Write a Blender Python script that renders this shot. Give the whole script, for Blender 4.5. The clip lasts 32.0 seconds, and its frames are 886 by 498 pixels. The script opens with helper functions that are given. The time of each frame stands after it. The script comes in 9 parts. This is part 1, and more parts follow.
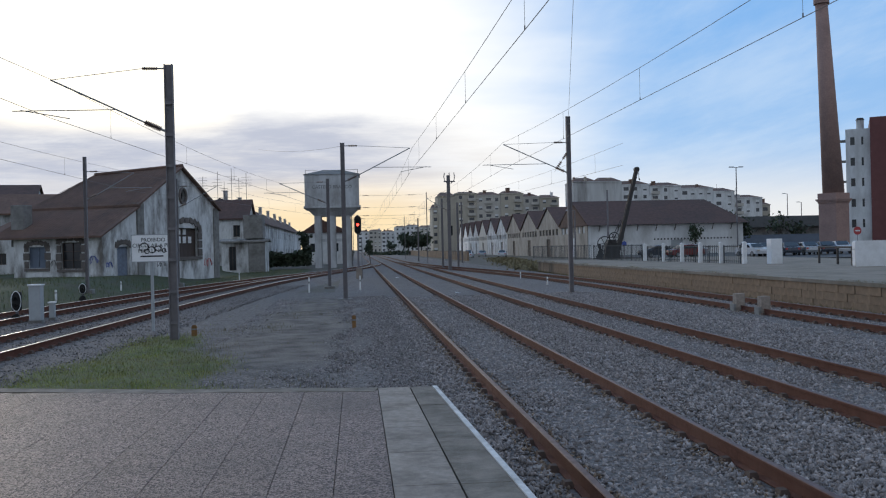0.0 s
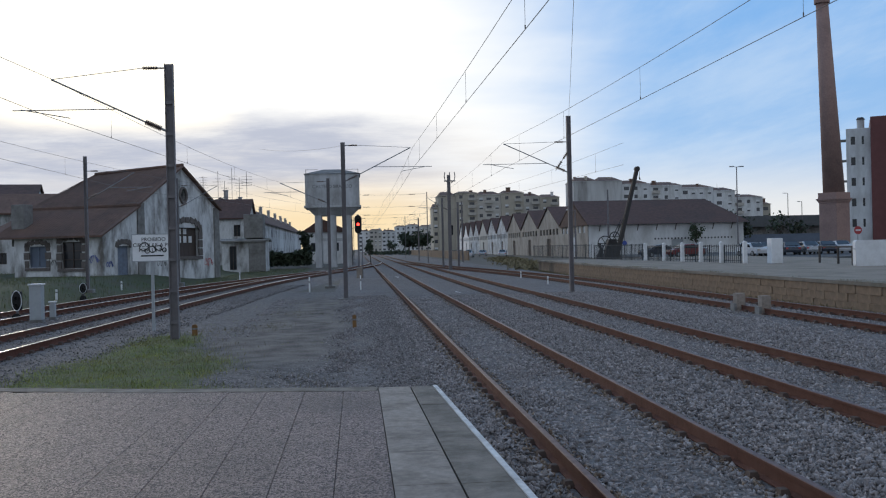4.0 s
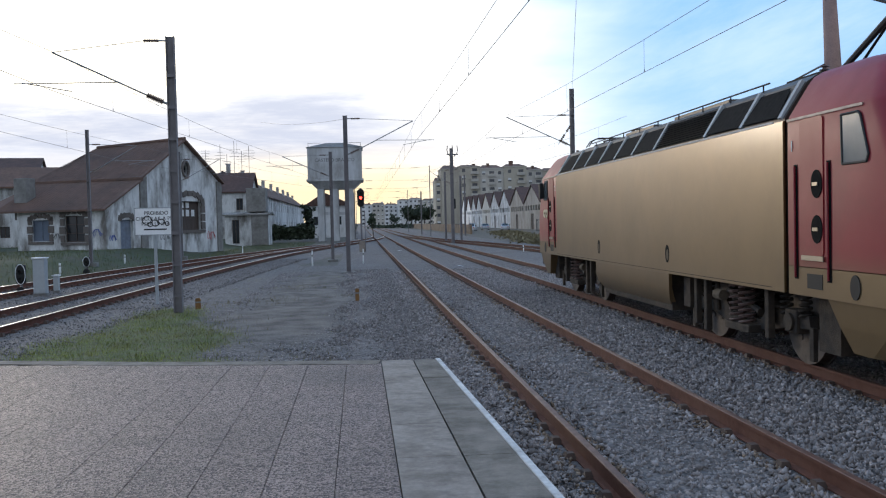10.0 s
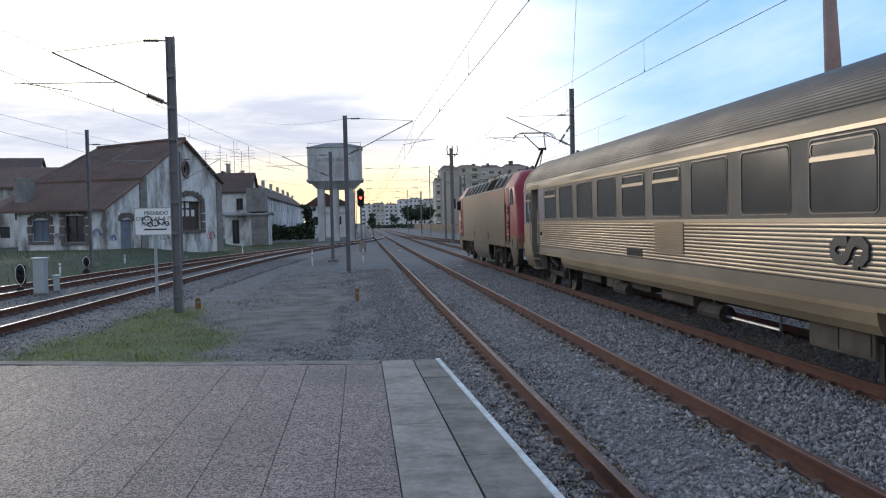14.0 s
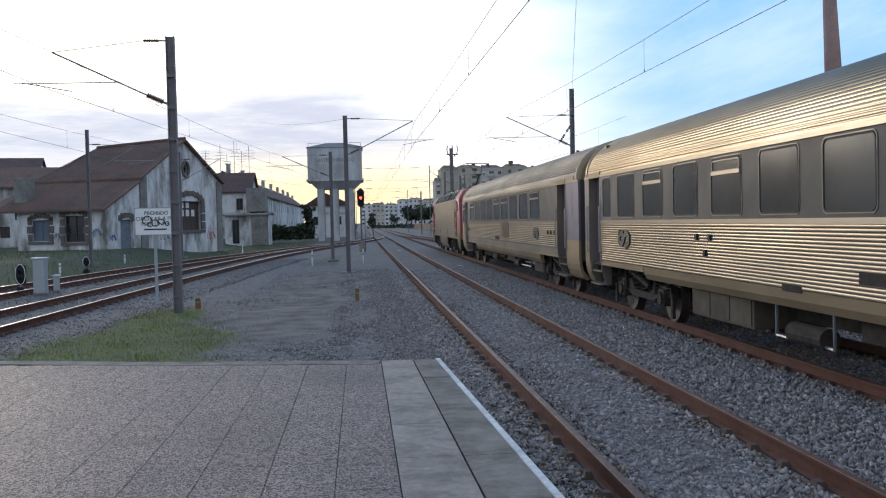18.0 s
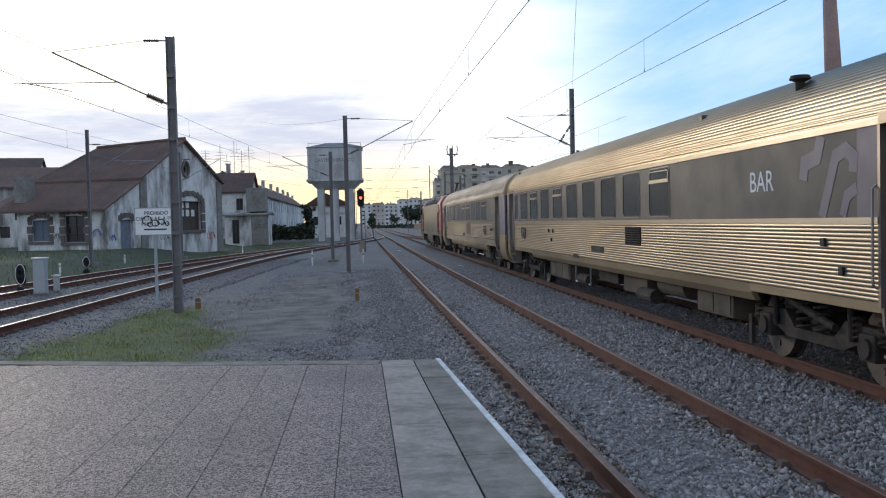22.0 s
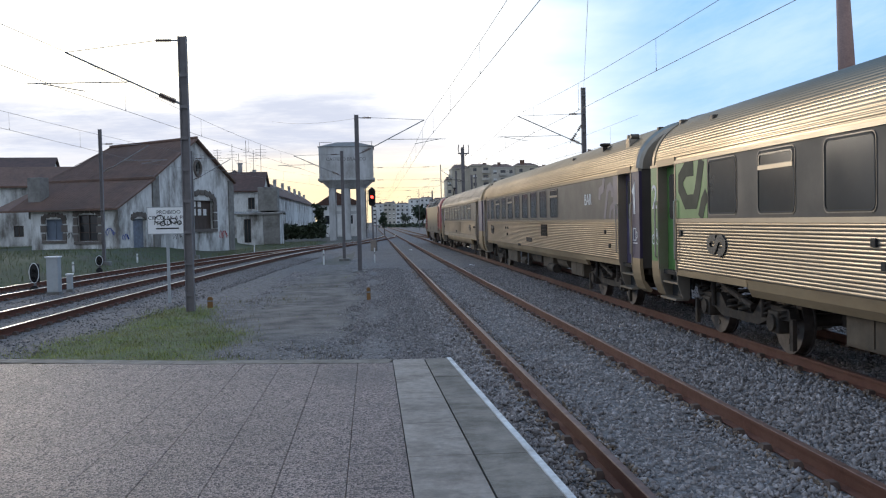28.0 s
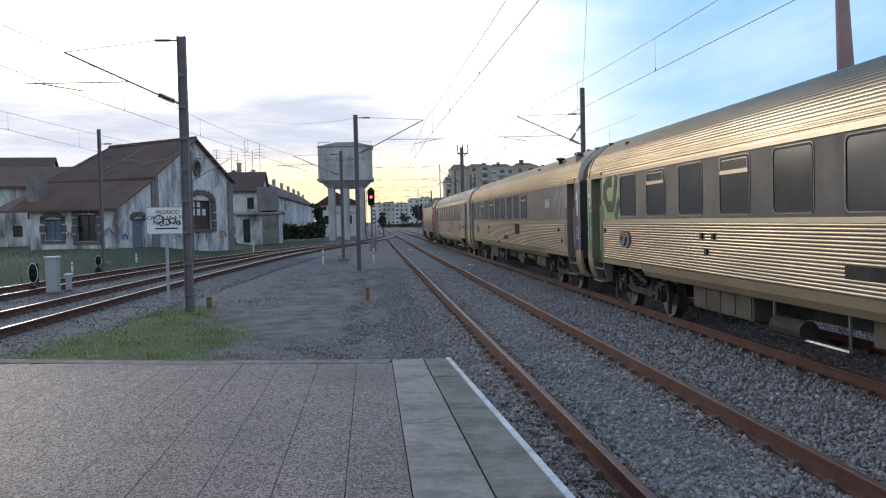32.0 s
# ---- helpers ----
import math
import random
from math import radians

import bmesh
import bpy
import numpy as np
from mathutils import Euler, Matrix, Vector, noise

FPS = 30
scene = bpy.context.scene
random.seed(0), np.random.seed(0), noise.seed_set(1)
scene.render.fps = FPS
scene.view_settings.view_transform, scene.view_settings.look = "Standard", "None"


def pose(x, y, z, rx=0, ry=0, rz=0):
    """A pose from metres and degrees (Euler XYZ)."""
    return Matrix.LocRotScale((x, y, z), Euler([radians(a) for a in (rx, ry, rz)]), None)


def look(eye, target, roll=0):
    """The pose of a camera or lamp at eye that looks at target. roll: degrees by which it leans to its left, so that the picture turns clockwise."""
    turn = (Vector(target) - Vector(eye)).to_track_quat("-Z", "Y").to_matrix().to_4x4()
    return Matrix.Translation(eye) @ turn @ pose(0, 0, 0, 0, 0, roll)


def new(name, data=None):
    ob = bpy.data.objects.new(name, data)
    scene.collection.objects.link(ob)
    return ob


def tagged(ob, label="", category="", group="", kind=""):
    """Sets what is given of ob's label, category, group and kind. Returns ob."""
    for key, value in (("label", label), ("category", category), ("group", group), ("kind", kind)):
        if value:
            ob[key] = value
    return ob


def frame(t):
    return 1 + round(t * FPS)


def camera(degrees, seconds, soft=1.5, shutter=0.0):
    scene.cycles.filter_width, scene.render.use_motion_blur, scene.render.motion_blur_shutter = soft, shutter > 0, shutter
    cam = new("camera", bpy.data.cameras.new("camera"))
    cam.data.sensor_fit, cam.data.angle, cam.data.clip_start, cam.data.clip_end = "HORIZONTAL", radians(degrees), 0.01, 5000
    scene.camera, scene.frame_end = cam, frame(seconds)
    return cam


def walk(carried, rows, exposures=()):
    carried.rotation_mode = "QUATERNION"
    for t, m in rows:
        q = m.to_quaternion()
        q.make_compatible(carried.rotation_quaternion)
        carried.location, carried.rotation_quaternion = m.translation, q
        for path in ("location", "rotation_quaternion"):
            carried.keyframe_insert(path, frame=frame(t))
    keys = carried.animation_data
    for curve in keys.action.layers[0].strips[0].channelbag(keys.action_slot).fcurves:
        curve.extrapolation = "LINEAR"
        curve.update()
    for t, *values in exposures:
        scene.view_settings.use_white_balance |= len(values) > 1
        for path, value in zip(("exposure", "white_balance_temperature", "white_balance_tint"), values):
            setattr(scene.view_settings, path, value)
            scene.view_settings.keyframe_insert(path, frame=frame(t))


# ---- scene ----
# camera: a hand-held stand on the platform, turning a little
EYE = Vector((0.0, 0.0, 2.022))
ROLL = -1.318
TURNS = [(0, 5.495, -.086), (2.0, 5.495, -.086), (2.6, 5.44, -.085), (3.5, 5.49, -.09), (5.5, 5.266, -.467), (6, 5.205, -.685), (6.5, 5.171, -.962), (7, 5.133, -1.456),
         (7.5, 5.097, -1.787), (8, 5.117, -2.065), (8.5, 5.116, -2.177), (9, 5.204, -1.901), (9.5, 5.181, -1.791), (10, 5.262, -1.791),
         (14.5, 5.262, -1.791), (18.5, 5.262, -1.791), (19, 5.235, -1.79), (19.5, 5.318, -1.792), (21, 5.318, -1.792), (21.5, 5.262, -1.791),
         (23, 5.262, -1.791), (23.5, 5.318, -1.792), (24, 5.317, -1.85), (24.5, 5.15, -1.9), (25, 4.9, -1.948), (25.5, 4.541, -1.94),
         (27.5, 4.433, -1.829), (28, 4.543, -1.832), (28.5, 4.571, -1.833), (29, 4.599, -1.833), (32, 4.599, -1.833)]


def aim(yaw, pitch):
    a, b = radians(yaw), radians(pitch)
    return look(EYE, EYE + Vector((math.sin(a) * math.cos(b), math.cos(a) * math.cos(b), math.sin(b))) * 50, ROLL)


cam = camera(52.54, 32.0, soft=1.15)
walk(cam, [(t, aim(a, b)) for t, a, b in TURNS],
     exposures=[(0, 0.0), (5.5, -0.04), (6.5, -0.03), (7, 0.05), (7.5, 0.23), (8.5, 0.40), (32, 0.40)])

# ---- sky and sun ----
SUN_AZ, SUN_EL = radians(-25.5), radians(10.0)   # azimuth from the track's direction, to the east of it positive
SUN_DIR = Vector((math.sin(SUN_AZ) * math.cos(SUN_EL), math.cos(SUN_AZ) * math.cos(SUN_EL), math.sin(SUN_EL)))
VEIL_DIR = Vector((math.sin(radians(-15)) * math.cos(radians(7)), math.cos(radians(-15)) * math.cos(radians(7)), math.sin(radians(7))))   # heart of the bright veil of cloud
world = bpy.data.worlds.new("sky")
scene.world = world
world.use_nodes = True


def build_sky():
    nt = world.node_tree
    nt.nodes.clear()
    N, L = nt.nodes.new, nt.links.new

    def val(v):
        n = N("ShaderNodeValue")
        n.outputs[0].default_value = v
        return n.outputs[0]

    def m(op, a, b=None, c=None, clamp=False):
        n = N("ShaderNodeMath")
        n.operation, n.use_clamp = op, clamp
        for i, v in enumerate((a, b, c)):
            if v is None:
                continue
            if isinstance(v, (int, float)):
                n.inputs[i].default_value = v
            else:
                L(v, n.inputs[i])
        return n.outputs[0]

    def mix(f, a, b):
        n = N("ShaderNodeMix")
        n.data_type = "RGBA"
        for i, v in ((0, f), (6, a), (7, b)):
            if isinstance(v, (int, float)):
                n.inputs[i].default_value = v
            elif isinstance(v, tuple):
                n.inputs[i].default_value = (*v, 1)
            else:
                L(v, n.inputs[i])
        return n.outputs[2]

    def smooth(v, lo, hi, a=0.0, b=1.0):
        n = N("ShaderNodeMapRange")
        n.interpolation_type = "SMOOTHSTEP"
        L(v, n.inputs[0])
        for i, k in enumerate((lo, hi, a, b)):
            n.inputs[i + 1].default_value = k
        return n.outputs[0]

    co = N("ShaderNodeTexCoord").outputs["Generated"]
    sep = N("ShaderNodeSeparateXYZ")
    L(co, sep.inputs[0])
    z = sep.outputs[2]
    sky = N("ShaderNodeTexSky")
    sky.sky_type, sky.sun_disc = "NISHITA", False
    sky.sun_elevation, sky.sun_rotation = SUN_EL, SUN_AZ
    sky.air_density, sky.dust_density, sky.ozone_density = 1.2, 0.6, 2.0
    # how near the sun a direction lies
    dot = N("ShaderNodeVectorMath")
    dot.operation = "DOT_PRODUCT"
    L(co, dot.inputs[0])
    dot.inputs[1].default_value = VEIL_DIR
    near = dot.outputs["Value"]
    # high thin veil of cloud, drawn on a flat layer overhead
    up = m("MAXIMUM", m("ADD", z, 0.10), 0.02)
    flat = N("ShaderNodeCombineXYZ")
    L(m("DIVIDE", sep.outputs[0], up), flat.inputs[0])
    L(m("DIVIDE", sep.outputs[1], up), flat.inputs[1])

    def clouds(scale, detail, rough, off, stretch=(1, 1, 1), turn=0.0):
        mp = N("ShaderNodeMapping")
        L(flat.outputs[0], mp.inputs[0])
        mp.inputs["Location"].default_value = off
        mp.inputs["Rotation"].default_value = (0, 0, turn)
        mp.inputs["Scale"].default_value = stretch
        n = N("ShaderNodeTexNoise")
        n.inputs["Scale"].default_value, n.inputs["Detail"].default_value, n.inputs["Roughness"].default_value = scale, detail, rough
        L(mp.outputs[0], n.inputs["Vector"])
        return n.outputs[0]

    wisps = smooth(clouds(1.1, 8, 0.64, (3, 1, 0), (1.0, 0.38, 1), 0.75), 0.40, 0.72)
    haze = clouds(0.5, 5, 0.6, (1.3, 5.2, 0), (0.6, 1.0, 1), 0.3)
    az = m("ARCTAN2", sep.outputs[0], sep.outputs[1])
    tone = N("ShaderNodeVectorMath")
    tone.operation = "SCALE"
    L(sky.outputs[0], tone.inputs[0])
    tone.inputs["Scale"].default_value = SKY_GAIN
    col = mix(0.8, tone.outputs[0], BLUE)
    col = mix(m("MULTIPLY", smooth(z, 0.30, 0.02), 0.35), col, PALE)
    col = mix(m("MULTIPLY", wisps, 0.38), col, WISP)
    horizon = smooth(z, 0.115, 0.02)
    col = mix(m("MULTIPLY", horizon, 0.85), col, CREAM)
    # thin bright cloud added over the dome's unseen eastern half, behind the platform, to light walls
    col = mix(m("MULTIPLY", smooth(near, 0.45, -0.2), 0.75), col, EAST)
    veil = smooth(m("ADD", near, m("MULTIPLY", m("SUBTRACT", haze, 0.5), 0.14)), 0.81, 0.955)
    col = mix(veil, col, WHITE)
    # the veil dulls towards the horizon, in soft uneven bars
    bars = smooth(clouds(1.6, 7, 0.6, (7.0, 1.4, 0), (0.7, 1.2, 1), 0.15), 0.32, 0.68, 0.25, 0.95)
    dull = m("MULTIPLY", smooth(z, 0.165, 0.085), m("MULTIPLY", smooth(az, 0.30, 0.08), smooth(az, -0.62, -0.42)))
    col = mix(m("MULTIPLY", dull, bars), col, DULL)
    # a grey-violet bank of cloud low in the west, with a ragged upper edge, and yellow light under it
    edge = clouds(1.3, 6, 0.6, (2.0, 0.4, 0), (0.8, 0.8, 1), 0.2)
    zz = m("ADD", z, m("MULTIPLY", m("SUBTRACT", edge, 0.5), 0.06))
    inside = m("MULTIPLY", smooth(az, 0.17, -0.03), smooth(az, -0.62, -0.42))
    bank = m("MULTIPLY", m("MULTIPLY", smooth(zz, 0.05, 0.085), smooth(zz, 0.165, 0.128)), inside)
    streak = smooth(clouds(2.2, 7, 0.65, (5.0, 2.4, 0), (0.7, 1.0, 1), 0.1), 0.30, 0.62, 0.5, 1.0)
    col = mix(m("MULTIPLY", m("MULTIPLY", bank, streak), 0.92), col, BANK)
    lowbank = m("MULTIPLY", smooth(zz, 0.075, 0.05), smooth(az, -0.12, -0.28))
    col = mix(m("MULTIPLY", lowbank, 0.6), col, BANK)
    yell = m("MULTIPLY", m("MULTIPLY", smooth(az, -0.24, -0.10), smooth(az, 0.20, 0.02)), smooth(z, 0.095, 0.03))
    col = mix(m("MULTIPLY", yell, 0.85), col, YELLOW)
    glow = m("MULTIPLY", smooth(near, 0.988, 0.9998), smooth(z, 0.115, 0.155))
    col = mix(glow, col, GLOW)
    bg = N("ShaderNodeBackground")
    L(col, bg.inputs[0])
    bg.inputs[1].default_value = SKY_STRENGTH
    out = N("ShaderNodeOutputWorld")
    L(bg.outputs[0], out.inputs[0])


SKY_GAIN, SKY_STRENGTH = 0.09, 1.0
BLUE, PALE, WISP, WHITE = (0.22, 0.51, 1.0), (0.62, 0.76, 0.90), (0.78, 0.88, 0.98), (1.12, 1.11, 1.08)
BANK, YELLOW, GLOW = (0.50, 0.54, 0.66), (1.0, 0.77, 0.43), (1.7, 1.55, 1.25)
DULL = (0.86, 0.83, 0.81)
CREAM, EAST = (0.92, 0.90, 0.86), (0.50, 0.55, 0.63)
build_sky()

sun = new("sun", bpy.data.lights.new("sun", "SUN"))
sun.data.energy, sun.data.angle, sun.data.color = 0.55, radians(10), (1.0, 0.86, 0.68)
sun.matrix_world = look(SUN_DIR * 60, (0, 0, 0))

# ---- materials ----
def mat(name, a, b=None, scale=3.0, rough=0.8, metal=0.0, bump=0.0, bscale=40.0, mottle=0.5, c=None, cscale=0.4, camount=0.5, vary=0.0, stretch=(1, 1, 1), rvar=0.1, kind="noise", emit=None, spec=0.5, edge=None):
    """A surface with grain (a to b), large stains (c), fine relief and uneven gloss."""
    mt = bpy.data.materials.new(name)
    mt.use_nodes = True
    nt = mt.node_tree
    bs = nt.nodes["Principled BSDF"]
    N, L = nt.nodes.new, nt.links.new
    tc = N("ShaderNodeTexCoord")
    mp = N("ShaderNodeMapping")
    L(tc.outputs["Object"], mp.inputs[0])
    mp.inputs["Scale"].default_value = stretch
    b = b or tuple(v * 0.75 for v in a)

    def tex(sc, detail=6.0):
        if kind == "stones":
            n = N("ShaderNodeTexVoronoi")
            n.inputs["Scale"].default_value = sc
            L(mp.outputs[0], n.inputs["Vector"])
            return n.outputs["Distance"], n.outputs["Color"]
        n = N("ShaderNodeTexNoise")
        n.inputs["Scale"].default_value, n.inputs["Detail"].default_value, n.inputs["Roughness"].default_value = sc, detail, 0.62
        L(mp.outputs[0], n.inputs["Vector"])
        return n.outputs[0], n.outputs[0]

    def mixc(f, x, y):
        n = N("ShaderNodeMix")
        n.data_type = "RGBA"
        for i, v in ((0, f), (6, x), (7, y)):
            if isinstance(v, float):
                n.inputs[i].default_value = v
            elif isinstance(v, tuple):
                n.inputs[i].default_value = (*v, 1)
            else:
                L(v, n.inputs[i])
        return n.outputs[2]

    def spread(v, lo, hi, p=0.0, q=1.0):
        n = N("ShaderNodeMapRange")
        L(v, n.inputs[0])
        for i, k in enumerate((lo, hi, p, q)):
            n.inputs[i + 1].default_value = k
        return n.outputs[0]

    g, gc = tex(scale)
    if kind == "stones":
        s2 = N("ShaderNodeSeparateColor")
        L(gc, s2.inputs[0])
        g2 = s2.outputs[0]
    else:
        g2 = g
    col = mixc(spread(g2, 0.5 - mottle / 2, 0.5 + mottle / 2), a, b)
    if c:
        n = N("ShaderNodeTexNoise")
        n.inputs["Scale"].default_value, n.inputs["Detail"].default_value, n.inputs["Roughness"].default_value = cscale, 7, 0.68
        L(mp.outputs[0], n.inputs["Vector"])
        col = mixc(spread(n.outputs[0], 0.44, 0.66, 0.0, camount), col, c)
    if vary:
        oi = N("ShaderNodeObjectInfo")
        geo = N("ShaderNodeNewGeometry")
        ad = N("ShaderNodeMath")
        ad.operation = "ADD"
        L(oi.outputs["Random"], ad.inputs[0])
        L(geo.outputs["Random Per Island"], ad.inputs[1])
        hs = N("ShaderNodeHueSaturation")
        L(spread(ad.outputs[0], 0.0, 2.0, 1 - vary, 1 + vary), hs.inputs["Value"])
        L(col, hs.inputs["Color"])
        col = hs.outputs[0]
    L(col, bs.inputs["Base Color"])
    bs.inputs["Metallic"].default_value = metal
    bs.inputs["Specular IOR Level"].default_value = spec
    if edge:
        bs.inputs["Specular Tint"].default_value = (*edge, 1)
    L(spread(g2, 0.2, 0.8, max(0.03, rough - rvar), min(1.0, rough + rvar)), bs.inputs["Roughness"])
    if bump:
        h, _ = tex(bscale, 4.0)
        bp = N("ShaderNodeBump")
        bp.inputs["Strength"].default_value, bp.inputs["Distance"].default_value = bump, 0.02
        L(h, bp.inputs["Height"])
        L(bp.outputs[0], bs.inputs["Normal"])
    if emit:
        bs.inputs["Emission Color"].default_value, bs.inputs["Emission Strength"].default_value = (*emit[0], 1), emit[1]
    return mt


M = {}
M["ballast"] = mat("ballast", (0.195, 0.172, 0.162), (0.085, 0.075, 0.071), 19, 0.9, bump=1.0, bscale=19, mottle=1.0, c=(0.085, 0.066, 0.054), cscale=0.35, camount=0.5, kind="stones")
M["stone"] = mat("ballast_stone", (0.385, 0.337, 0.315), (0.13, 0.113, 0.107), 11, 0.9, bump=0.3, bscale=60, vary=0.85)
M["stonerust"] = mat("rust_stained_stone", (0.27, 0.195, 0.135), (0.11, 0.074, 0.05), 11, 0.9, bump=0.3, bscale=60, vary=0.8)
M["earth"] = mat("earth", (0.125, 0.108, 0.088), (0.068, 0.06, 0.048), 2.5, 0.95, bump=0.6, bscale=25, c=(0.06, 0.06, 0.035), cscale=0.25, camount=0.6)
M["path"] = mat("dusty_path", (0.23, 0.215, 0.205), (0.15, 0.14, 0.13), 4, 0.95, bump=0.4, bscale=45, c=(0.11, 0.10, 0.09), cscale=0.8, camount=0.6)
M["turf"] = mat("turf", (0.05, 0.066, 0.018), (0.032, 0.041, 0.014), 3, 0.95, bump=0.8, bscale=30, c=(0.062, 0.05, 0.032), cscale=0.3, camount=0.8)
M["blade"] = mat("grass_blade", (0.29, 0.31, 0.05), (0.095, 0.12, 0.03), 1.3, 0.7, vary=0.55, mottle=0.35, c=(0.25, 0.20, 0.08), cscale=0.6, camount=0.7)
M["bladedark"] = mat("bank_grass_blade", (0.105, 0.12, 0.035), (0.06, 0.072, 0.022), 2, 0.75, vary=0.5, c=(0.12, 0.095, 0.045), cscale=0.35, camount=0.7)
M["rust"] = mat("rusty_rail_side", (0.15, 0.055, 0.033), (0.09, 0.034, 0.022), 12, 0.85, bump=0.25, bscale=80, c=(0.18, 0.085, 0.055), cscale=1.5, camount=0.5, spec=0.3)
M["railtop"] = mat("rail_head", (0.15, 0.066, 0.044), (0.095, 0.044, 0.03), 8, 0.5, metal=0.25, c=(0.075, 0.036, 0.026), cscale=2.0, camount=0.5, spec=0.4)
M["railbright"] = mat("polished_rail_head", (0.48, 0.46, 0.44), (0.38, 0.36, 0.34), 8, 0.3, metal=1.0)
M["sleeper"] = mat("concrete_sleeper", (0.26, 0.25, 0.24), (0.18, 0.17, 0.16), 8, 0.9, bump=0.3, bscale=60, c=(0.15, 0.10, 0.075), cscale=3, camount=0.5)
M["clip"] = mat("rail_clip", (0.10, 0.06, 0.045), (0.06, 0.04, 0.03), 20, 0.8)
M["paving"] = mat("terrazzo_paving", (0.24, 0.175, 0.16), (0.042, 0.030, 0.030), 82, 0.62, bump=0.6, bscale=82, mottle=0.66, c=(0.05, 0.04, 0.041), cscale=0.55, camount=0.55, vary=0.18, kind="stones")
M["kerb"] = mat("concrete_edge_slab", (0.36, 0.30, 0.25), (0.22, 0.183, 0.152), 14, 0.85, bump=0.3, bscale=70, c=(0.13, 0.105, 0.085), cscale=2.8, camount=0.8, vary=0.14)
M["kerb2"] = mat("stained_edge_slab", (0.25, 0.212, 0.172), (0.165, 0.14, 0.113), 9, 0.85, bump=0.3, bscale=60, c=(0.07, 0.057, 0.043), cscale=2.2, camount=0.85, vary=0.2)
M["whiteline"] = mat("white_edge_paint", (0.70, 0.68, 0.66), (0.5, 0.485, 0.47), 14, 0.7, c=(0.32, 0.30, 0.28), cscale=5, camount=0.7)
M["concrete"] = mat("weathered_concrete", (0.27, 0.26, 0.245), (0.18, 0.172, 0.16), 3, 0.9, bump=0.3, bscale=30, c=(0.10, 0.09, 0.08), cscale=0.9, camount=0.7)
M["dockwall"] = mat("stained_dock_wall", (0.33, 0.22, 0.135), (0.15, 0.102, 0.067), 2.6, 0.95, bump=0.8, bscale=14, c=(0.065, 0.05, 0.035), cscale=0.55, camount=0.85, vary=0.14, stretch=(1, 1, 0.5))
M["mast"] = mat("weathered_mast_steel", (0.21, 0.195, 0.20), (0.14, 0.13, 0.135), 4, 0.7, metal=0.2, c=(0.25, 0.215, 0.205), cscale=1.2, camount=0.4)
M["galv"] = mat("galvanised_tube", (0.34, 0.34, 0.34), (0.24, 0.24, 0.24), 10, 0.5, metal=0.6)
M["wire"] = mat("catenary_wire", (0.22, 0.19, 0.165), None, 10, 0.6, metal=0.4)
M["insul"] = mat("brown_insulator", (0.13, 0.075, 0.055), None, 10, 0.35)
M["plaster"] = mat("peeling_white_plaster", (0.74, 0.74, 0.73), (0.52, 0.515, 0.50), 2.5, 0.9, bump=0.25, bscale=18, c=(0.15, 0.135, 0.12), cscale=0.75, camount=1.0, stretch=(1, 1, 0.4))
M["plaster2"] = mat("white_render", (0.72, 0.72, 0.71), (0.60, 0.60, 0.59), 1.5, 0.9, c=(0.34, 0.325, 0.30), cscale=0.35, camount=0.65, stretch=(1, 1, 0.4))
M["cream"] = mat("cream_render", (0.43, 0.38, 0.32), (0.33, 0.29, 0.245), 1.5, 0.9, c=(0.17, 0.145, 0.12), cscale=0.4, camount=0.75, stretch=(1, 1, 0.5))
M["apart"] = mat("apartment_render", (0.50, 0.445, 0.355), (0.40, 0.36, 0.29), 0.5, 0.9, c=(0.26, 0.23, 0.19), cscale=0.12, camount=0.6, stretch=(1, 1, 0.3))
M["apartdark"] = mat("apartment_recess", (0.30, 0.285, 0.265), (0.22, 0.21, 0.195), 0.6, 0.9)
M["roof"] = mat("old_clay_tiles", (0.195, 0.112, 0.08), (0.115, 0.07, 0.054), 3.5, 0.9, bump=0.6, bscale=11, c=(0.08, 0.056, 0.046), cscale=0.4, camount=0.7, vary=0.15)
M["roofdark"] = mat("dark_roof_tiles", (0.115, 0.06, 0.046), (0.075, 0.043, 0.035), 2.0, 0.9, bump=0.5, bscale=6, c=(0.055, 0.038, 0.033), cscale=0.25, camount=0.6)
M["brick"] = mat("red_brick", (0.37, 0.235, 0.195), (0.26, 0.165, 0.138), 5.0, 0.9, bump=0.3, bscale=12, c=(0.18, 0.12, 0.105), cscale=0.5, camount=0.5, vary=0.12)
M["redclad"] = mat("dark_red_cladding", (0.17, 0.055, 0.05), (0.13, 0.045, 0.04), 1.0, 0.7)
M["glassdark"] = mat("dark_window_glass", (0.02, 0.022, 0.025), (0.03, 0.032, 0.035), 1.0, 0.12)
M["wood"] = mat("weathered_dark_wood", (0.085, 0.06, 0.05), (0.05, 0.037, 0.03), 6, 0.85, stretch=(1, 1, 0.15))
M["bluedoor"] = mat("faded_blue_door", (0.20, 0.235, 0.30), (0.13, 0.15, 0.19), 4, 0.8, c=(0.09, 0.085, 0.08), cscale=1.2, camount=0.6)
M["quoin"] = mat("dark_stone_surround", (0.16, 0.135, 0.12), (0.10, 0.085, 0.075), 5, 0.9, bump=0.4, bscale=20)
M["white"] = mat("white_paint", (0.76, 0.76, 0.76), (0.68, 0.68, 0.68), 4, 0.6, c=(0.5, 0.48, 0.45), cscale=1.0, camount=0.4)
M["black"] = mat("black_paint", (0.02, 0.02, 0.021), (0.03, 0.029, 0.028), 8, 0.55, spec=0.15)
M["iron"] = mat("black_cast_iron", (0.035, 0.033, 0.034), (0.055, 0.048, 0.045), 6, 0.7, metal=0.2)
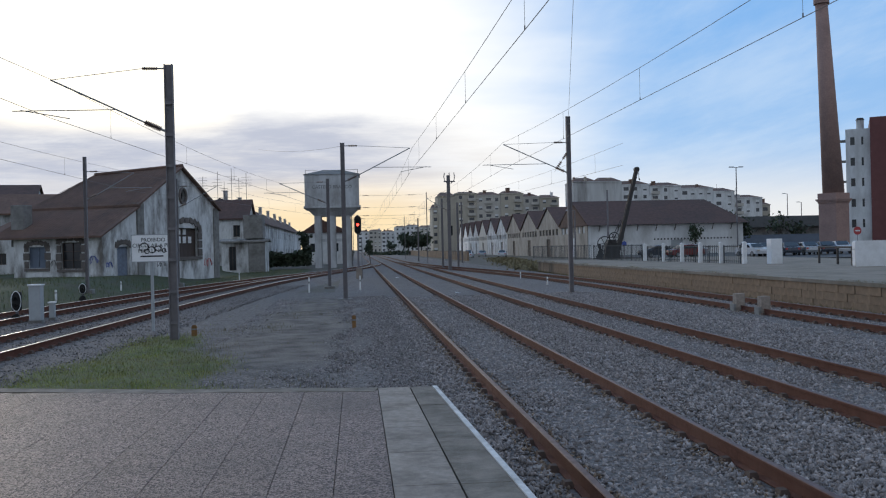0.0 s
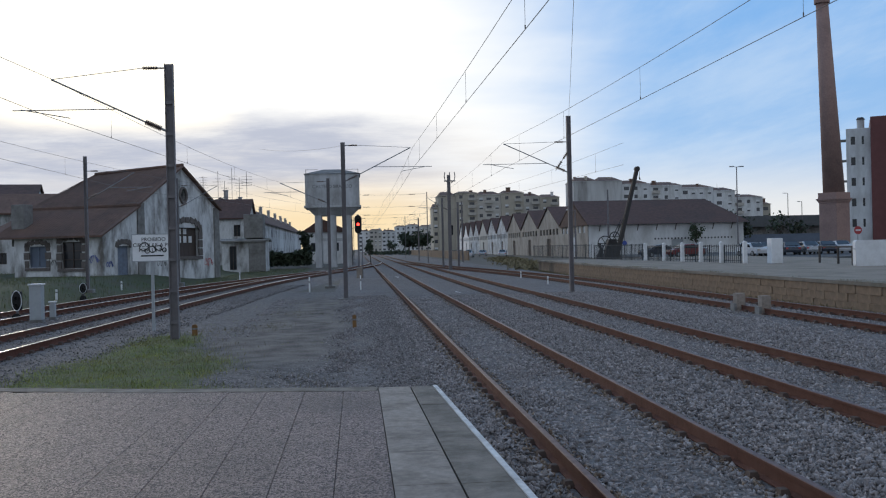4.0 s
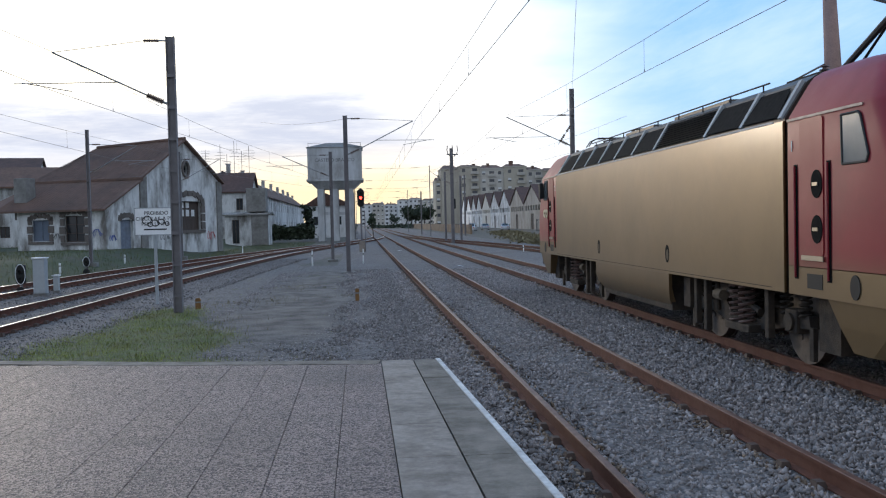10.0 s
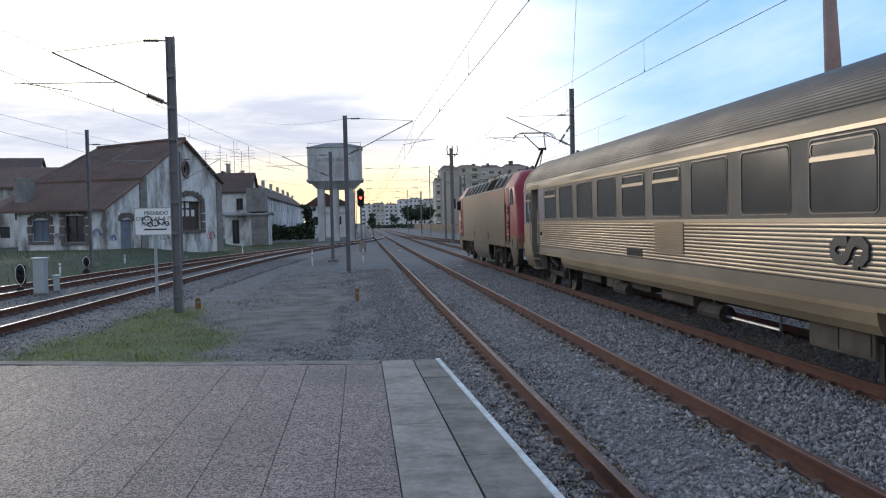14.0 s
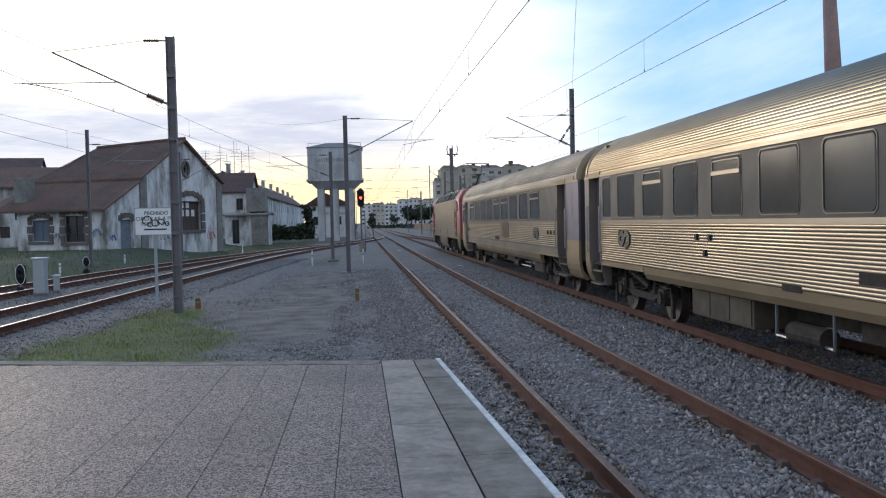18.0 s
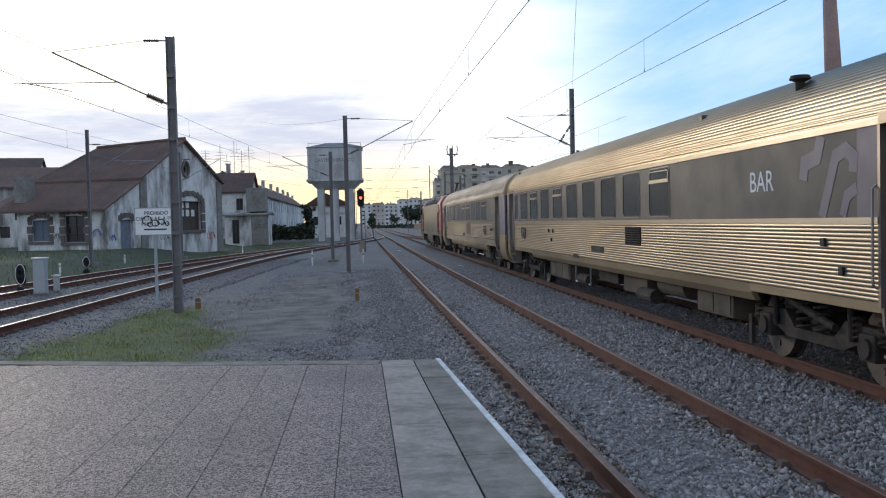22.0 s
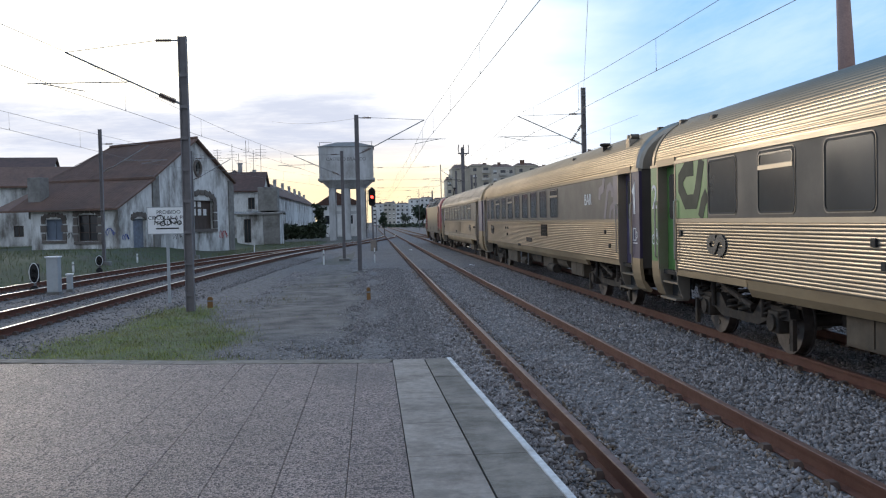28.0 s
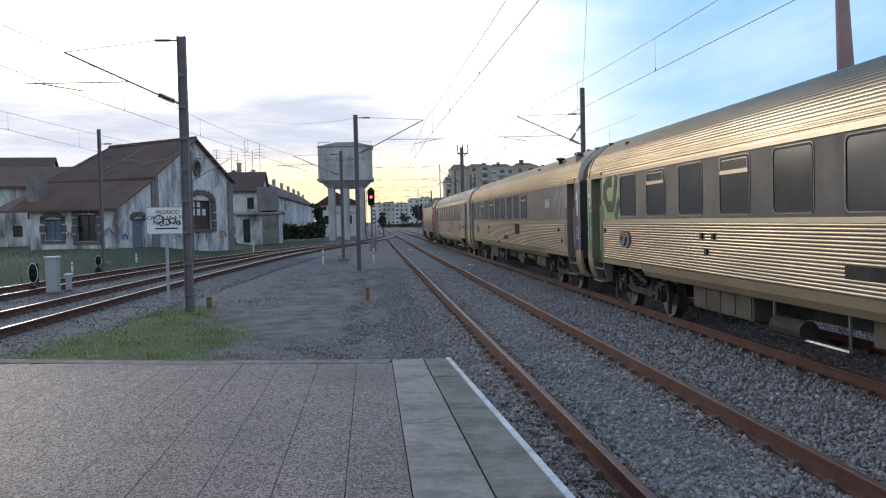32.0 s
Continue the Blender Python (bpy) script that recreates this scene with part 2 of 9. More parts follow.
M["fence"] = mat("dark_green_fence", (0.045, 0.05, 0.05), (0.06, 0.06, 0.06), 6, 0.7)
M["leaf"] = mat("dark_foliage", (0.045, 0.062, 0.028), (0.028, 0.04, 0.02), 2.0, 0.7, vary=0.5)
M["trunk"] = mat("grey_bark", (0.12, 0.10, 0.085), (0.08, 0.066, 0.055), 6, 0.95, bump=0.5, bscale=18)
M["asphalt"] = mat("car_park_asphalt", (0.07, 0.07, 0.072), (0.05, 0.05, 0.052), 6, 0.9, c=(0.09, 0.088, 0.085), cscale=0.3, camount=0.5)
M["springred"] = mat("rusty_red_spring", (0.15, 0.085, 0.066), (0.09, 0.052, 0.042), 8, 0.7)
M["redlight"] = mat("lit_red_signal", (0.5, 0.02, 0.02), None, 4, 0.3, emit=((1.0, 0.03, 0.02), 9.0))
M["redsign"] = mat("red_sign", (0.45, 0.04, 0.04), None, 4, 0.5)
M["bluesign"] = mat("blue_sign", (0.05, 0.09, 0.35), None, 4, 0.5)
M["yellow"] = mat("rusty_orange_marker", (0.27, 0.135, 0.045), (0.17, 0.085, 0.033), 8, 0.85)
M["cabinet"] = mat("grey_cabinet", (0.40, 0.42, 0.43), (0.33, 0.35, 0.36), 5, 0.6, c=(0.25, 0.24, 0.22), cscale=1.5, camount=0.4)
M["container"] = mat("slate_blue_wall", (0.13, 0.16, 0.21), (0.10, 0.125, 0.165), 1.0, 0.7)


def verge_material():
    """Ballast, trodden dust and turf, laid out by the zones stored on the mesh."""
    mt = mat("verge_ground", (0.185, 0.163, 0.15), (0.062, 0.054, 0.05), 17, 0.95, bump=0.8, bscale=19, mottle=1.0, kind="stones")
    nt = mt.node_tree
    bs = nt.nodes["Principled BSDF"]
    N, L = nt.nodes.new, nt.links.new
    at = N("ShaderNodeAttribute")
    at.attribute_name = "zone"
    sp = N("ShaderNodeSeparateColor")
    L(at.outputs["Color"], sp.inputs[0])
    src = bs.inputs["Base Color"].links[0].from_socket
    tc = N("ShaderNodeTexCoord")
    for chan, pal, sc in ((0, ((0.165, 0.142, 0.124), (0.05, 0.043, 0.037)), 1.7), (1, ((0.085, 0.115, 0.03), (0.07, 0.062, 0.032)), 5.0)):
        no = N("ShaderNodeTexNoise")
        no.inputs["Scale"].default_value, no.inputs["Detail"].default_value = sc, 8
        L(tc.outputs["Object"], no.inputs["Vector"])
        mx = N("ShaderNodeMix")
        mx.data_type = "RGBA"
        nr = N("ShaderNodeMapRange")
        L(no.outputs[0], nr.inputs[0])
        nr.inputs[1].default_value, nr.inputs[2].default_value = 0.36, 0.68
        L(nr.outputs[0], mx.inputs[0])
        mx.inputs[6].default_value, mx.inputs[7].default_value = (*pal[0], 1), (*pal[1], 1)
        n2 = N("ShaderNodeTexNoise")
        n2.inputs["Scale"].default_value, n2.inputs["Detail"].default_value = 9.0, 6
        L(tc.outputs["Object"], n2.inputs["Vector"])
        ad = N("ShaderNodeMath")
        ad.operation = "MULTIPLY_ADD"
        L(n2.outputs[0], ad.inputs[0])
        ad.inputs[1].default_value = 0.9
        L(sp.outputs[chan], ad.inputs[2])
        mr = N("ShaderNodeMapRange")
        L(ad.outputs[0], mr.inputs[0])
        mr.inputs[1].default_value, mr.inputs[2].default_value = 0.70, 1.2
        out = N("ShaderNodeMix")
        out.data_type = "RGBA"
        L(mr.outputs[0], out.inputs[0])
        L(src, out.inputs[6])
        L(mx.outputs[2], out.inputs[7])
        src = out.outputs[2]
    L(src, bs.inputs["Base Color"])
    return mt


M["verge"] = verge_material()
M["drygrass"] = mat("dry_weeds", (0.25, 0.195, 0.10), (0.15, 0.125, 0.06), 2, 0.8, vary=0.4)
M["slate"] = mat("grey_sheet_roof", (0.125, 0.13, 0.135), (0.095, 0.10, 0.103), 1.0, 0.8, c=(0.08, 0.078, 0.075), cscale=0.2, camount=0.5)
M["deck"] = mat("worn_dock_deck", (0.285, 0.235, 0.185), (0.19, 0.158, 0.125), 1.2, 0.92, bump=0.3, bscale=25, c=(0.115, 0.10, 0.064), cscale=0.5, camount=0.65)
M["apartpale"] = mat("pale_apartment_render", (0.57, 0.53, 0.465), (0.48, 0.45, 0.40), 0.5, 0.9, c=(0.33, 0.305, 0.265), cscale=0.12, camount=0.55, stretch=(1, 1, 0.3))
M["apartstain"] = mat("streaked_end_wall", (0.60, 0.60, 0.58), (0.46, 0.45, 0.43), 0.25, 0.9, c=(0.21, 0.195, 0.18), cscale=0.22, camount=0.9, stretch=(1, 1, 0.12))
# paler than near glass: distance haze is put into the colour
M["hazeglass"] = mat("hazed_window_glass", (0.10, 0.10, 0.105), (0.06, 0.06, 0.065), 1.0, 0.25)
# dusty steel; the gold of reflected sun is put into its base colour
M["skirt"] = mat("dusty_sunlit_steel_skirt", (0.40, 0.29, 0.17), (0.31, 0.225, 0.133), 1.5, 0.5, metal=0.35, c=(0.17, 0.122, 0.075), cscale=0.9, camount=0.6, stretch=(1, 0.3, 1), edge=(0.4, 0.37, 0.32))
M["lowband"] = mat("grimy_lower_band", (0.25, 0.195, 0.135), (0.19, 0.15, 0.105), 1.5, 0.6, metal=0.25, c=(0.13, 0.10, 0.07), cscale=0.9, camount=0.5, stretch=(1, 0.3, 1), spec=0.25)
M["signwhite"] = mat("white_sign_enamel", (0.88, 0.88, 0.88), (0.82, 0.82, 0.81), 3, 0.45, c=(0.62, 0.60, 0.57), cscale=2.5, camount=0.35)
M["fadeblack"] = mat("faded_black_lettering", (0.10, 0.098, 0.095), (0.18, 0.175, 0.17), 6, 0.9)
M["towerwhite"] = mat("weathered_tower_render", (0.56, 0.565, 0.57), (0.46, 0.465, 0.47), 1.2, 0.9, c=(0.25, 0.24, 0.225), cscale=0.5, camount=0.8, stretch=(1, 1, 0.35))
M["swash"] = mat("faded_lilac_swash", (0.175, 0.14, 0.16), (0.15, 0.12, 0.14), 2, 0.55, spec=0.3)
# rolling stock
M["gold"] = mat("champagne_paint", (0.20, 0.125, 0.054), (0.172, 0.107, 0.045), 0.8, 0.4, metal=0.3, c=(0.12, 0.073, 0.033), cscale=0.6, camount=0.4, rvar=0.02, edge=(0.8, 0.78, 0.74))
for node in M["gold"].node_tree.nodes:
    if node.type == "BSDF_PRINCIPLED":   # a clear lacquer over the metallic paint
        node.inputs["Coat Weight"].default_value, node.inputs["Coat Roughness"].default_value = 0.5, 0.17
M["red"] = mat("traffic_red_paint", (0.30, 0.020, 0.026), (0.25, 0.018, 0.023), 1.2, 0.42, c=(0.15, 0.025, 0.025), cscale=0.8, camount=0.45)
M["louvre"] = mat("dark_louvre", (0.010, 0.010, 0.010), (0.007, 0.007, 0.007), 12, 0.85, spec=0.08)
M["under"] = mat("grimy_running_gear", (0.05, 0.039, 0.031), (0.026, 0.021, 0.017), 9, 0.85, bump=0.4, bscale=40, c=(0.095, 0.066, 0.044), cscale=2.5, camount=0.6, spec=0.25)
M["wheel"] = mat("worn_wheel_steel", (0.14, 0.11, 0.09), (0.08, 0.065, 0.055), 9, 0.6, metal=0.5)
M["inox"] = mat("brushed_stainless_steel", (0.405, 0.353, 0.287), (0.32, 0.279, 0.226), 1.2, 0.40, metal=0.80, bump=0.02, bscale=2.5, c=(0.24, 0.2, 0.152), cscale=0.7, camount=0.55, stretch=(1, 0.22, 1), rvar=0.10, edge=(0.33, 0.31, 0.285))
M["inoxdull"] = mat("dusty_stainless_steel", (0.42, 0.37, 0.305), (0.33, 0.29, 0.24), 1.2, 0.42, metal=0.78, bump=0.02, bscale=2.5, c=(0.215, 0.18, 0.14), cscale=0.7, camount=0.6, stretch=(1, 0.22, 1), rvar=0.10, edge=(0.30, 0.28, 0.255))
M["inoxroof"] = mat("dull_stainless_roof", (0.42, 0.37, 0.30), (0.33, 0.29, 0.235), 1.5, 0.32, metal=0.9, bump=0.015, bscale=2.5, c=(0.19, 0.16, 0.125), cscale=0.6, camount=0.6, stretch=(1, 0.22, 1), rvar=0.06, edge=(0.42, 0.39, 0.35))
M["roofgrime"] = mat("dirty_steel_roof", (0.115, 0.095, 0.076), (0.076, 0.063, 0.052), 1.5, 0.5, metal=0.4, c=(0.048, 0.04, 0.034), cscale=0.5, camount=0.6, stretch=(1, 0.3, 1), spec=0.3)
M["band"] = mat("graphite_window_band", (0.096, 0.081, 0.068), (0.08, 0.068, 0.058), 2, 0.55, c=(0.125, 0.103, 0.083), cscale=0.8, camount=0.4, spec=0.22)
M["purple"] = mat("dusty_violet_paint", (0.098, 0.073, 0.145), (0.08, 0.06, 0.12), 2, 0.5, c=(0.12, 0.095, 0.10), cscale=1.0, camount=0.35, spec=0.35)
M["violetgrey"] = mat("faded_violet_band", (0.15, 0.115, 0.155), (0.125, 0.096, 0.128), 2, 0.5, c=(0.15, 0.122, 0.105), cscale=1.0, camount=0.5, spec=0.3)
M["purpledark"] = mat("deep_violet_paint", (0.066, 0.046, 0.088), (0.055, 0.04, 0.074), 2, 0.5, spec=0.3)
M["lilac"] = mat("lilac_grey_paint", (0.19, 0.148, 0.19), (0.16, 0.125, 0.16), 2, 0.45, c=(0.17, 0.135, 0.12), cscale=1.0, camount=0.4, spec=0.35)
M["green"] = mat("bright_green_paint", (0.075, 0.22, 0.035), (0.065, 0.19, 0.03), 2, 0.45, c=(0.11, 0.15, 0.05), cscale=1.0, camount=0.4)
M["greendark"] = mat("dark_olive_paint", (0.028, 0.04, 0.026), None, 2, 0.6, spec=0.15)
M["pane"] = mat("tinted_coach_pane", (0.072, 0.062, 0.05), (0.058, 0.05, 0.041), 0.8, 0.16, rvar=0.05, c=(0.10, 0.086, 0.069), cscale=0.6, camount=0.5, spec=0.4)
M["bead"] = mat("dull_steel_bead", (0.22, 0.195, 0.165), (0.13, 0.115, 0.10), 3, 0.4, metal=0.6)
M["eave"] = mat("dusty_eave_band", (0.31, 0.245, 0.17), (0.245, 0.195, 0.135), 1.5, 0.6, metal=0.25, c=(0.16, 0.128, 0.09), cscale=0.8, camount=0.5, stretch=(1, 0.2, 1), spec=0.2)
# opaque grey stands for sky light seen through the cab
M["cabpane"] = mat("sky_grey_cab_glass", (0.16, 0.165, 0.16), (0.12, 0.125, 0.12), 1.5, 0.12, rvar=0.04)
M["railpink"] = mat("worn_cab_moulding", (0.42, 0.30, 0.26), (0.32, 0.20, 0.17), 6, 0.5)
M["rubber"] = mat("black_rubber", (0.02, 0.02, 0.02), (0.028, 0.027, 0.026), 6, 0.7)
M["chrome"] = mat("bright_steel", (0.44, 0.395, 0.335), (0.38, 0.342, 0.29), 2, 0.38, metal=0.9, rvar=0.05, edge=(0.40, 0.37, 0.33))
M["grey"] = mat("pale_grey_lettering", (0.72, 0.72, 0.71), None, 5, 0.6)
M["logo"] = mat("charcoal_emblem", (0.03, 0.028, 0.027), None, 5, 0.5)
M["logogold"] = mat("pale_gold_emblem", (0.62, 0.52, 0.33), None, 5, 0.45)
M["underbox"] = mat("dusty_equipment_box", (0.155, 0.118, 0.08), (0.095, 0.072, 0.05), 3, 0.85, c=(0.055, 0.043, 0.032), cscale=1.2, camount=0.65, spec=0.25)
M["carwhite"] = mat("white_car_paint", (0.62, 0.62, 0.63), None, 3, 0.25)
M["cardark"] = mat("dark_car_paint", (0.05, 0.055, 0.07), None, 3, 0.25)
M["carsilver"] = mat("silver_car_paint", (0.40, 0.41, 0.42), None, 3, 0.25, metal=0.4)
M["carred"] = mat("dark_red_car_paint", (0.20, 0.035, 0.03), None, 3, 0.25)


def livery_fade():
    """Red cab paint that fades to gold low on the side."""
    mt = mat("red_to_gold_cab_paint", (0.30, 0.020, 0.026), (0.25, 0.018, 0.023), 1.2, 0.45, c=(0.15, 0.02, 0.022), cscale=0.8, camount=0.45, spec=0.3)
    nt = mt.node_tree
    bs = nt.nodes["Principled BSDF"]
    N, L = nt.nodes.new, nt.links.new
    src = bs.inputs["Base Color"].links[0].from_socket
    sep = N("ShaderNodeSeparateXYZ")
    L(N("ShaderNodeTexCoord").outputs["Object"], sep.inputs[0])
    mr = N("ShaderNodeMapRange")
    mr.interpolation_type = "SMOOTHSTEP"
    L(sep.outputs[2], mr.inputs[0])
    mr.inputs[1].default_value, mr.inputs[2].default_value = 1.0, 1.65
    mx = N("ShaderNodeMix")
    mx.data_type = "RGBA"
    L(mr.outputs[0], mx.inputs[0])
    mx.inputs[6].default_value = (0.22, 0.125, 0.062, 1)
    L(src, mx.inputs[7])
    L(mx.outputs[2], bs.inputs["Base Color"])
    return mt


M["cabred"] = livery_fade()

# ---- mesh tools ----
def mesh_ob(name, bm, material, parent=None, smooth=False):
    me = bpy.data.meshes.new(name)
    bm.normal_update()
    bm.to_mesh(me)
    bm.free()
    for mm in (material if isinstance(material, (list, tuple)) else [material]):
        me.materials.append(mm)
    if smooth:
        for p in me.polygons:
            p.use_smooth = True
    ob = new(name, me)
    if parent:
        ob.parent = parent
    return ob


def part(name, bm, material, parent, label="", smooth=False):
    ob = mesh_ob(name, bm, M[material] if isinstance(material, str) else material, parent, smooth)
    return tagged(ob, label=label) if label else ob


def thing(name, m, label, category, group="", kind=""):
    ob = new(name)
    ob.empty_display_size = 0.2
    ob.matrix_basis = m
    return tagged(ob, label, category, group, kind)


def box(bm, x0, x1, y0, y1, z0, z1, m=None, bevel=0.0):
    r = bmesh.ops.create_cube(bm, size=1.0)
    vs = r["verts"]
    for v in vs:
        v.co = Vector(((x0 + x1) / 2 + v.co.x * (x1 - x0), (y0 + y1) / 2 + v.co.y * (y1 - y0), (z0 + z1) / 2 + v.co.z * (z1 - z0)))
    if bevel:
        es = list({e for v in vs for e in v.link_edges})
        out = bmesh.ops.bevel(bm, geom=es, offset=bevel, segments=2, affect="EDGES", profile=0.6)
        vs = list({v for f in out["faces"] for v in f.verts} | {v for v in vs if v.is_valid})
    if m is not None:
        for v in vs:
            v.co = m @ v.co
    return vs


def tube(bm, a, b, r, r2=None, n=8, caps=True):
    a, b = Vector(a), Vector(b)
    d = b - a
    q = d.to_track_quat("Z", "Y").to_matrix()
    r2 = r if r2 is None else r2
    ring = [[bm.verts.new(p + q @ Vector((math.cos(k * 2 * math.pi / n) * rr, math.sin(k * 2 * math.pi / n) * rr, 0))) for k in range(n)] for p, rr in ((a, r), (b, r2))]
    for k in range(n):
        bm.faces.new((ring[0][k], ring[0][(k + 1) % n], ring[1][(k + 1) % n], ring[1][k]))
    if caps:
        bm.faces.new(ring[0][::-1])
        bm.faces.new(ring[1])


def polytube(bm, pts, r, n=6):
    """A round bar bent along a line of points, in one piece."""
    P = [Vector(p) for p in pts]
    rings = []
    side = None
    for k, p in enumerate(P):
        d = (P[min(k + 1, len(P) - 1)] - P[max(k - 1, 0)]).normalized()
        side = d.orthogonal().normalized() if side is None else (side - d * side.dot(d)).normalized()
        up = d.cross(side)
        rings.append([bm.verts.new(p + (side * math.cos(j * 2 * math.pi / n) + up * math.sin(j * 2 * math.pi / n)) * r) for j in range(n)])
    for a, b in zip(rings, rings[1:]):
        for j in range(n):
            bm.faces.new((a[j], a[(j + 1) % n], b[(j + 1) % n], b[j]))
    bm.faces.new(rings[0][::-1])
    bm.faces.new(rings[-1])


def prism(bm, pts, axis, lo, hi):
    """A flat outline swept along an axis: pts are the two other coordinates in x, y, z order."""
    def co(p, t):
        return {"x": (t, p[0], p[1]), "y": (p[0], t, p[1]), "z": (p[0], p[1], t)}[axis]
    a = [bm.verts.new(co(p, lo)) for p in pts]
    b = [bm.verts.new(co(p, hi)) for p in pts]
    n = len(pts)
    fs = [bm.faces.new(a), bm.faces.new(b)]
    for k in range(n):
        fs.append(bm.faces.new((a[k], a[(k + 1) % n], b[(k + 1) % n], b[k])))
    bmesh.ops.recalc_face_normals(bm, faces=fs)
    return fs


def B():
    return bmesh.new()


def boxpart(name, dims, material, parent, label="", bevel=0.0):
    bm = B()
    box(bm, *dims, bevel=bevel)
    return part(name, bm, material, parent, label)


def holed(bm, axis, at, thick, u0, u1, v0, v1, holes):
    """A wall slab in the plane axis = at, cut by rectangular holes (u0, u1, v0, v1) that go right through it."""
    us = sorted({u0, u1, *[h[0] for h in holes], *[h[1] for h in holes]})
    vs = sorted({v0, v1, *[h[2] for h in holes], *[h[3] for h in holes]})
    lo, hi = min(at, at + thick), max(at, at + thick)
    grid = {}

    def vert(u, v, t):
        k = (round(u, 4), round(v, 4), round(t, 4))
        if k not in grid:
            grid[k] = bm.verts.new((t, u, v) if axis == "x" else (u, t, v))
        return grid[k]

    def solid(i, j):
        if i < 0 or j < 0 or i >= len(us) - 1 or j >= len(vs) - 1:
            return False
        cu, cv = (us[i] + us[i + 1]) / 2, (vs[j] + vs[j + 1]) / 2
        return not any(h[0] < cu < h[1] and h[2] < cv < h[3] for h in holes)
    fs = []
    for i in range(len(us) - 1):
        for j in range(len(vs) - 1):
            if not solid(i, j):
                continue
            a, b, c, d = us[i], us[i + 1], vs[j], vs[j + 1]
            for t in (lo, hi):
                fs.append(bm.faces.new((vert(a, c, t), vert(b, c, t), vert(b, d, t), vert(a, d, t))))
            for di, dj, e in ((-1, 0, ((a, c), (a, d))), (1, 0, ((b, c), (b, d))), (0, -1, ((a, c), (b, c))), (0, 1, ((a, d), (b, d)))):
                if not solid(i + di, j + dj):
                    (p, q), (r, s) = e
                    fs.append(bm.faces.new((vert(p, q, lo), vert(r, s, lo), vert(r, s, hi), vert(p, q, hi))))
    bmesh.ops.recalc_face_normals(bm, faces=fs)

# ---- ground, track beds, rails ----
def spline(pts, step=1.5):
    out = []
    P = [Vector((*p, 0)) for p in pts]
    P = [P[0] * 2 - P[1]] + P + [P[-1] * 2 - P[-2]]
    for i in range(1, len(P) - 2):
        n = max(2, int((P[i + 1] - P[i]).length / step))
        for k in range(n):
            t = k / n
            a, b, c, d = P[i - 1], P[i], P[i + 1], P[i + 2]
            out.append(0.5 * ((2 * b) + (c - a) * t + (2 * a - 5 * b + 4 * c - d) * t * t + (3 * b - a - 3 * c + d) * t ** 3))
    out.append(P[-2])
    return out


T1X, T2X, T3X = 2.838, 6.855, 12.85
STRAIGHT = {1: [(T1X, y) for y in (-40, 700)], 2: [(T2X, y) for y in (-90, 700)], 3: [(T3X, y) for y in (-40, 120)]}
LINE0 = spline([(-9.6, -20), (-8.95, 8), (-8.5, 20), (-8.0, 32), (-7.35, 44), (-6.7, 53), (-5.9, 62), (-4.7, 72), (-2.9, 84), (-0.7, 97), (1.0, 110), (2.2, 122), (2.83, 138)])
LINEM = spline([(-13.6, -20), (-13.0, 12), (-12.5, 28), (-11.95, 37), (-11.15, 45), (-10.2, 52), (-9.1, 59), (-7.8, 66), (-6.2, 74), (-4.4, 82), (-2.4, 90)])
LINE3 = spline([(T3X, -40), (T3X, 0), (T3X, 30), (12.9, 45), (12.4, 60), (11.0, 78), (9.2, 96), (7.8, 115), (6.95, 140)])
LINE1 = [Vector((T1X, y, 0)) for y in (-40, 40, 120, 700)]
LINE2 = [Vector((T2X, y, 0)) for y in (-90, 40, 120, 700)]
GAUGE = 1.735


def normals(line):
    out = []
    for i in range(len(line)):
        d = (line[min(i + 1, len(line) - 1)] - line[max(i - 1, 0)]).normalized()
        out.append(Vector((d.y, -d.x, 0)))
    return out


def sweep(bm, line, prof, mats=None, dz=0.0):
    """Sweeps a closed outline (offset to the right, height) along a line."""
    ns = normals(line)
    rings = [[bm.verts.new(p + n * o + Vector((0, 0, z + dz))) for o, z in prof] for p, n in zip(line, ns)]
    m = len(prof)
    for a, b in zip(rings, rings[1:]):
        for k in range(m):
            f = bm.faces.new((a[k], a[(k + 1) % m], b[(k + 1) % m], b[k]))
            if mats:
                f.material_index = mats[k]
    bm.faces.new(rings[0])
    bm.faces.new(rings[-1])


RAILP = [(-0.075, -0.172), (-0.075, -0.16), (-0.012, -0.145), (-0.012, -0.045), (-0.036, -0.035), (-0.036, -0.006), (-0.028, 0.0),
         (0.028, 0.0), (0.036, -0.006), (0.036, -0.035), (0.012, -0.045), (0.012, -0.145), (0.075, -0.16), (0.075, -0.172)]


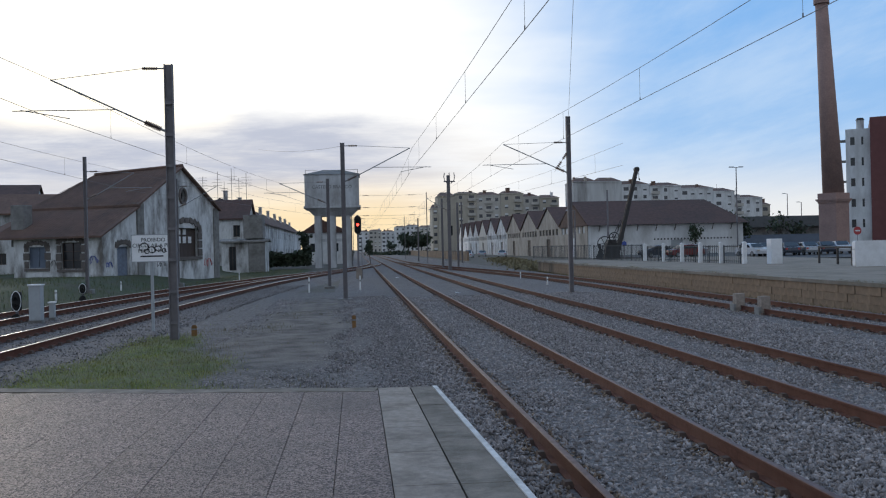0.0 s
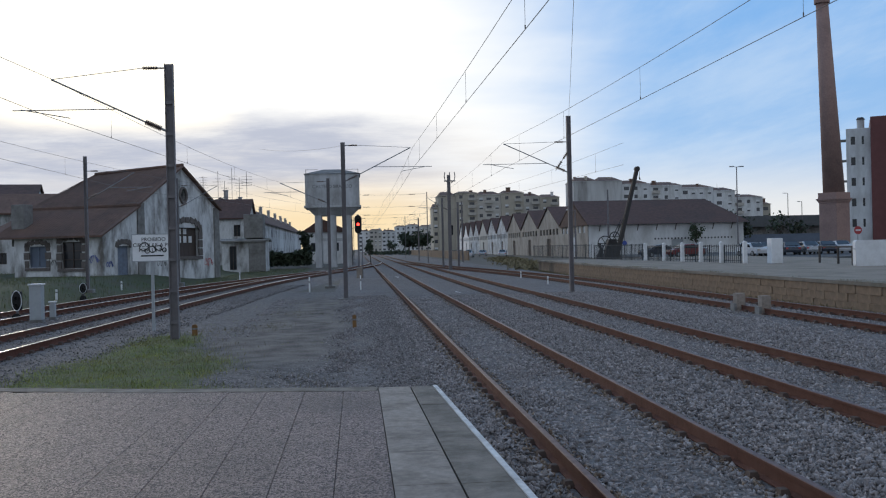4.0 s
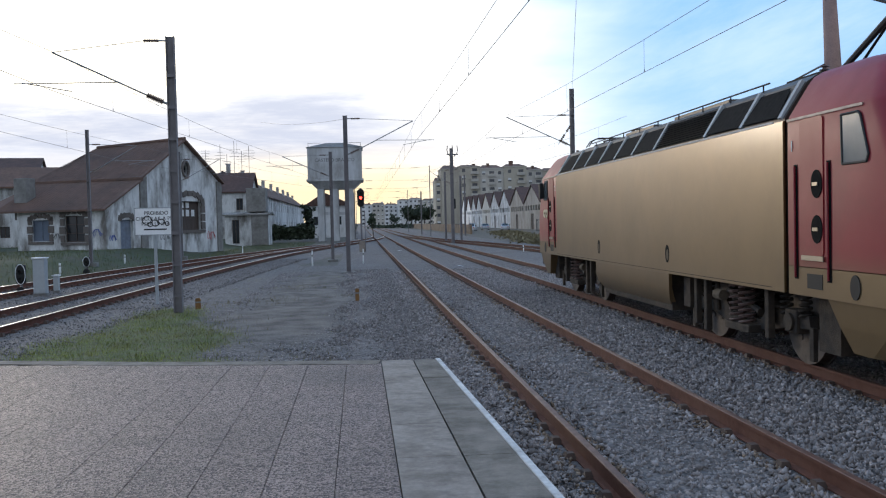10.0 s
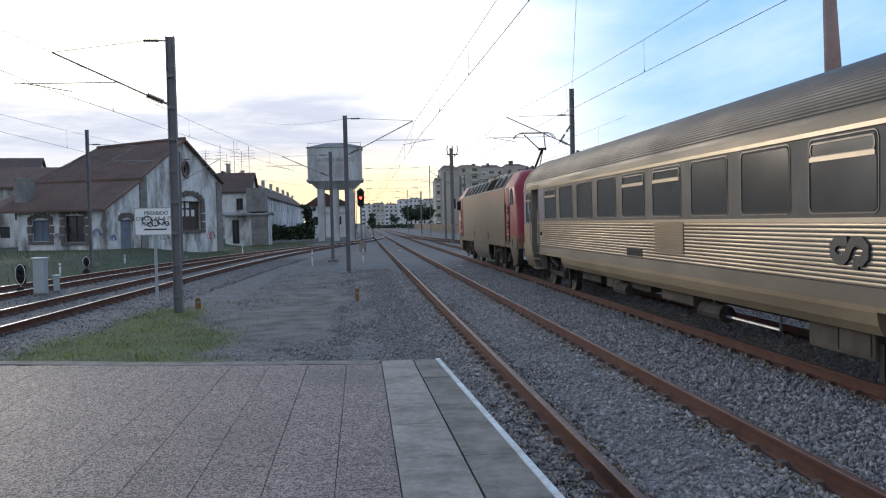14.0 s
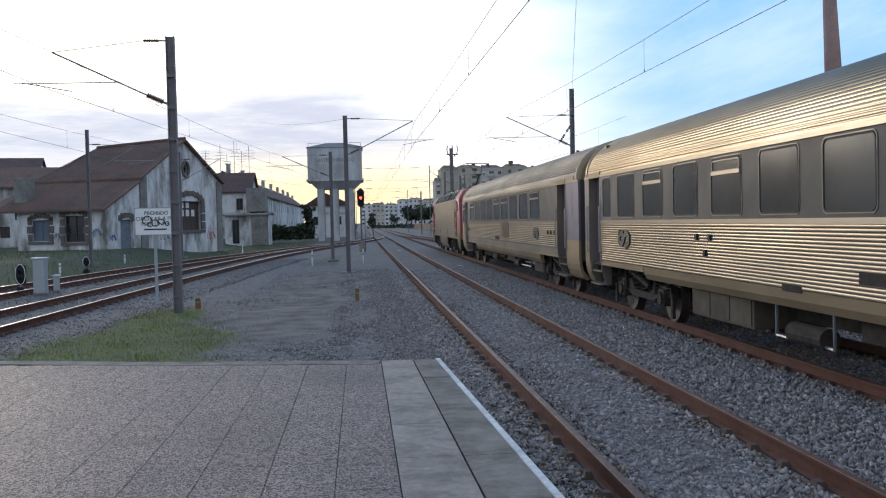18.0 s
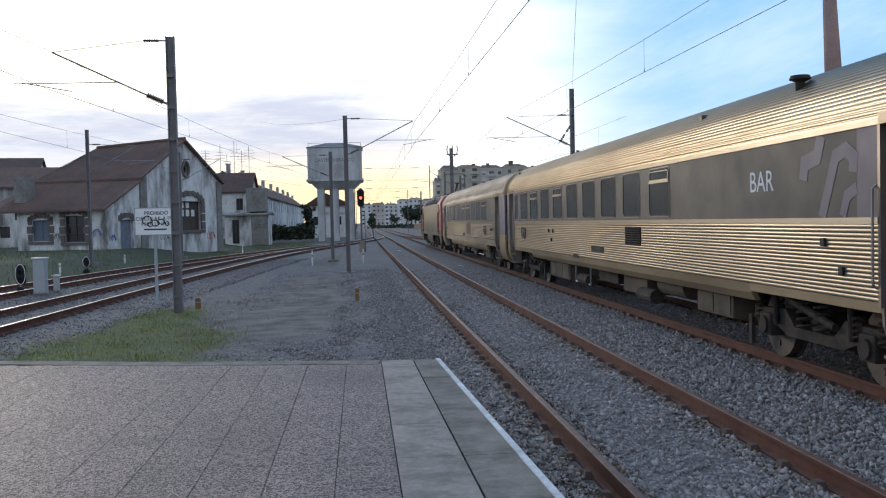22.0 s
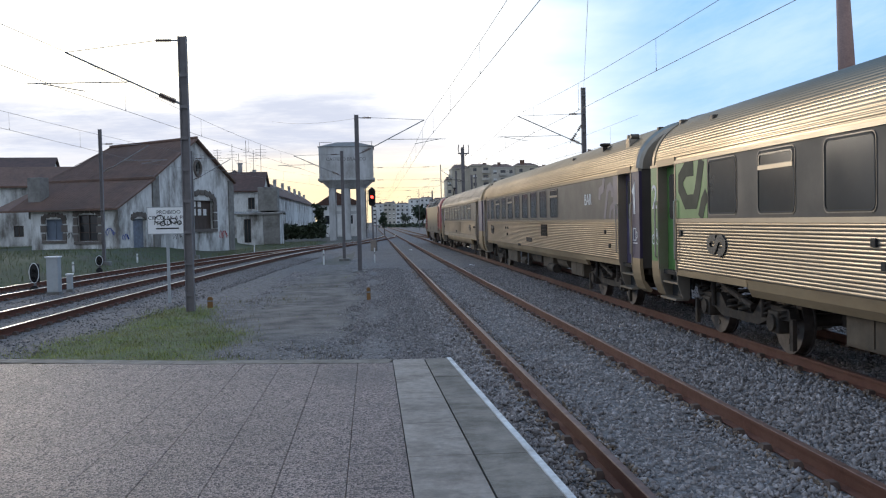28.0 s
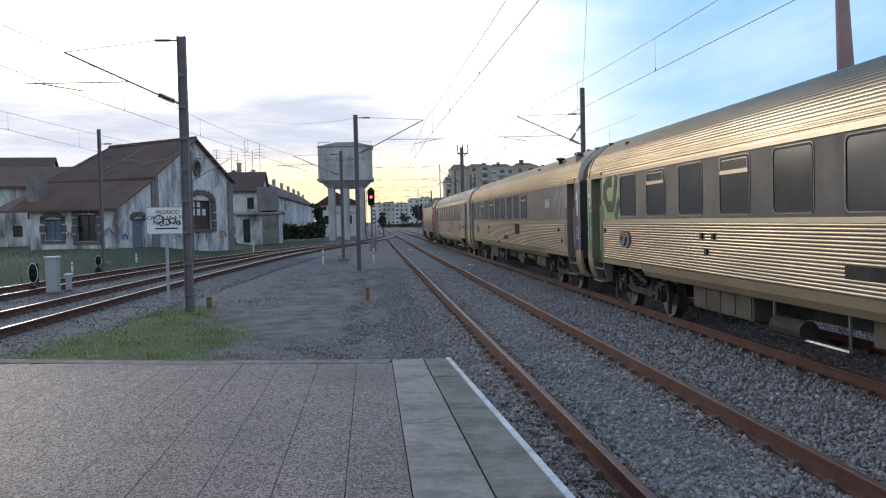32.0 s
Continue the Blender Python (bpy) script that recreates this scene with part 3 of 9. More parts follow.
def track(name, line, bright, label, y0, y1, clips=None):
    tk = thing(name, Matrix.Identity(4), label, "railway track", "tracks", "structure")
    for s in (-1, 1):
        bm = B()
        sweep(bm, line, [(o + s * GAUGE / 2, z) for o, z in RAILP], [0] * 5 + [1] * 3 + [0] * 6)
        bmesh.ops.recalc_face_normals(bm, faces=bm.faces[:])
        ob = mesh_ob("rail", bm, [M["rust"], M["railbright" if bright else "railtop"]], tk)
    # the clips that hold the rails; the sleepers lie buried
    dist, pts = 0.0, []
    for a, b in zip(line, line[1:]):
        seg = (b - a).length
        while dist < seg:
            pts.append((a.lerp(b, dist / seg), (b - a).normalized()))
            dist += 0.6
        dist -= seg
    cv, cf = [], []
    for p, d in pts:
        if not y0 < p.y < y1:
            continue
        n = Vector((d.y, -d.x, 0))
        for side in (-1, 1):
            for o in (-0.115, 0.115):
                c = p + n * (side * GAUGE / 2 + o) + Vector((0, 0, -0.165))
                k = len(cv)
                for dx, dy, dz in ((-.06, -.08, -.03), (.06, -.075, -.03), (.06, .075, -.03), (-.06, .075, -.03), (-.035, -.045, .05), (.035, -.045, .05), (.035, .045, .05), (-.035, .045, .05)):
                    cv.append(c + n * dx + d * dy + Vector((0, 0, dz)))
                cf += [(k + 4, k + 5, k + 6, k + 7), (k, k + 1, k + 5, k + 4), (k + 1, k + 2, k + 6, k + 5), (k + 2, k + 3, k + 7, k + 6), (k + 3, k, k + 4, k + 7)]
    for nm, v, f, mt in (("rail_clips", cv, cf, "clip"),):
        me = bpy.data.meshes.new(nm)
        me.from_pydata(v, [], f)
        me.materials.append(M[mt])
        ob = new(nm, me)
        ob.parent = tk
        tagged(ob, kind="stuff")
    return tk


def bed(name, line, half, top, label, shoulder=0.7):
    """A ballast bed: flat top, sloping shoulders."""
    bm = B()
    sweep(bm, line, [(-half - shoulder, -0.6), (-half - shoulder, -0.34), (-half, top), (half, top), (half + shoulder, -0.34), (half + shoulder, -0.6)])
    bmesh.ops.recalc_face_normals(bm, faces=bm.faces[:])
    return tagged(mesh_ob(name, bm, M["ballast"]), label, "ballast", kind="structure")


def ground_height(x, y):
    z = -0.32
    if x < -13:
        t = min(1.0, (-13 - x) / 4.0)
        z += 0.75 * t * t * (3 - 2 * t) * min(1.0, max(0.0, (y + 5) / 30))
    if x > 26:
        t = min(1.0, (x - 26) / 6)
        z += 0.12 * t
    return z


def make_ground():
    bm = B()
    xs = sorted({*range(-60, 62, 2), *[-3000, -1500, -700, -350, -180, -100, 100, 180, 350, 700, 1500, 3000]})
    ys = sorted({*range(-30, 150, 3), *[-3000, -1200, -500, -200, -90, 180, 230, 300, 450, 700, 1200, 2000, 3500]})
    g = [[bm.verts.new((x, y, ground_height(x, y) + 0.03 * noise.noise(Vector((x * .3, y * .3, 0))))) for x in xs] for y in ys]
    for j in range(len(ys) - 1):
        for i in range(len(xs) - 1):
            bm.faces.new((g[j][i], g[j][i + 1], g[j + 1][i + 1], g[j + 1][i]))
    tagged(mesh_ob("ground", bm, M["earth"], smooth=True), "bare brown earth beside the tracks", "ground", kind="structure")


make_ground()
bed("ballast_bed_main", [Vector((5.2, y, 0)) for y in (-40, 700)], 5.2, -0.18, "grey crushed-stone ballast under the main tracks", 1.4)
bed("ballast_bed_dock", [Vector((12.6, y, 0)) for y in (-40, 700)], 2.4, -0.185, "grey crushed-stone ballast under the dock track", 0.8)
bed("ballast_bed_west", LINE0, 2.6, -0.19, "grey crushed-stone ballast under the western track", 1.0)
bed("ballast_bed_siding", LINEM, 1.9, -0.195, "grey crushed-stone ballast under the siding", 0.8)
track("track_1", LINE1, False, "rusty rails of the platform track on ballast", 2, 90)
track("track_2", LINE2, False, "rusty rails of the train's track on ballast", 4, 90)
track("track_3", LINE3, False, "rusty rails of the track along the dock", 12, 80)
track("track_4", LINE0, True, "curving rails with polished heads", 12, 100)
track("track_5", LINEM, True, "curving siding rails beside the grass", 18, 85)


def sheet(name, outline, z, material, label, category, fn=None, step=0.5):
    """A patch of ground cover with a wavy edge, draped just above what lies under it."""
    cx = sum(p[0] for p in outline) / len(outline)
    cy = sum(p[1] for p in outline) / len(outline)
    bm = B()
    rim = []
    n = len(outline)
    for i in range(n):
        a, b = Vector(outline[i]), Vector(outline[(i + 1) % n])
        k = max(1, int((b - a).length / step))
        for j in range(k):
            p = a.lerp(b, j / k)
            w = noise.noise(Vector((p.x * .9, p.y * .9, 3))) * 0.35
            rim.append(p + (p - Vector((cx, cy))).normalized() * w)
    rings = []
    for q in (1.0, 0.93, 0.75, 0.5, 0.25):
        rings.append([bm.verts.new((cx + (p.x - cx) * q, cy + (p.y - cy) * q, (-0.03 if q == 1 else 0.0) + z + 0.05 * (1 - q) + 0.03 * noise.noise(Vector((p.x * q, p.y * q, 7))))) for p in rim])
    mid = bm.verts.new((cx, cy, z + 0.05))
    m = len(rim)
    for a, b in zip(rings, rings[1:]):
        for k in range(m):
            bm.faces.new((a[k], a[(k + 1) % m], b[(k + 1) % m], b[k]))
    for k in range(m):
        bm.faces.new((rings[-1][k], rings[-1][(k + 1) % m], mid))
    bmesh.ops.recalc_face_normals(bm, faces=bm.faces[:])
    return tagged(mesh_ob(name, bm, M[material], smooth=True), label, category, kind="structure")




def zones(x, y):
    """Shares of trodden dust and of turf at a place beside the platform's end."""
    n = noise.noise(Vector((x * .55, y * .4, 2))) * 0.5 + noise.noise(Vector((x * 1.7, y * 1.3, 5))) * 0.25

    def inside(cx, cy, rx, ry, soft):
        d = math.hypot((x - cx) / rx, (y - cy) / ry) + n * 0.45
        return min(1.0, max(0.0, (1.0 - d) / soft + 0.5))
    dust = max(inside(-1.75, 26.0, 1.3, 9.5, 0.9), inside(-1.5, 37, 0.9, 7, 0.9), inside(-2.6, 21.0, 1.4, 4.0, 0.9) * 0.8)
    turf = max(inside(-4.5, 16.0, 1.9, 5.0, 0.6), inside(-4.9, 22.0, 1.0, 3.0, 0.7) * 0.85, inside(-3.0, 13.6, 1.0, 2.2, 0.6), inside(-7.0, 15.0, 0.8, 1.4, 0.8) * 0.5)
    return dust, turf


def make_verge():
    bm = B()
    lay = bm.verts.layers.float_color.new("zone")
    nx, ny = 60, 140
    g = []
    for j in range(ny + 1):
        row = []
        for i in range(nx + 1):
            t = j / ny
            y = 8.0 + 40 * t
            xl, xr = -8.3 + 2.3 * t * t, 1.2
            x = xl + (xr - xl) * i / nx
            e = min(1.0, min(i, nx - i) / 4)
            d, tf = zones(x, y)
            v = bm.verts.new((x, y, -0.31 + 0.10 * e + 0.03 * tf + 0.03 * noise.noise(Vector((x * 1.2, y * 1.2, 9))) + 0.05 * noise.noise(Vector((x * .5, y * .35, 4))) * min(1.0, max(0.0, (x + 2) / 2))))
            v[lay] = (d, tf, 0, 1)
            row.append(v)
        g.append(row)
    for j in range(ny):
        for i in range(nx):
            bm.faces.new((g[j][i], g[j][i + 1], g[j + 1][i + 1], g[j + 1][i]))
    tagged(mesh_ob("verge", bm, M["verge"], smooth=True), "stony verge with a dusty path and rough grass", "ground", kind="structure")


make_verge()


def bank_edge(y):
    pts = [(14, -14.6), (40, -13.3), (50, -12.2), (60, -10.3), (70, -8.0), (82, -5.4), (112, -5.5)]
    for (a, p), (b, q) in zip(pts, pts[1:]):
        if y <= b:
            return p + (q - p) * (y - a) / (b - a)
    return pts[-1][1]


def make_bank():
    bm = B()
    rows = []
    for j in range(66):
        y = 14 + 98 * j / 65
        e = bank_edge(y) + 0.5 * noise.noise(Vector((y * .35, 1, 4)))
        row = []
        for i in range(41):
            u = (i / 40) ** 1.6
            x = e - 42 * u
            z = ground_height(x, y) + 0.03 * noise.noise(Vector((x * .3, y * .3, 0))) + (0.10 + 0.06 * noise.noise(Vector((x, y, 6))) if i else -0.08)
            row.append(bm.verts.new((x, y, z)))
        rows.append(row)
    for a, b in zip(rows, rows[1:]):
        for k in range(40):
            bm.faces.new((a[k], b[k], b[k + 1], a[k + 1]))
    bmesh.ops.recalc_face_normals(bm, faces=bm.faces[:])
    tagged(mesh_ob("grass_bank", bm, M["turf"], smooth=True), "grass bank between the siding and the old workshop", "grass", kind="structure")


make_bank()

# ---- the platform ----
PZ = 0.5


def platform_end(x):
    return 9.98 - 0.2 * x if x < -0.3 else 10.0


def make_platform():
    bm = B()
    x0, x1, x2 = -14.0, 0.2, 0.86
    body = [(x0, -14), (1.42, -14), (1.07, 5.3), (0.86, 9.84), (0.2, 9.88), (-2.2, 10.32), (-4.2, 10.9), (-7.5, 11.6), (x0, 12.8)]
    prism(bm, body, "z", -0.6, PZ - 0.06)
    pf = tagged(mesh_ob("platform", bm, M["quoin"]), "low paved station platform", "platform", kind="structure")
    # paving slabs in strips along the platform, joints left open
    cols = [0.195, -0.18] + [-0.18 - 0.413 * k for k in range(1, 26)]
    for i in range(len(cols) - 1):
        b, a = cols[i], cols[i + 1]
        y = 2.5 - (i % 2) * 0.6 - 0.35 * (i % 3)
        while y < platform_end(a):
            ln = 2.1
            ya, yb = max(y, 2.46), min(y + ln, platform_end((a + b) / 2) - 0.26)
            if yb - ya > 0.15 and yb > 3.0:
                slab = B()
                e = 0.0024
                box(slab, a + e, b - e, ya + e, yb - e, PZ - 0.07, PZ + random.uniform(-0.0012, 0.0012))
                part("slab", slab, "paving", pf)
            y += ln
    bm = B()
    box(bm, -14, 0.195, -14, 2.45, PZ - 0.07, PZ)
    part("rear_paving", bm, "paving", pf)
    # end kerb
    bm = B()
    ends = [(0.2, 9.88), (-2.2, 10.32), (-4.2, 10.9), (-7.5, 11.6), (-13.9, 12.78)]
    for (ax, ay), (bx, by) in zip(ends, ends[1:]):
        d = Vector((bx - ax, by - ay)).normalized()
        n = Vector((d.y, -d.x)) * 0.25
        if n.y > 0:
            n = -n
        prism(bm, [(ax, ay), (bx, by), (bx + n.x, by + n.y), (ax + n.x, ay + n.y)], "z", PZ - 0.2, PZ + 0.004)
    part("end_kerb", bm, "kerb2", pf, "worn concrete kerb along the platform's end")
    # edge slabs, two courses, and the white nosing

    def edge(y):
        return 1.05 + (5.3 - y) * 0.045
    ys = [-14, -6, 0.4, 1.5, 2.6, 3.7, 4.8, 5.75, 6.7, 7.65, 8.7, 9.86]
    for k, (a, b) in enumerate(zip(ys, ys[1:])):
        for lo, hi, z in ((lambda y: 0.2, lambda y: 0.540 + (9.8 - y) * 0.02, 0.002), (lambda y: 0.556 + (9.8 - y) * 0.02, lambda y: edge(y) - 0.052, -0.003)):
            sb = B()
            prism(sb, [(lo(a), a + .003), (hi(a), a + .003), (hi(b), b - .003), (lo(b), b - .003)], "z", PZ - 0.09, PZ + z + random.uniform(-.001, .001))
            part("edge_slab", sb, "kerb" if z > 0 else "kerb2", pf, "grey concrete edge slab")
        nb = B()
        prism(nb, [(edge(a) - 0.05, a + .002), (edge(a) - 0.004, a + .002), (edge(b) - 0.004, b - .002), (edge(b) - 0.05, b - .002)], "z", PZ - 0.16, PZ + 0.006)
        part("nosing", nb, "whiteline", pf, "white-painted platform nosing")
    return pf


make_platform()

# ---- goods dock across the tracks ----
DZ = 0.68
bm = B()
prism(bm, [(15.3, -30), (15.3, 24), (15.3, 60), (15.9, 78), (33, 78), (33, 60), (30, -30)], "z", -0.6, DZ - 0.12)
dock = tagged(mesh_ob("goods_dock", bm, M["dockwall"]), "long stained masonry goods dock beside the track", "loading dock", kind="structure")
bm = B()
prism(bm, [(15.22, -30), (15.22, 24), (15.22, 60), (15.8, 78.1), (33, 78.1), (33, 60), (30, -30)], "z", DZ - 0.12, DZ)
part("deck", bm, "deck", dock, "worn grey-brown concrete deck of the dock")

# ---- overhead line ----
def insulator(bm, a, b, r=0.06, n=7):
    """A ribbed insulator turned in one piece."""
    a, b = Vector(a), Vector(b)
    q = (b - a).to_track_quat("Z", "Y").to_matrix()
    prof = [(0.0, 0.022)]
    for k in range(n):
        for f, rr in ((0.15, 0.025), (0.3, r), (0.55, r * 0.9), (0.7, 0.025)):
            prof.append(((k + f) / n, rr))
    prof.append((1.0, 0.022))
    rings = [[bm.verts.new(a.lerp(b, t) + q @ Vector((math.cos(j * math.pi / 5) * rr, math.sin(j * math.pi / 5) * rr, 0))) for j in range(10)] for t, rr in prof]
    for p, o in zip(rings, rings[1:]):
        for j in range(10):
            bm.faces.new((p[j], p[(j + 1) % 10], o[(j + 1) % 10], o[j]))
    bm.faces.new(rings[0][::-1])
    bm.faces.new(rings[-1])


def mast(x, y, z, top, arms, label, lean=0.0, wide=0.17):
    """A steel channel mast on a concrete foot. Each arm: side, attachment heights and the reach of its tubes."""
    th = thing("catenary_mast", pose(x, y, z), label, "catenary mast", "overhead line masts")
    h = top - z
    bm = B()
    w, d = wide / 2, 0.08
    for sx in (-1, 1):
        box(bm, sx * w - 0.012, sx * w + 0.012, -d, d, -0.3, h)
    box(bm, -w, w, -0.012, 0.012, -0.3, h)
    for k in range(int(h / 0.8)):
        box(bm, -w - 0.004, w + 0.004, -d - 0.006, -d + 0.004, 0.5 + 0.8 * k, 0.58 + 0.8 * k)
    part("post", bm, "mast", th)
    bm = B()
    box(bm, -0.32, 0.32, -0.3, 0.3, -0.5, 0.08, bevel=0.03)
    part("foot", bm, "concrete", th, "concrete foot")
    for side, zt, reach, zb, zc, zp in arms:
        # top stay with insulator, raking bracket tube, steady arm
        bm = B()
        tipz = zp - z
        insulator(bm, (side * 0.28, 0, zt - z), (side * 0.66, 0, zt - z), 0.05, 9)
        part("insulator", bm, "insul", th, "ribbed brown insulator")
        bm = B()
        insulator(bm, (side * 0.22, 0, zb - z + 0.06), (side * 0.62, 0, zb - z + 0.24), 0.075, 10)
        part("insulator", bm, "insul", th, "ribbed brown insulator")
        bm = B()
        tube(bm, (side * 0.09, 0, zt - z), (side * 0.28, 0, zt - z), 0.022)
        tube(bm, (side * 0.66, 0, zt - z), (side * reach, 0, tipz), 0.009)
        tube(bm, (side * 0.09, 0, zb - z), (side * 0.22, 0, zb - z + 0.06), 0.03)
        tube(bm, (side * 0.62, 0, zb - z + 0.24), (side * reach, 0, tipz), 0.022)
        part("bracket", bm, "galv", th, "slanting tubular bracket")
        bm = B()
        f = (zc - zb - 0.24) / max(0.05, (tipz + z - zb - 0.24))
        xr = 0.62 + (reach - 0.62) * min(max(f, 0.15), 0.9)
        tube(bm, (side * xr, 0, zc - z), (side * (reach + 0.95), 0, zc - z - 0.02), 0.013)
        tube(bm, (side * (reach + 0.75), 0, zc - z), (side * (reach - 0.45), 0, zc - z - 0.22), 0.012)
        part("steady_arm", bm, "galv", th)
    return th


mast(-4.68, 23.5, -0.27, 6.86, [(-1, 6.76, 2.91, 5.15, 5.72, 6.48)], "grey steel catenary mast with a bracket over the curve", wide=0.19)
mast(-0.54, 40.6, -0.25, 6.84, [(1, 6.70, 3.05, 5.1, 5.72, 6.57)], "dark steel catenary mast beside the path")
mid_mast = mast(9.67, 40.0, -0.25, 7.85, [(-1, 6.67, 3.0, 5.3, 5.71, 6.61)], "dark steel catenary mast between the tracks")
for a, b in (((-0.10, 6.42), (-0.28, 6.16)), ((-0.36, 6.04), (-0.58, 5.72))):
    bm = B()
    insulator(bm, (a[0], -0.05, a[1]), (b[0], -0.05, b[1]), 0.07, 4)
    part("tie_insulator", bm, "insul", mid_mast, "dark insulator on the tie wire")
bm = B()
polytube(bm, [(-0.02, -0.05, 6.5), (-0.10, -0.05, 6.42), (-0.32, -0.05, 6.1), (-0.58, -0.05, 5.72), (-0.66, -0.05, 5.6)], 0.012)
part("tie_wire", bm, "wire", mid_mast)
mast(-14.6, 50.4, 0.1, 7.4, [(1, 6.6, 2.6, 5.1, 5.7, 6.5)], "slim grey catenary mast on the grass bank", wide=0.14)
mast(-1.68, 55.3, -0.25, 6.4, [(-1, 6.2, 2.9, 4.9, 5.6, 6.15)], "dark steel catenary mast near the signal")
mast(8.95, 86.2, -0.25, 9.0, [(-1, 6.9, 2.1, 5.6, 5.9, 6.8)], "dark steel portal mast with terminal fittings", wide=0.3)
mast(9.4, 98.0, -0.25, 7.4, [], "thin dark catenary mast", wide=0.2)
mast(-11.8, 61.0, 0.0, 7.0, [(1, 6.5, 2.6, 5.1, 5.7, 6.45)], "thin dark catenary mast by the workshop", wide=0.12)


def span(bm, a, b, sag, r, n=10):
    a, b = Vector(a), Vector(b)
    pts = []
    for k in range(n + 1):
        t = k / n
        p = a.lerp(b, t)
        p.z -= sag * 4 * t * (1 - t)
        pts.append(p)
    polytube(bm, pts, r, 5)
    return pts


def catenary(supports, sag, label, r=0.0065):
    """Messenger and contact wire over a track with droppers between them. Supports: x, y, contact and messenger heights."""
    th = thing("catenary_wire", Matrix.Identity(4), label, "overhead wire", "overhead wires", "structure")
    mw, cw = B(), B()
    for (xa, ya, ca, ma), (xb, yb, cb, mb) in zip(supports, supports[1:]):
        ln = yb - ya
        sg = sag * min(1.3, ln / 50)
        span(mw, (xa, ya, ma), (xb, yb, mb), sg, r, 14)
        span(cw, (xa, ya, ca), (xb, yb, cb), 0.02, r * 1.1, 4)
        n = max(1, int(ln / 7.2))
        for k in range(n):
            t = (k + 0.5) / n
            x, y = xa + (xb - xa) * t, ya + ln * t
            bd = B()
            tube(bd, (x, y, ca + (cb - ca) * t), (x, y, ma + (mb - ma) * t - sg * 4 * t * (1 - t)), r * 0.6, n=4)
            tube(bd, (x, y, ca + (cb - ca) * t - 0.02), (x, y, ca + (cb - ca) * t + 0.05), r * 1.8, n=5)
            part("dropper", bd, "wire", th)
    part("messenger_wire", mw, "wire", th)
    part("contact_wire", cw, "wire", th)


catenary([(2.95, -12, 5.40, 6.58), (2.62, 40.6, 5.66, 6.60), (2.85, 92, 5.7, 6.9), (2.85, 150, 5.7, 6.9), (2.85, 220, 5.7, 6.9), (2.85, 300, 5.7, 6.9)], 0.28, "overhead wires of the platform track")
catenary([(6.95, -14, 5.30, 6.70), (6.66, 40.0, 5.50, 6.68), (6.9, 86, 5.5, 6.9), (6.85, 150, 5.6, 6.9), (6.85, 220, 5.6, 6.9), (6.85, 300, 5.6, 6.9)], 0.52, "overhead wires of the train's track")
catenary([(-9.0, -25, 5.5, 6.5), (-7.55, 23.5, 5.5, 6.48), (-4.6, 55.3, 5.5, 6.2), (-1.0, 92, 5.5, 6.5), (2.0, 140, 5.5, 6.6)], 0.4, "overhead wires of the curving track")
catenary([(-13.1, -15, 5.5, 6.5), (-12.1, 50.4, 5.5, 6.5), (-9.2, 61, 5.5, 6.45), (-3.0, 92, 5.5, 6.5)], 0.4, "overhead wires of the siding")
catenary([(12.2, 40, 5.6, 6.6), (9.0, 86, 5.6, 6.8), (6.9, 150, 5.6, 6.9)], 0.4, "overhead wires of the dock track")
th = thing("feeder_wire", Matrix.Identity(4), "single feeder wire tied to the mast head", "overhead wire", "overhead wires", "structure")
bm = B()
span(bm, (9.7, 40, 7.8), (-1.5, -8, 8.15), 0.25, 0.006)
span(bm, (-0.5, 40.6, 6.7), (-6.5, 62, 9.0), 0.2, 0.006)
part("wire", bm, "wire", th)


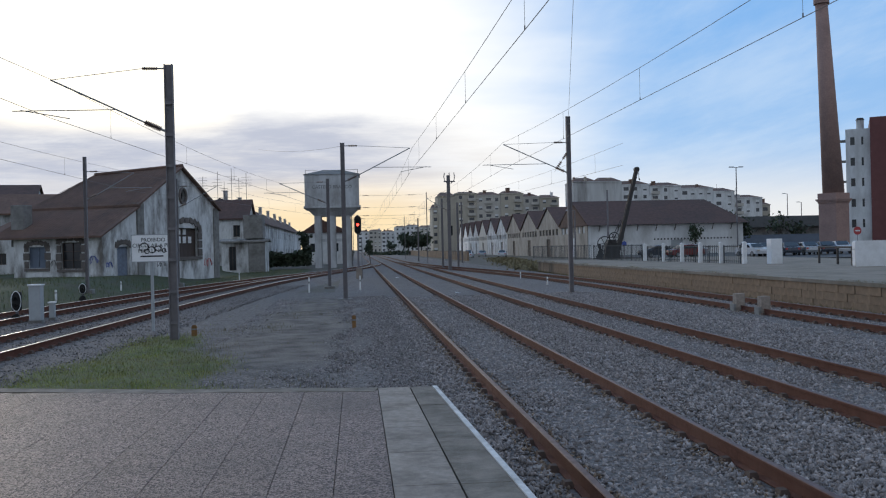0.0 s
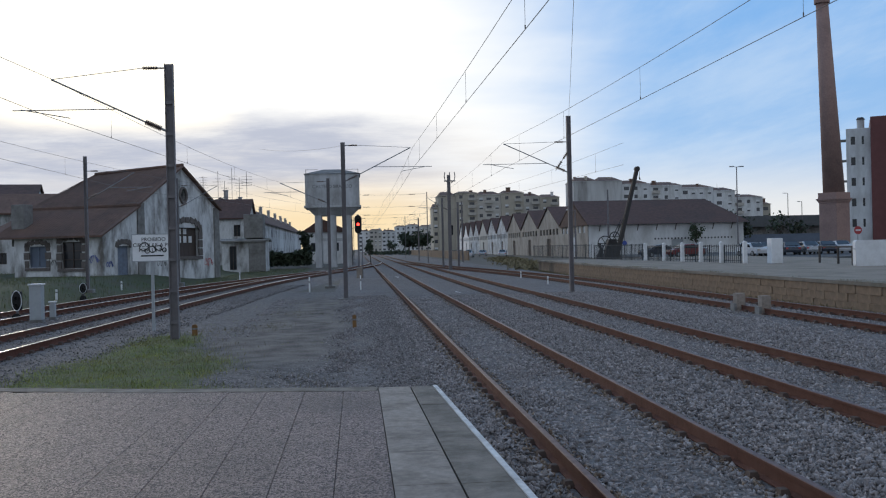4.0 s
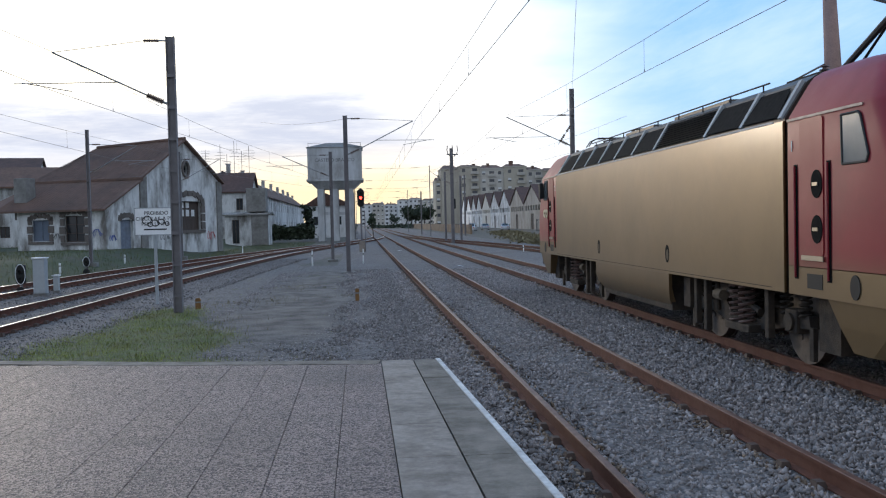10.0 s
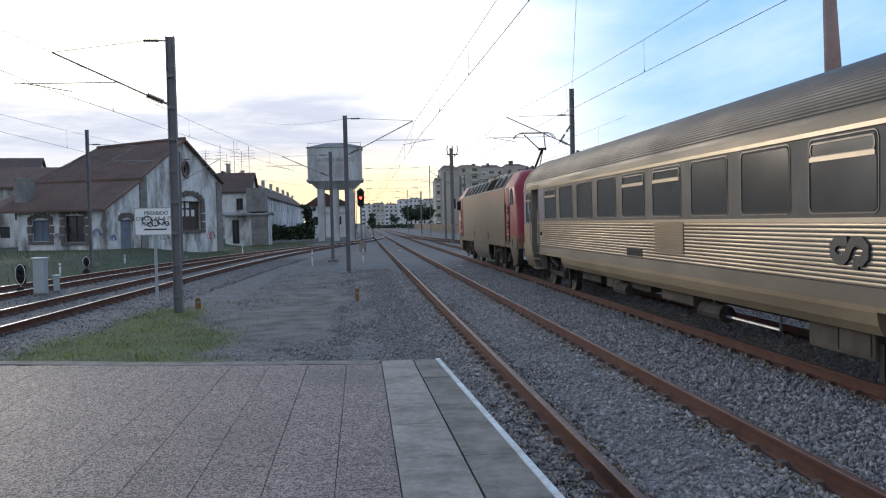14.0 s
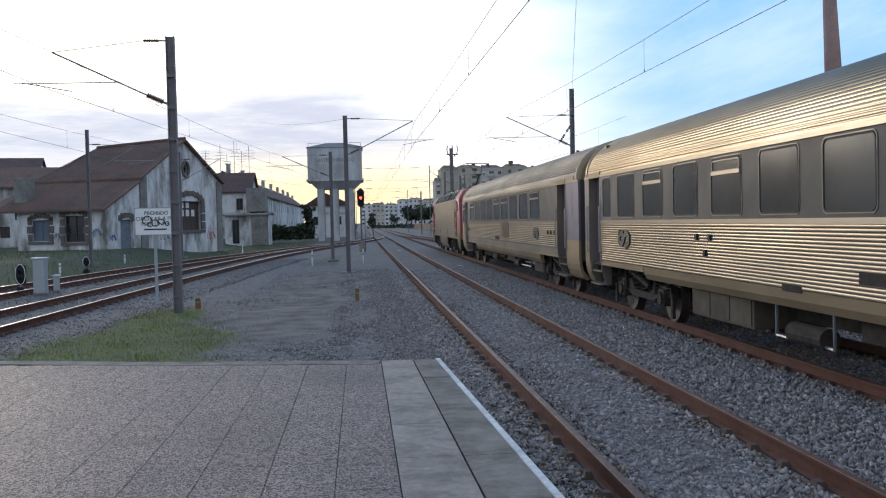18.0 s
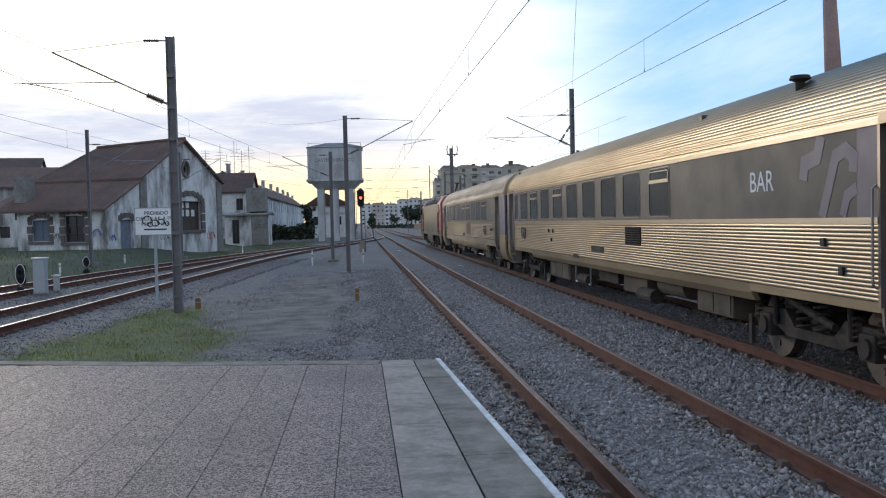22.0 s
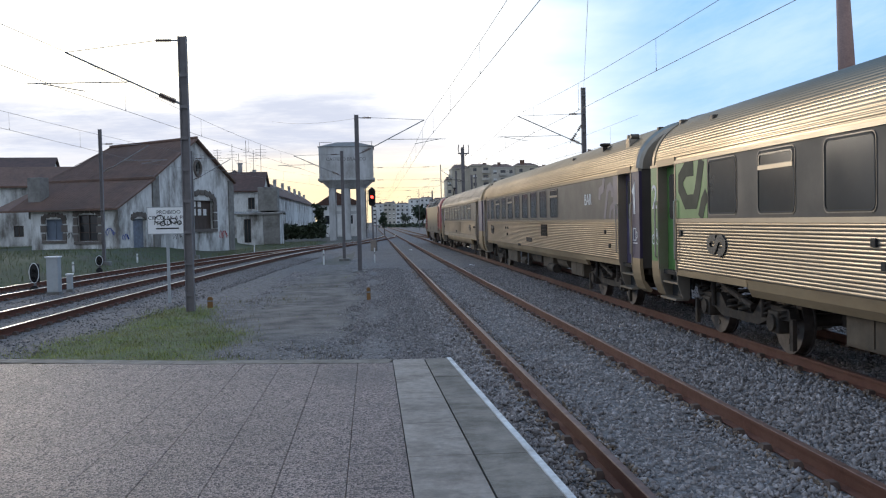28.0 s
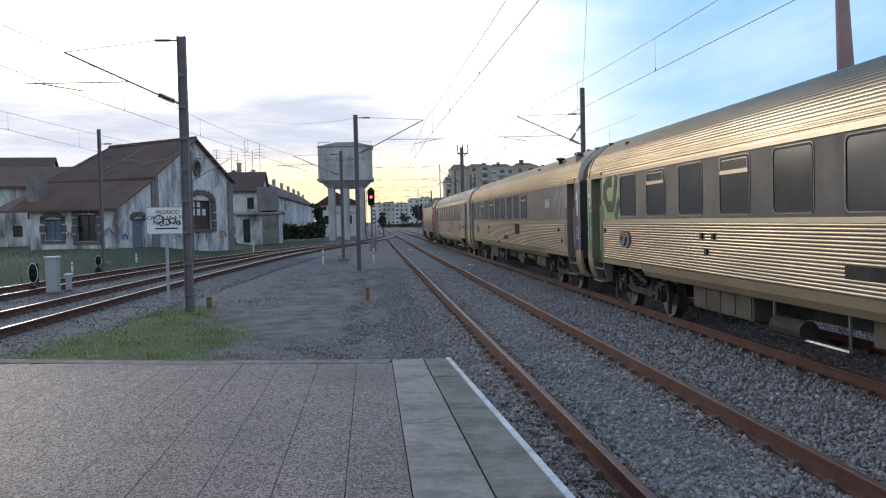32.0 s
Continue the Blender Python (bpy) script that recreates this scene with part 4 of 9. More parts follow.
# ---- small trackside things ----
def sign():
    th = thing("warning_sign", pose(-5.87, 26.5, -0.27), "white warning board with defaced black lettering on a post", "sign")
    bm = B()
    box(bm, -0.04, 0.04, -0.03, 0.03, -0.2, 2.15)
    part("post", bm, "cabinet", th, "grey post")
    bm = B()
    box(bm, -0.55, 0.55, -0.06, -0.035, 2.08, 2.86, bevel=0.008)
    part("board", bm, "signwhite", th)
    bm = B()
    for a, b, c, d in ((-0.555, 0.555, 2.075, 2.095), (-0.555, 0.555, 2.845, 2.865), (-0.555, -0.535, 2.095, 2.845), (0.535, 0.555, 2.095, 2.845)):
        box(bm, a, b, -0.066, -0.03, c, d)
    part("rim", bm, "cabinet", th)
    for txt, x, z, s in (("PROIBIDO", 0.06, 2.66, 0.15), ("CIRCULAR A PÉ", 0.0, 2.50, 0.15), ("PELA LINHA", 0.04, 2.35, 0.15)):
        cu = bpy.data.curves.new("lettering", "FONT")
        cu.body, cu.size, cu.align_x, cu.extrude = txt, s, "CENTER", 0.002
        o = new("lettering_src", cu)
        dg = bpy.context.evaluated_depsgraph_get()
        me = bpy.data.meshes.new_from_object(o.evaluated_get(dg))
        bpy.data.objects.remove(o)
        me.materials.clear()
        me.materials.append(M["logo"])
        ob = new("lettering", me)
        ob.parent = th
        ob.matrix_basis = pose(x, -0.064, z, 90)
    bm = B()
    box(bm, -0.3, 0.34, -0.066, -0.062, 2.22, 2.26)
    part("small_line", bm, "logo", th)
    # scrawl of black spray paint over the words
    bm = B()
    rnd = random.Random(4)
    for cx, cz, r in ((-0.2, 2.52, 0.13), (0.02, 2.42, 0.09), (0.2, 2.46, 0.08), (-0.12, 2.38, 0.07), (0.36, 2.40, 0.06)):
        pts = []
        for k in range(14):
            a = k * 0.62
            rr = r * (0.75 + 0.35 * rnd.random())
            pts.append((cx + math.cos(a) * rr * 1.1, -0.0655, cz + math.sin(a) * rr))
        for p, q in zip(pts, pts[1:]):
            tube(bm, p, q, 0.013, n=4)
    for v in bm.verts:
        v.co.y = -0.0645 + (v.co.y + 0.0655) * 0.12
    part("scrawl", bm, "logo", th, "black spray-paint scrawl")


sign()


def cabinet(x, y, z, w, d, h, label):
    th = thing("equipment_cabinet", pose(x, y, z), label, "cabinet", "trackside cabinets")
    bm = B()
    box(bm, -w / 2, w / 2, -d / 2, d / 2, 0.12, h, bevel=0.02)
    part("body", bm, "cabinet", th)
    bm = B()
    box(bm, -w / 2 - 0.03, w / 2 + 0.03, -d / 2 - 0.03, d / 2 + 0.03, h, h + 0.05, bevel=0.015)
    part("lid", bm, "white", th, "pale lid")
    bm = B()
    box(bm, -w / 2 - 0.02, w / 2 + 0.02, -d / 2 - 0.02, d / 2 + 0.02, -0.2, 0.12)
    part("plinth", bm, "concrete", th)


cabinet(-10.74, 31.3, -0.22, 0.38, 0.36, 1.28, "tall grey trackside cabinet with a pale lid")
cabinet(-10.62, 32.5, -0.22, 0.18, 0.18, 0.62, "small grey trackside post cabinet")


def dwarf_signal(x, y, z, h, label):
    th = thing("dwarf_signal", pose(x, y, z), label, "railway signal", "dwarf signals")
    bm = B()
    box(bm, -0.16, 0.16, -0.08, 0.08, 0.38, h, bevel=0.06)
    part("head", bm, "black", th)
    bm = B()
    for a in range(20):
        t0, t1 = a / 20 * 2 * math.pi, (a + 1) / 20 * 2 * math.pi
        w, hh, c = 0.165, (h - 0.38) / 2 + 0.015, (h + 0.38) / 2
        tube(bm, (math.cos(t0) * w, -0.085, c + math.sin(t0) * hh), (math.cos(t1) * w, -0.085, c + math.sin(t1) * hh), 0.014, n=5)
    part("rim", bm, "white", th, "white rim")
    bm = B()
    tube(bm, (0, 0, -0.2), (0, 0, 0.4), 0.05)
    part("post", bm, "mast", th)
    for zz in (h - 0.25, h - 0.5):
        bm = B()
        tube(bm, (0, -0.08, zz), (0, -0.16, zz), 0.07, n=10, caps=False)
        part("hood", bm, "black", th)
    bm = B()
    tube(bm, (0, -0.12, 0.12), (0, -0.07, 0.12), 0.16, n=14)
    part("repeater", bm, "black", th)


dwarf_signal(-11.84, 32.6, -0.22, 1.05, "black dwarf signal with a white rim beside the track")
dwarf_signal(-13.4, 45.5, -0.2, 0.85, "small black dwarf signal at the siding")


def marker(x, y, z, h, w, material, label):
    th = thing("marker_post", pose(x, y, z), label, "marker post", "marker posts")
    bm = B()
    prism(bm, [(-w / 2, -0.2), (w / 2, -0.2), (w / 2, h - w * .3), (w * .3, h), (-w * .3, h), (-w / 2, h - w * .3)], "y", -0.04, 0.04)
    part("post", bm, material, th)
    bm = B()
    box(bm, -w / 2 - 0.004, w / 2 + 0.004, -0.046, 0.046, h * 0.62, h * 0.74)
    part("stripe", bm, "concrete", th)


marker(-0.12, 25.6, -0.24, 0.40, 0.11, "yellow", "stubby yellow concrete marker post")
marker(-4.38, 24.6, -0.24, 0.34, 0.14, "yellow", "stubby yellow concrete marker post")
for x, y in ((-2.55, 48.0), (0.15, 49.0), (10.6, 49.5), (11.0, 60.0)):
    marker(x, y, -0.24, 0.85 if x < 5 else 0.5, 0.07, "white", "slim white marker post in the ballast")
for x, y in ((-14.2, 44.0), (-9.0, 70.0), (-14.0, 55.0)):
    marker(x, y, 0.0, 0.45, 0.08, "white", "short white marker post on the grass")


def block_pair(x, y):
    th = thing("concrete_block", pose(x, y, -0.22), "grey concrete signal-wire block in the ballast", "concrete block", "concrete blocks")
    bm = B()
    prism(bm, [(-0.17, -0.1), (0.17, -0.1), (0.17, 0.3), (0.1, 0.3), (0.1, 0.58), (-0.17, 0.58)], "x", -0.14, 0.14)
    part("block", bm, "kerb", th)
    bm = B()
    box(bm, -0.22, -0.14, -0.15, 0.15, -0.1, 0.26)
    part("stub", bm, "concrete", th)


block_pair(11.95, 27.3)
block_pair(12.02, 25.7)


def main_signal():
    th = thing("colour_light_signal", pose(0.12, 68.4, -0.25), "black colour-light signal showing red on a post", "railway signal")
    bm = B()
    tube(bm, (0, 0, 0), (0, 0, 4.9), 0.075)
    tube(bm, (0.28, 0.1, 0), (0.28, 0.1, 3.2), 0.03)
    part("post", bm, "mast", th)
    bm = B()
    prism(bm, [(0.27 * math.cos(a) , 4.15 + (0.42 if math.sin(a) >= 0 else -0.42) + 0.27 * math.sin(a)) for a in [k * math.pi / 10 for k in range(20)]], "y", -0.16, -0.08)
    part("backboard", bm, "black", th, "rounded black backboard")
    for zz in (3.85, 4.15, 4.5):
        bm = B()
        tube(bm, (0, -0.16, zz), (0, -0.36, zz), 0.11, n=12, caps=False)
        part("hood", bm, "black", th)
    bm = B()
    tube(bm, (0, -0.165, 4.15), (0, -0.22, 4.15), 0.1, n=14)
    part("lamp", bm, "redlight", th, "lit red lamp")
    bm = B()
    box(bm, -0.2, 0.25, -0.2, 0.25, -0.2, 0.9, bevel=0.03)
    part("base", bm, "kerb", th, "pale concrete base")


main_signal()
th = thing("colour_light_signal", pose(16.8, 160, -0.25), "far black colour-light signal on a post", "railway signal")
bm = B()
tube(bm, (0, 0, 0), (0, 0, 5.5), 0.09)
part("post", bm, "mast", th)
bm = B()
box(bm, -0.4, 0.4, -0.2, 0, 4.4, 6.2, bevel=0.15)
part("backboard", bm, "black", th)

# ---- buildings ----
def slope_roof(bm, pts, thick=0.15):
    """A roof slab from four corners, eave first, with thickness downwards."""
    a = [bm.verts.new(p) for p in pts]
    b = [bm.verts.new(Vector(p) - Vector((0, 0, thick))) for p in pts]
    n = len(pts)
    fs = [bm.faces.new(a), bm.faces.new(b[::-1])]
    for k in range(n):
        fs.append(bm.faces.new((a[k], b[k], b[(k + 1) % n], a[(k + 1) % n])))
    bmesh.ops.recalc_face_normals(bm, faces=fs)


def window(parent, axis, at, u0, u1, v0, v1, depth=0.18, frame_mat="white", bars=(1, 1), glass="glassdark", out=1, label=""):
    """A framed window set back in an opening: frame, pane and glazing bars."""
    def co(u, t, v):
        return (t, u, v) if axis == "x" else (u, t, v)

    def bx(bm, a, b, t0, t1, c, d):
        p, q = co(a, min(t0, t1), c), co(b, max(t0, t1), d)
        box(bm, min(p[0], q[0]), max(p[0], q[0]), min(p[1], q[1]), max(p[1], q[1]), min(p[2], q[2]), max(p[2], q[2]))
    t = at - out * depth
    bm = B()
    w = 0.06
    bx(bm, u0, u1, t, t + out * 0.06, v0, v0 + w)
    bx(bm, u0, u1, t, t + out * 0.06, v1 - w, v1)
    bx(bm, u0, u0 + w, t, t + out * 0.06, v0 + w, v1 - w)
    bx(bm, u1 - w, u1, t, t + out * 0.06, v0 + w, v1 - w)
    for k in range(1, bars[0] + 1):
        u = u0 + (u1 - u0) * k / (bars[0] + 1)
        bx(bm, u - 0.025, u + 0.025, t, t + out * 0.05, v0 + w, v1 - w)
    for k in range(1, bars[1] + 1):
        v = v0 + (v1 - v0) * k / (bars[1] + 1)
        bx(bm, u0 + w, u1 - w, t + out * 0.003, t + out * 0.045, v - 0.025, v + 0.025)
    wd = part("window", bm, frame_mat, parent, label)
    bm = B()
    bx(bm, u0 + 0.01, u1 - 0.01, t - out * 0.03, t - out * 0.005, v0 + 0.01, v1 - 0.01)
    part("pane", bm, glass, wd)
    return wd


def workshop():
    """The old railway workshop: a wide gable towards the tracks and a lean-to in front."""
    th = thing("old_workshop", pose(-16.5, 70.0, 0.40, 0, 0, -19.9), "abandoned white railway workshop with peeling plaster and tile roof", "building")
    LN, W, EV, RG = 9.0, 12.3, 5.45, 8.72
    # gable wall with its arched window and round opening
    bm = B()
    holed(bm, "x", 0.0, -0.45, 0.0, W, -0.6, EV, [(5.1, 9.0, 1.35, 3.75)])
    part("gable_wall", bm, "plaster", th)
    bm = B()
    c, r, oz = W / 2 + 0.4, 0.62, 6.4
    top = [(0.0, EV), (W, EV), (W / 2, RG)]
    # upper triangle split round the oculus
    ring = [(c + r * 0.85 * math.cos(a), oz + r * math.sin(a)) for a in [k * math.pi / 8 for k in range(16)]]
    outer = []
    for y, z in ring:
        d = Vector((y - c, z - oz)).normalized()
        best = 99
        for p, q in zip(top, top[1:] + top[:1]):
            e = Vector(q) - Vector(p)
            den = d.x * e.y - d.y * e.x
            if abs(den) < 1e-6:
                continue
            w = Vector(p) - Vector((c, oz))
            s = (w.x * e.y - w.y * e.x) / den
            u = (w.x * d.y - w.y * d.x) / den
            if s > 0 and -1e-6 <= u <= 1 + 1e-6:
                best = min(best, s)
        outer.append((c + d.x * best, oz + d.y * best))
    fs = []
    rows = []
    for x in (0.0, -0.45):
        rows.append(([bm.verts.new((x, *p)) for p in ring], [bm.verts.new((x, *p)) for p in outer]))
    for k in range(16):
        j = (k + 1) % 16
        for i, o in rows:
            fs.append(bm.faces.new((i[k], i[j], o[j], o[k])))
        fs.append(bm.faces.new((rows[0][0][k], rows[0][0][j], rows[1][0][j], rows[1][0][k])))
    angs = [math.atan2(q[1] - oz, q[0] - c) % (2 * math.pi) for q in outer]
    for x in (0.0, -0.45):
        for p in top:
            t = math.atan2(p[1] - oz, p[0] - c) % (2 * math.pi)
            k = min(range(16), key=lambda i: (t - angs[i]) % (2 * math.pi))
            fs.append(bm.faces.new([bm.verts.new((x, *q)) for q in (p, outer[k], outer[(k + 1) % 16])]))
    bmesh.ops.recalc_face_normals(bm, faces=fs)
    part("gable_top", bm, "plaster", th)
    bm = B()
    polytube(bm, [(0.02, *p) for p in ring + ring[:1]], 0.13, 6)
    part("oculus_surround", bm, "quoin", th, "dark stone ring of the round opening")
    bm = B()
    box(bm, -0.4, -0.35, c - r, c + r, oz - r, oz + r)
    part("oculus_pane", bm, "glassdark", th)
    # arched head: toothed surround and dark timber window
    seg = 9
    for k in range(seg):
        bm = B()
        a = math.pi * (k + 0.5) / seg
        yy, zz = 7.05 + 2.15 * math.cos(a), 3.55 + 0.85 * math.sin(a)
        box(bm, -0.02, 0.09, -0.3, 0.3, -0.22, 0.22, m=Matrix.Translation((0, yy, zz)) @ Matrix.Rotation(a - math.pi / 2, 4, "X"))
        part("arch_stone", bm, "quoin", th, "dark stone of the window arch")
    for zz in (1.4, 2.1, 2.8):
        for yy in (4.95, 9.15):
            bm = B()
            box(bm, -0.02, 0.08, yy - 0.32, yy + 0.32, zz, zz + 0.6)
            part("jamb_stone", bm, "quoin", th, "dark stone of the window jamb")
    bm = B()
    box(bm, -0.02, 0.12, 4.7, 9.4, 1.1, 1.36)
    part("window_sill", bm, "quoin", th, "dark stone sill")
    bm = B()
    box(bm, -0.4, -0.32, 5.1, 9.0, 1.35, 3.75)
    part("boarded_window", bm, "wood", th, "dark boarded window")
    # white panes stand in for daylight showing through the dark window
    for k in range(3):
        bm = B()
        for j in range(2 if k < 2 else 1):
            box(bm, -0.318, -0.30, 6.1 + k * 0.85, 6.6 + k * 0.85, 2.5 + j * 0.7, 3.05 + j * 0.6)
        part("daylight_pane", bm, "white", th, "white pane painted as daylight through the window")
    # other walls
    bm = B()
    holed(bm, "y", 0.0, 0.4, -LN, -0.45, -0.6, EV, [])
    part("south_wall", bm, "plaster", th)
    bm = B()
    holed(bm, "y", W - 0.4, 0.4, -LN, -0.45, -0.6, EV, [])
    part("north_wall", bm, "plaster", th)
    bm = B()
    prism(bm, [(0.4, -0.6), (W - 0.4, -0.6), (W - 0.4, EV), (W / 2, RG - 1.2), (0.4, EV)], "x", -LN, -LN + 0.4)
    part("rear_wall", bm, "plaster", th)
    # corner pilasters
    for y0 in (-0.12, W - 0.75):
        bm = B()
        box(bm, -0.5, 0.1, y0, y0 + 0.87, -0.6, EV + 0.1)
        part("pilaster", bm, "concrete", th, "grey corner pilaster")
    # roof slopes
    s = (RG - EV) / (W / 2)
    for a, b in ((-0.3, W / 2), (W + 0.2, W / 2)):
        bm = B()
        za = RG - s * abs(a - W / 2)
        slope_roof(bm, [(0.35, a, za + .14), (0.35, b, RG + .14), (-LN + 1.0, b, RG - .32), (-LN - 0.3, a, za + .1)], 0.16)
        part("roof_slope", bm, "roof", th)
        for k in range(30):
            bm = B()
            x = -LN - 0.2 + k * (LN + 0.5) / 30
            xb = max(x, -LN + 1.0)
            tube(bm, (x, a, za + .16), (xb, b, RG + .14 + 0.46 * xb / LN), 0.02, n=5)
            part("cover_tile", bm, "roof", th)
    bm = B()
    for k in range(22):
        x = -LN + 1.0 + k * (LN - 0.7) / 22
        tube(bm, (x, W / 2, RG + 0.16 + 0.05 * x), (x + 0.4, W / 2, RG + 0.18 + 0.05 * x), 0.13, n=7)
    part("ridge_tiles", bm, "roof", th)
    # lean-to
    D, LE = 4.43, 3.05
    bm = B()
    holed(bm, "y", -D, 0.35, -7.4, 0.0, -0.6, LE, [(-6.15, -4.65, 0.8, 2.35), (-3.4, -1.7, 0.7, 2.6)])
    part("lean_to_front", bm, "plaster", th)
    bm = B()
    holed(bm, "x", 0.0, -0.35, -D + 0.35, -0.15, -0.6, LE, [(-2.65, -1.1, -0.05, 2.25)])
    part("lean_to_side", bm, "plaster", th)
    bm = B()
    prism(bm, [(-D, LE), (-0.15, LE), (-0.15, 5.2)], "x", -0.35, 0.0)
    part("lean_to_gable", bm, "plaster", th)
    bm = B()
    box(bm, -7.4, -7.05, -D + 0.35, 0, -0.6, LE)
    part("lean_to_rear", bm, "plaster", th)
    bm = B()
    slope_roof(bm, [(0.3, -D - 0.5, LE - 0.02), (0.3, 0.0, 5.36), (-8.9, 0.0, 5.36), (-10.5, -D - 0.5, LE - 0.02)], 0.14)
    part("lean_to_roof", bm, "roof", th)
    for k in range(32):
        bm = B()
        x = -8.8 + k * 9.0 / 32
        tube(bm, (x, -D - 0.52, LE), (x, 0.0, 5.37), 0.02, n=5)
        part("cover_tile", bm, "roof", th)
    bm = B()
    box(bm, -8.3, -7.2, -3.6, -2.6, 2.4, 5.5, bevel=0.04)
    part("chimney", bm, "concrete", th, "broad grey chimney on the lean-to")
    window(th, "y", -D, -6.15, -4.65, 0.8, 2.35, 0.2, "bluedoor", (1, 0), "container", -1, "boarded blue-grey window")
    window(th, "y", -D, -3.4, -1.7, 0.7, 2.6, 0.25, "wood", (1, 2), "glassdark", -1, "dark broken window")
    bm = B()
    box(bm, -0.3, -0.22, -2.65, -1.1, -0.05, 2.25)
    part("door", bm, "bluedoor", th, "faded blue plank door")
    bm = B()
    for u0, u1, v0, v1 in ((-6.15, -4.65, 0.8, 2.35), (-3.4, -1.7, 0.7, 2.6)):
        for k in range(7):
            bm = B()
            a = math.pi * (k + 0.5) / 7
            uu, vv = (u0 + u1) / 2 + (u1 - u0) * 0.62 * math.cos(a), v1 + 0.30 * math.sin(a)
            box(bm, -0.17, 0.17, -0.07, 0.02, -0.16, 0.16, m=Matrix.Translation((uu, -D, vv)) @ Matrix.Rotation(math.pi / 2 - a, 4, "Y"))
            part("arch_stone", bm, "quoin", th, "dark stone of the window arch")
        for k in range(3):
            for uu in (u0 - 0.15, u1 + 0.15):
                bm = B()
                box(bm, uu - (0.24 if k % 2 else 0.16), uu + (0.24 if k % 2 else 0.16), -D - 0.07, -D + 0.02, v0 + k * 0.6, v0 + k * 0.6 + 0.5)
                part("jamb_stone", bm, "quoin", th, "dark stone of the window jamb")
        bm = B()
        box(bm, u0 - 0.3, u1 + 0.3, -D - 0.1, -D + 0.02, v0 - 0.22, v0 - 0.02)
        part("window_sill", bm, "quoin", th, "dark stone sill")
    for k in range(7):
        bm = B()
        a = math.pi * (k + 0.5) / 7
        box(bm, -0.02, 0.07, -0.2, 0.2, -0.17, 0.17, m=Matrix.Translation((0, -1.87 + 0.9 * math.cos(a), 2.3 + 0.28 * math.sin(a))) @ Matrix.Rotation(a - math.pi / 2, 4, "X"))
        part("arch_stone", bm, "quoin", th)

    # faded sprayed scrawls on the plaster
    rnd = random.Random(12)
    for face, u, v, w, mt in (("y", -0.8, 1.3, 0.7, "bluesign"), ("y", -4.1, 1.1, 0.5, "fadeblack"), ("x", 3.2, 0.9, 0.8, "fadeblack"), ("x", 10.6, 0.8, 0.9, "redsign"), ("x", -3.6, 0.9, 0.5, "bluesign")):
        pts = []
        for k in range(26):
            a = k * 0.7
            pts.append((u + w * (k / 26 - 0.5) * 1.6 + 0.3 * w * math.cos(a), v + 0.38 * w * math.sin(a * 1.3) + 0.1 * rnd.random()))
        bm = B()
        polytube(bm, [(0.012, p, q) if face == "x" else (p, -D - 0.012, q) for p, q in pts], 0.022, 4)
        part("graffiti", bm, mt, th, "faded sprayed scrawl")


workshop()


def house(name, x, y, z, rot, L, D, H, ridge, wall, roof, label, rows, side="x", group="", hip=False):
    """A plain house, its long side along local y on the plane x = 0 (facing +x), with storeys of windows."""
    th = thing(name, pose(x, y, z, 0, 0, rot), label, "house", group)
    holes = []
    for v0, v1, n, w in rows:
        for k in range(n):
            u = L * (k + 0.5) / n
            holes.append((u - w / 2, u + w / 2, v0, v1))
    bm = B()
    holed(bm, "x", 0.0, -0.3, 0.0, L, -1.0, H, holes)
    part("front_wall", bm, wall, th)
    for y0 in (0.0, L - 0.3):
        bm = B()
        prism(bm, [(-D, -1.0), (-0.3, -1.0), (-0.3, H), (-D / 2, ridge - 0.1), (-D, H)], "y", y0, y0 + 0.3)
        part("end_wall", bm, wall, th)
    bm = B()
    box(bm, -D, -D + 0.3, 0.3, L - 0.3, -1.0, H)
    part("rear_wall", bm, wall, th)
    for a, za in ((0.4, H - 0.1), (-D - 0.4, H - 0.1)):
        bm = B()
        slope_roof(bm, [(a, -0.3, za), (-D / 2, -0.3, ridge), (-D / 2, L + 0.3, ridge), (a, L + 0.3, za)], 0.15)
        part("roof_slope", bm, roof, th)
    for h in holes:
        window(th, "x", 0.0, *h, 0.15, "wood", (1, 0), "glassdark", 1)
    return th


def chimney_pot(parent, x, y, z, h=1.2):
    bm = B()
    box(bm, x - 0.25, x + 0.25, y - 0.3, y + 0.3, z - 0.6, z + h)
    box(bm, x - 0.32, x + 0.32, y - 0.37, y + 0.37, z + h, z + h + 0.12)
    part("chimney", bm, "plaster", parent)


W2 = [(1.0, 2.3, 3, 0.9), (4.1, 5.4, 3, 0.9)]
for k in range(8):
    y0 = 118 + k * 15.5
    hh = house("terraced_house", -13.9 - 0.12 * k, y0, 0.2, 0, 15.0, 7, 6.2 + 0.02 * k, 8.9 + 0.03 * k, "plaster" if k % 3 else "plaster2", "roofdark", "whitewashed two-storey terraced house with a dark tile roof", W2, group="houses along the line")
    chimney_pot(hh, -3.2, 3.0, 8.7)
    chimney_pot(hh, -2.6, 11.0, 8.3, 0.9)
near_house = house("gatekeeper_house", -23.0, 110, 0.3, -90, 9.9, 8, 5.9, 8.3, "plaster", "roofdark", "whitewashed two-storey house behind the workshop", [(3.6, 5.0, 4, 0.8), (0.8, 2.2, 4, 0.8)])


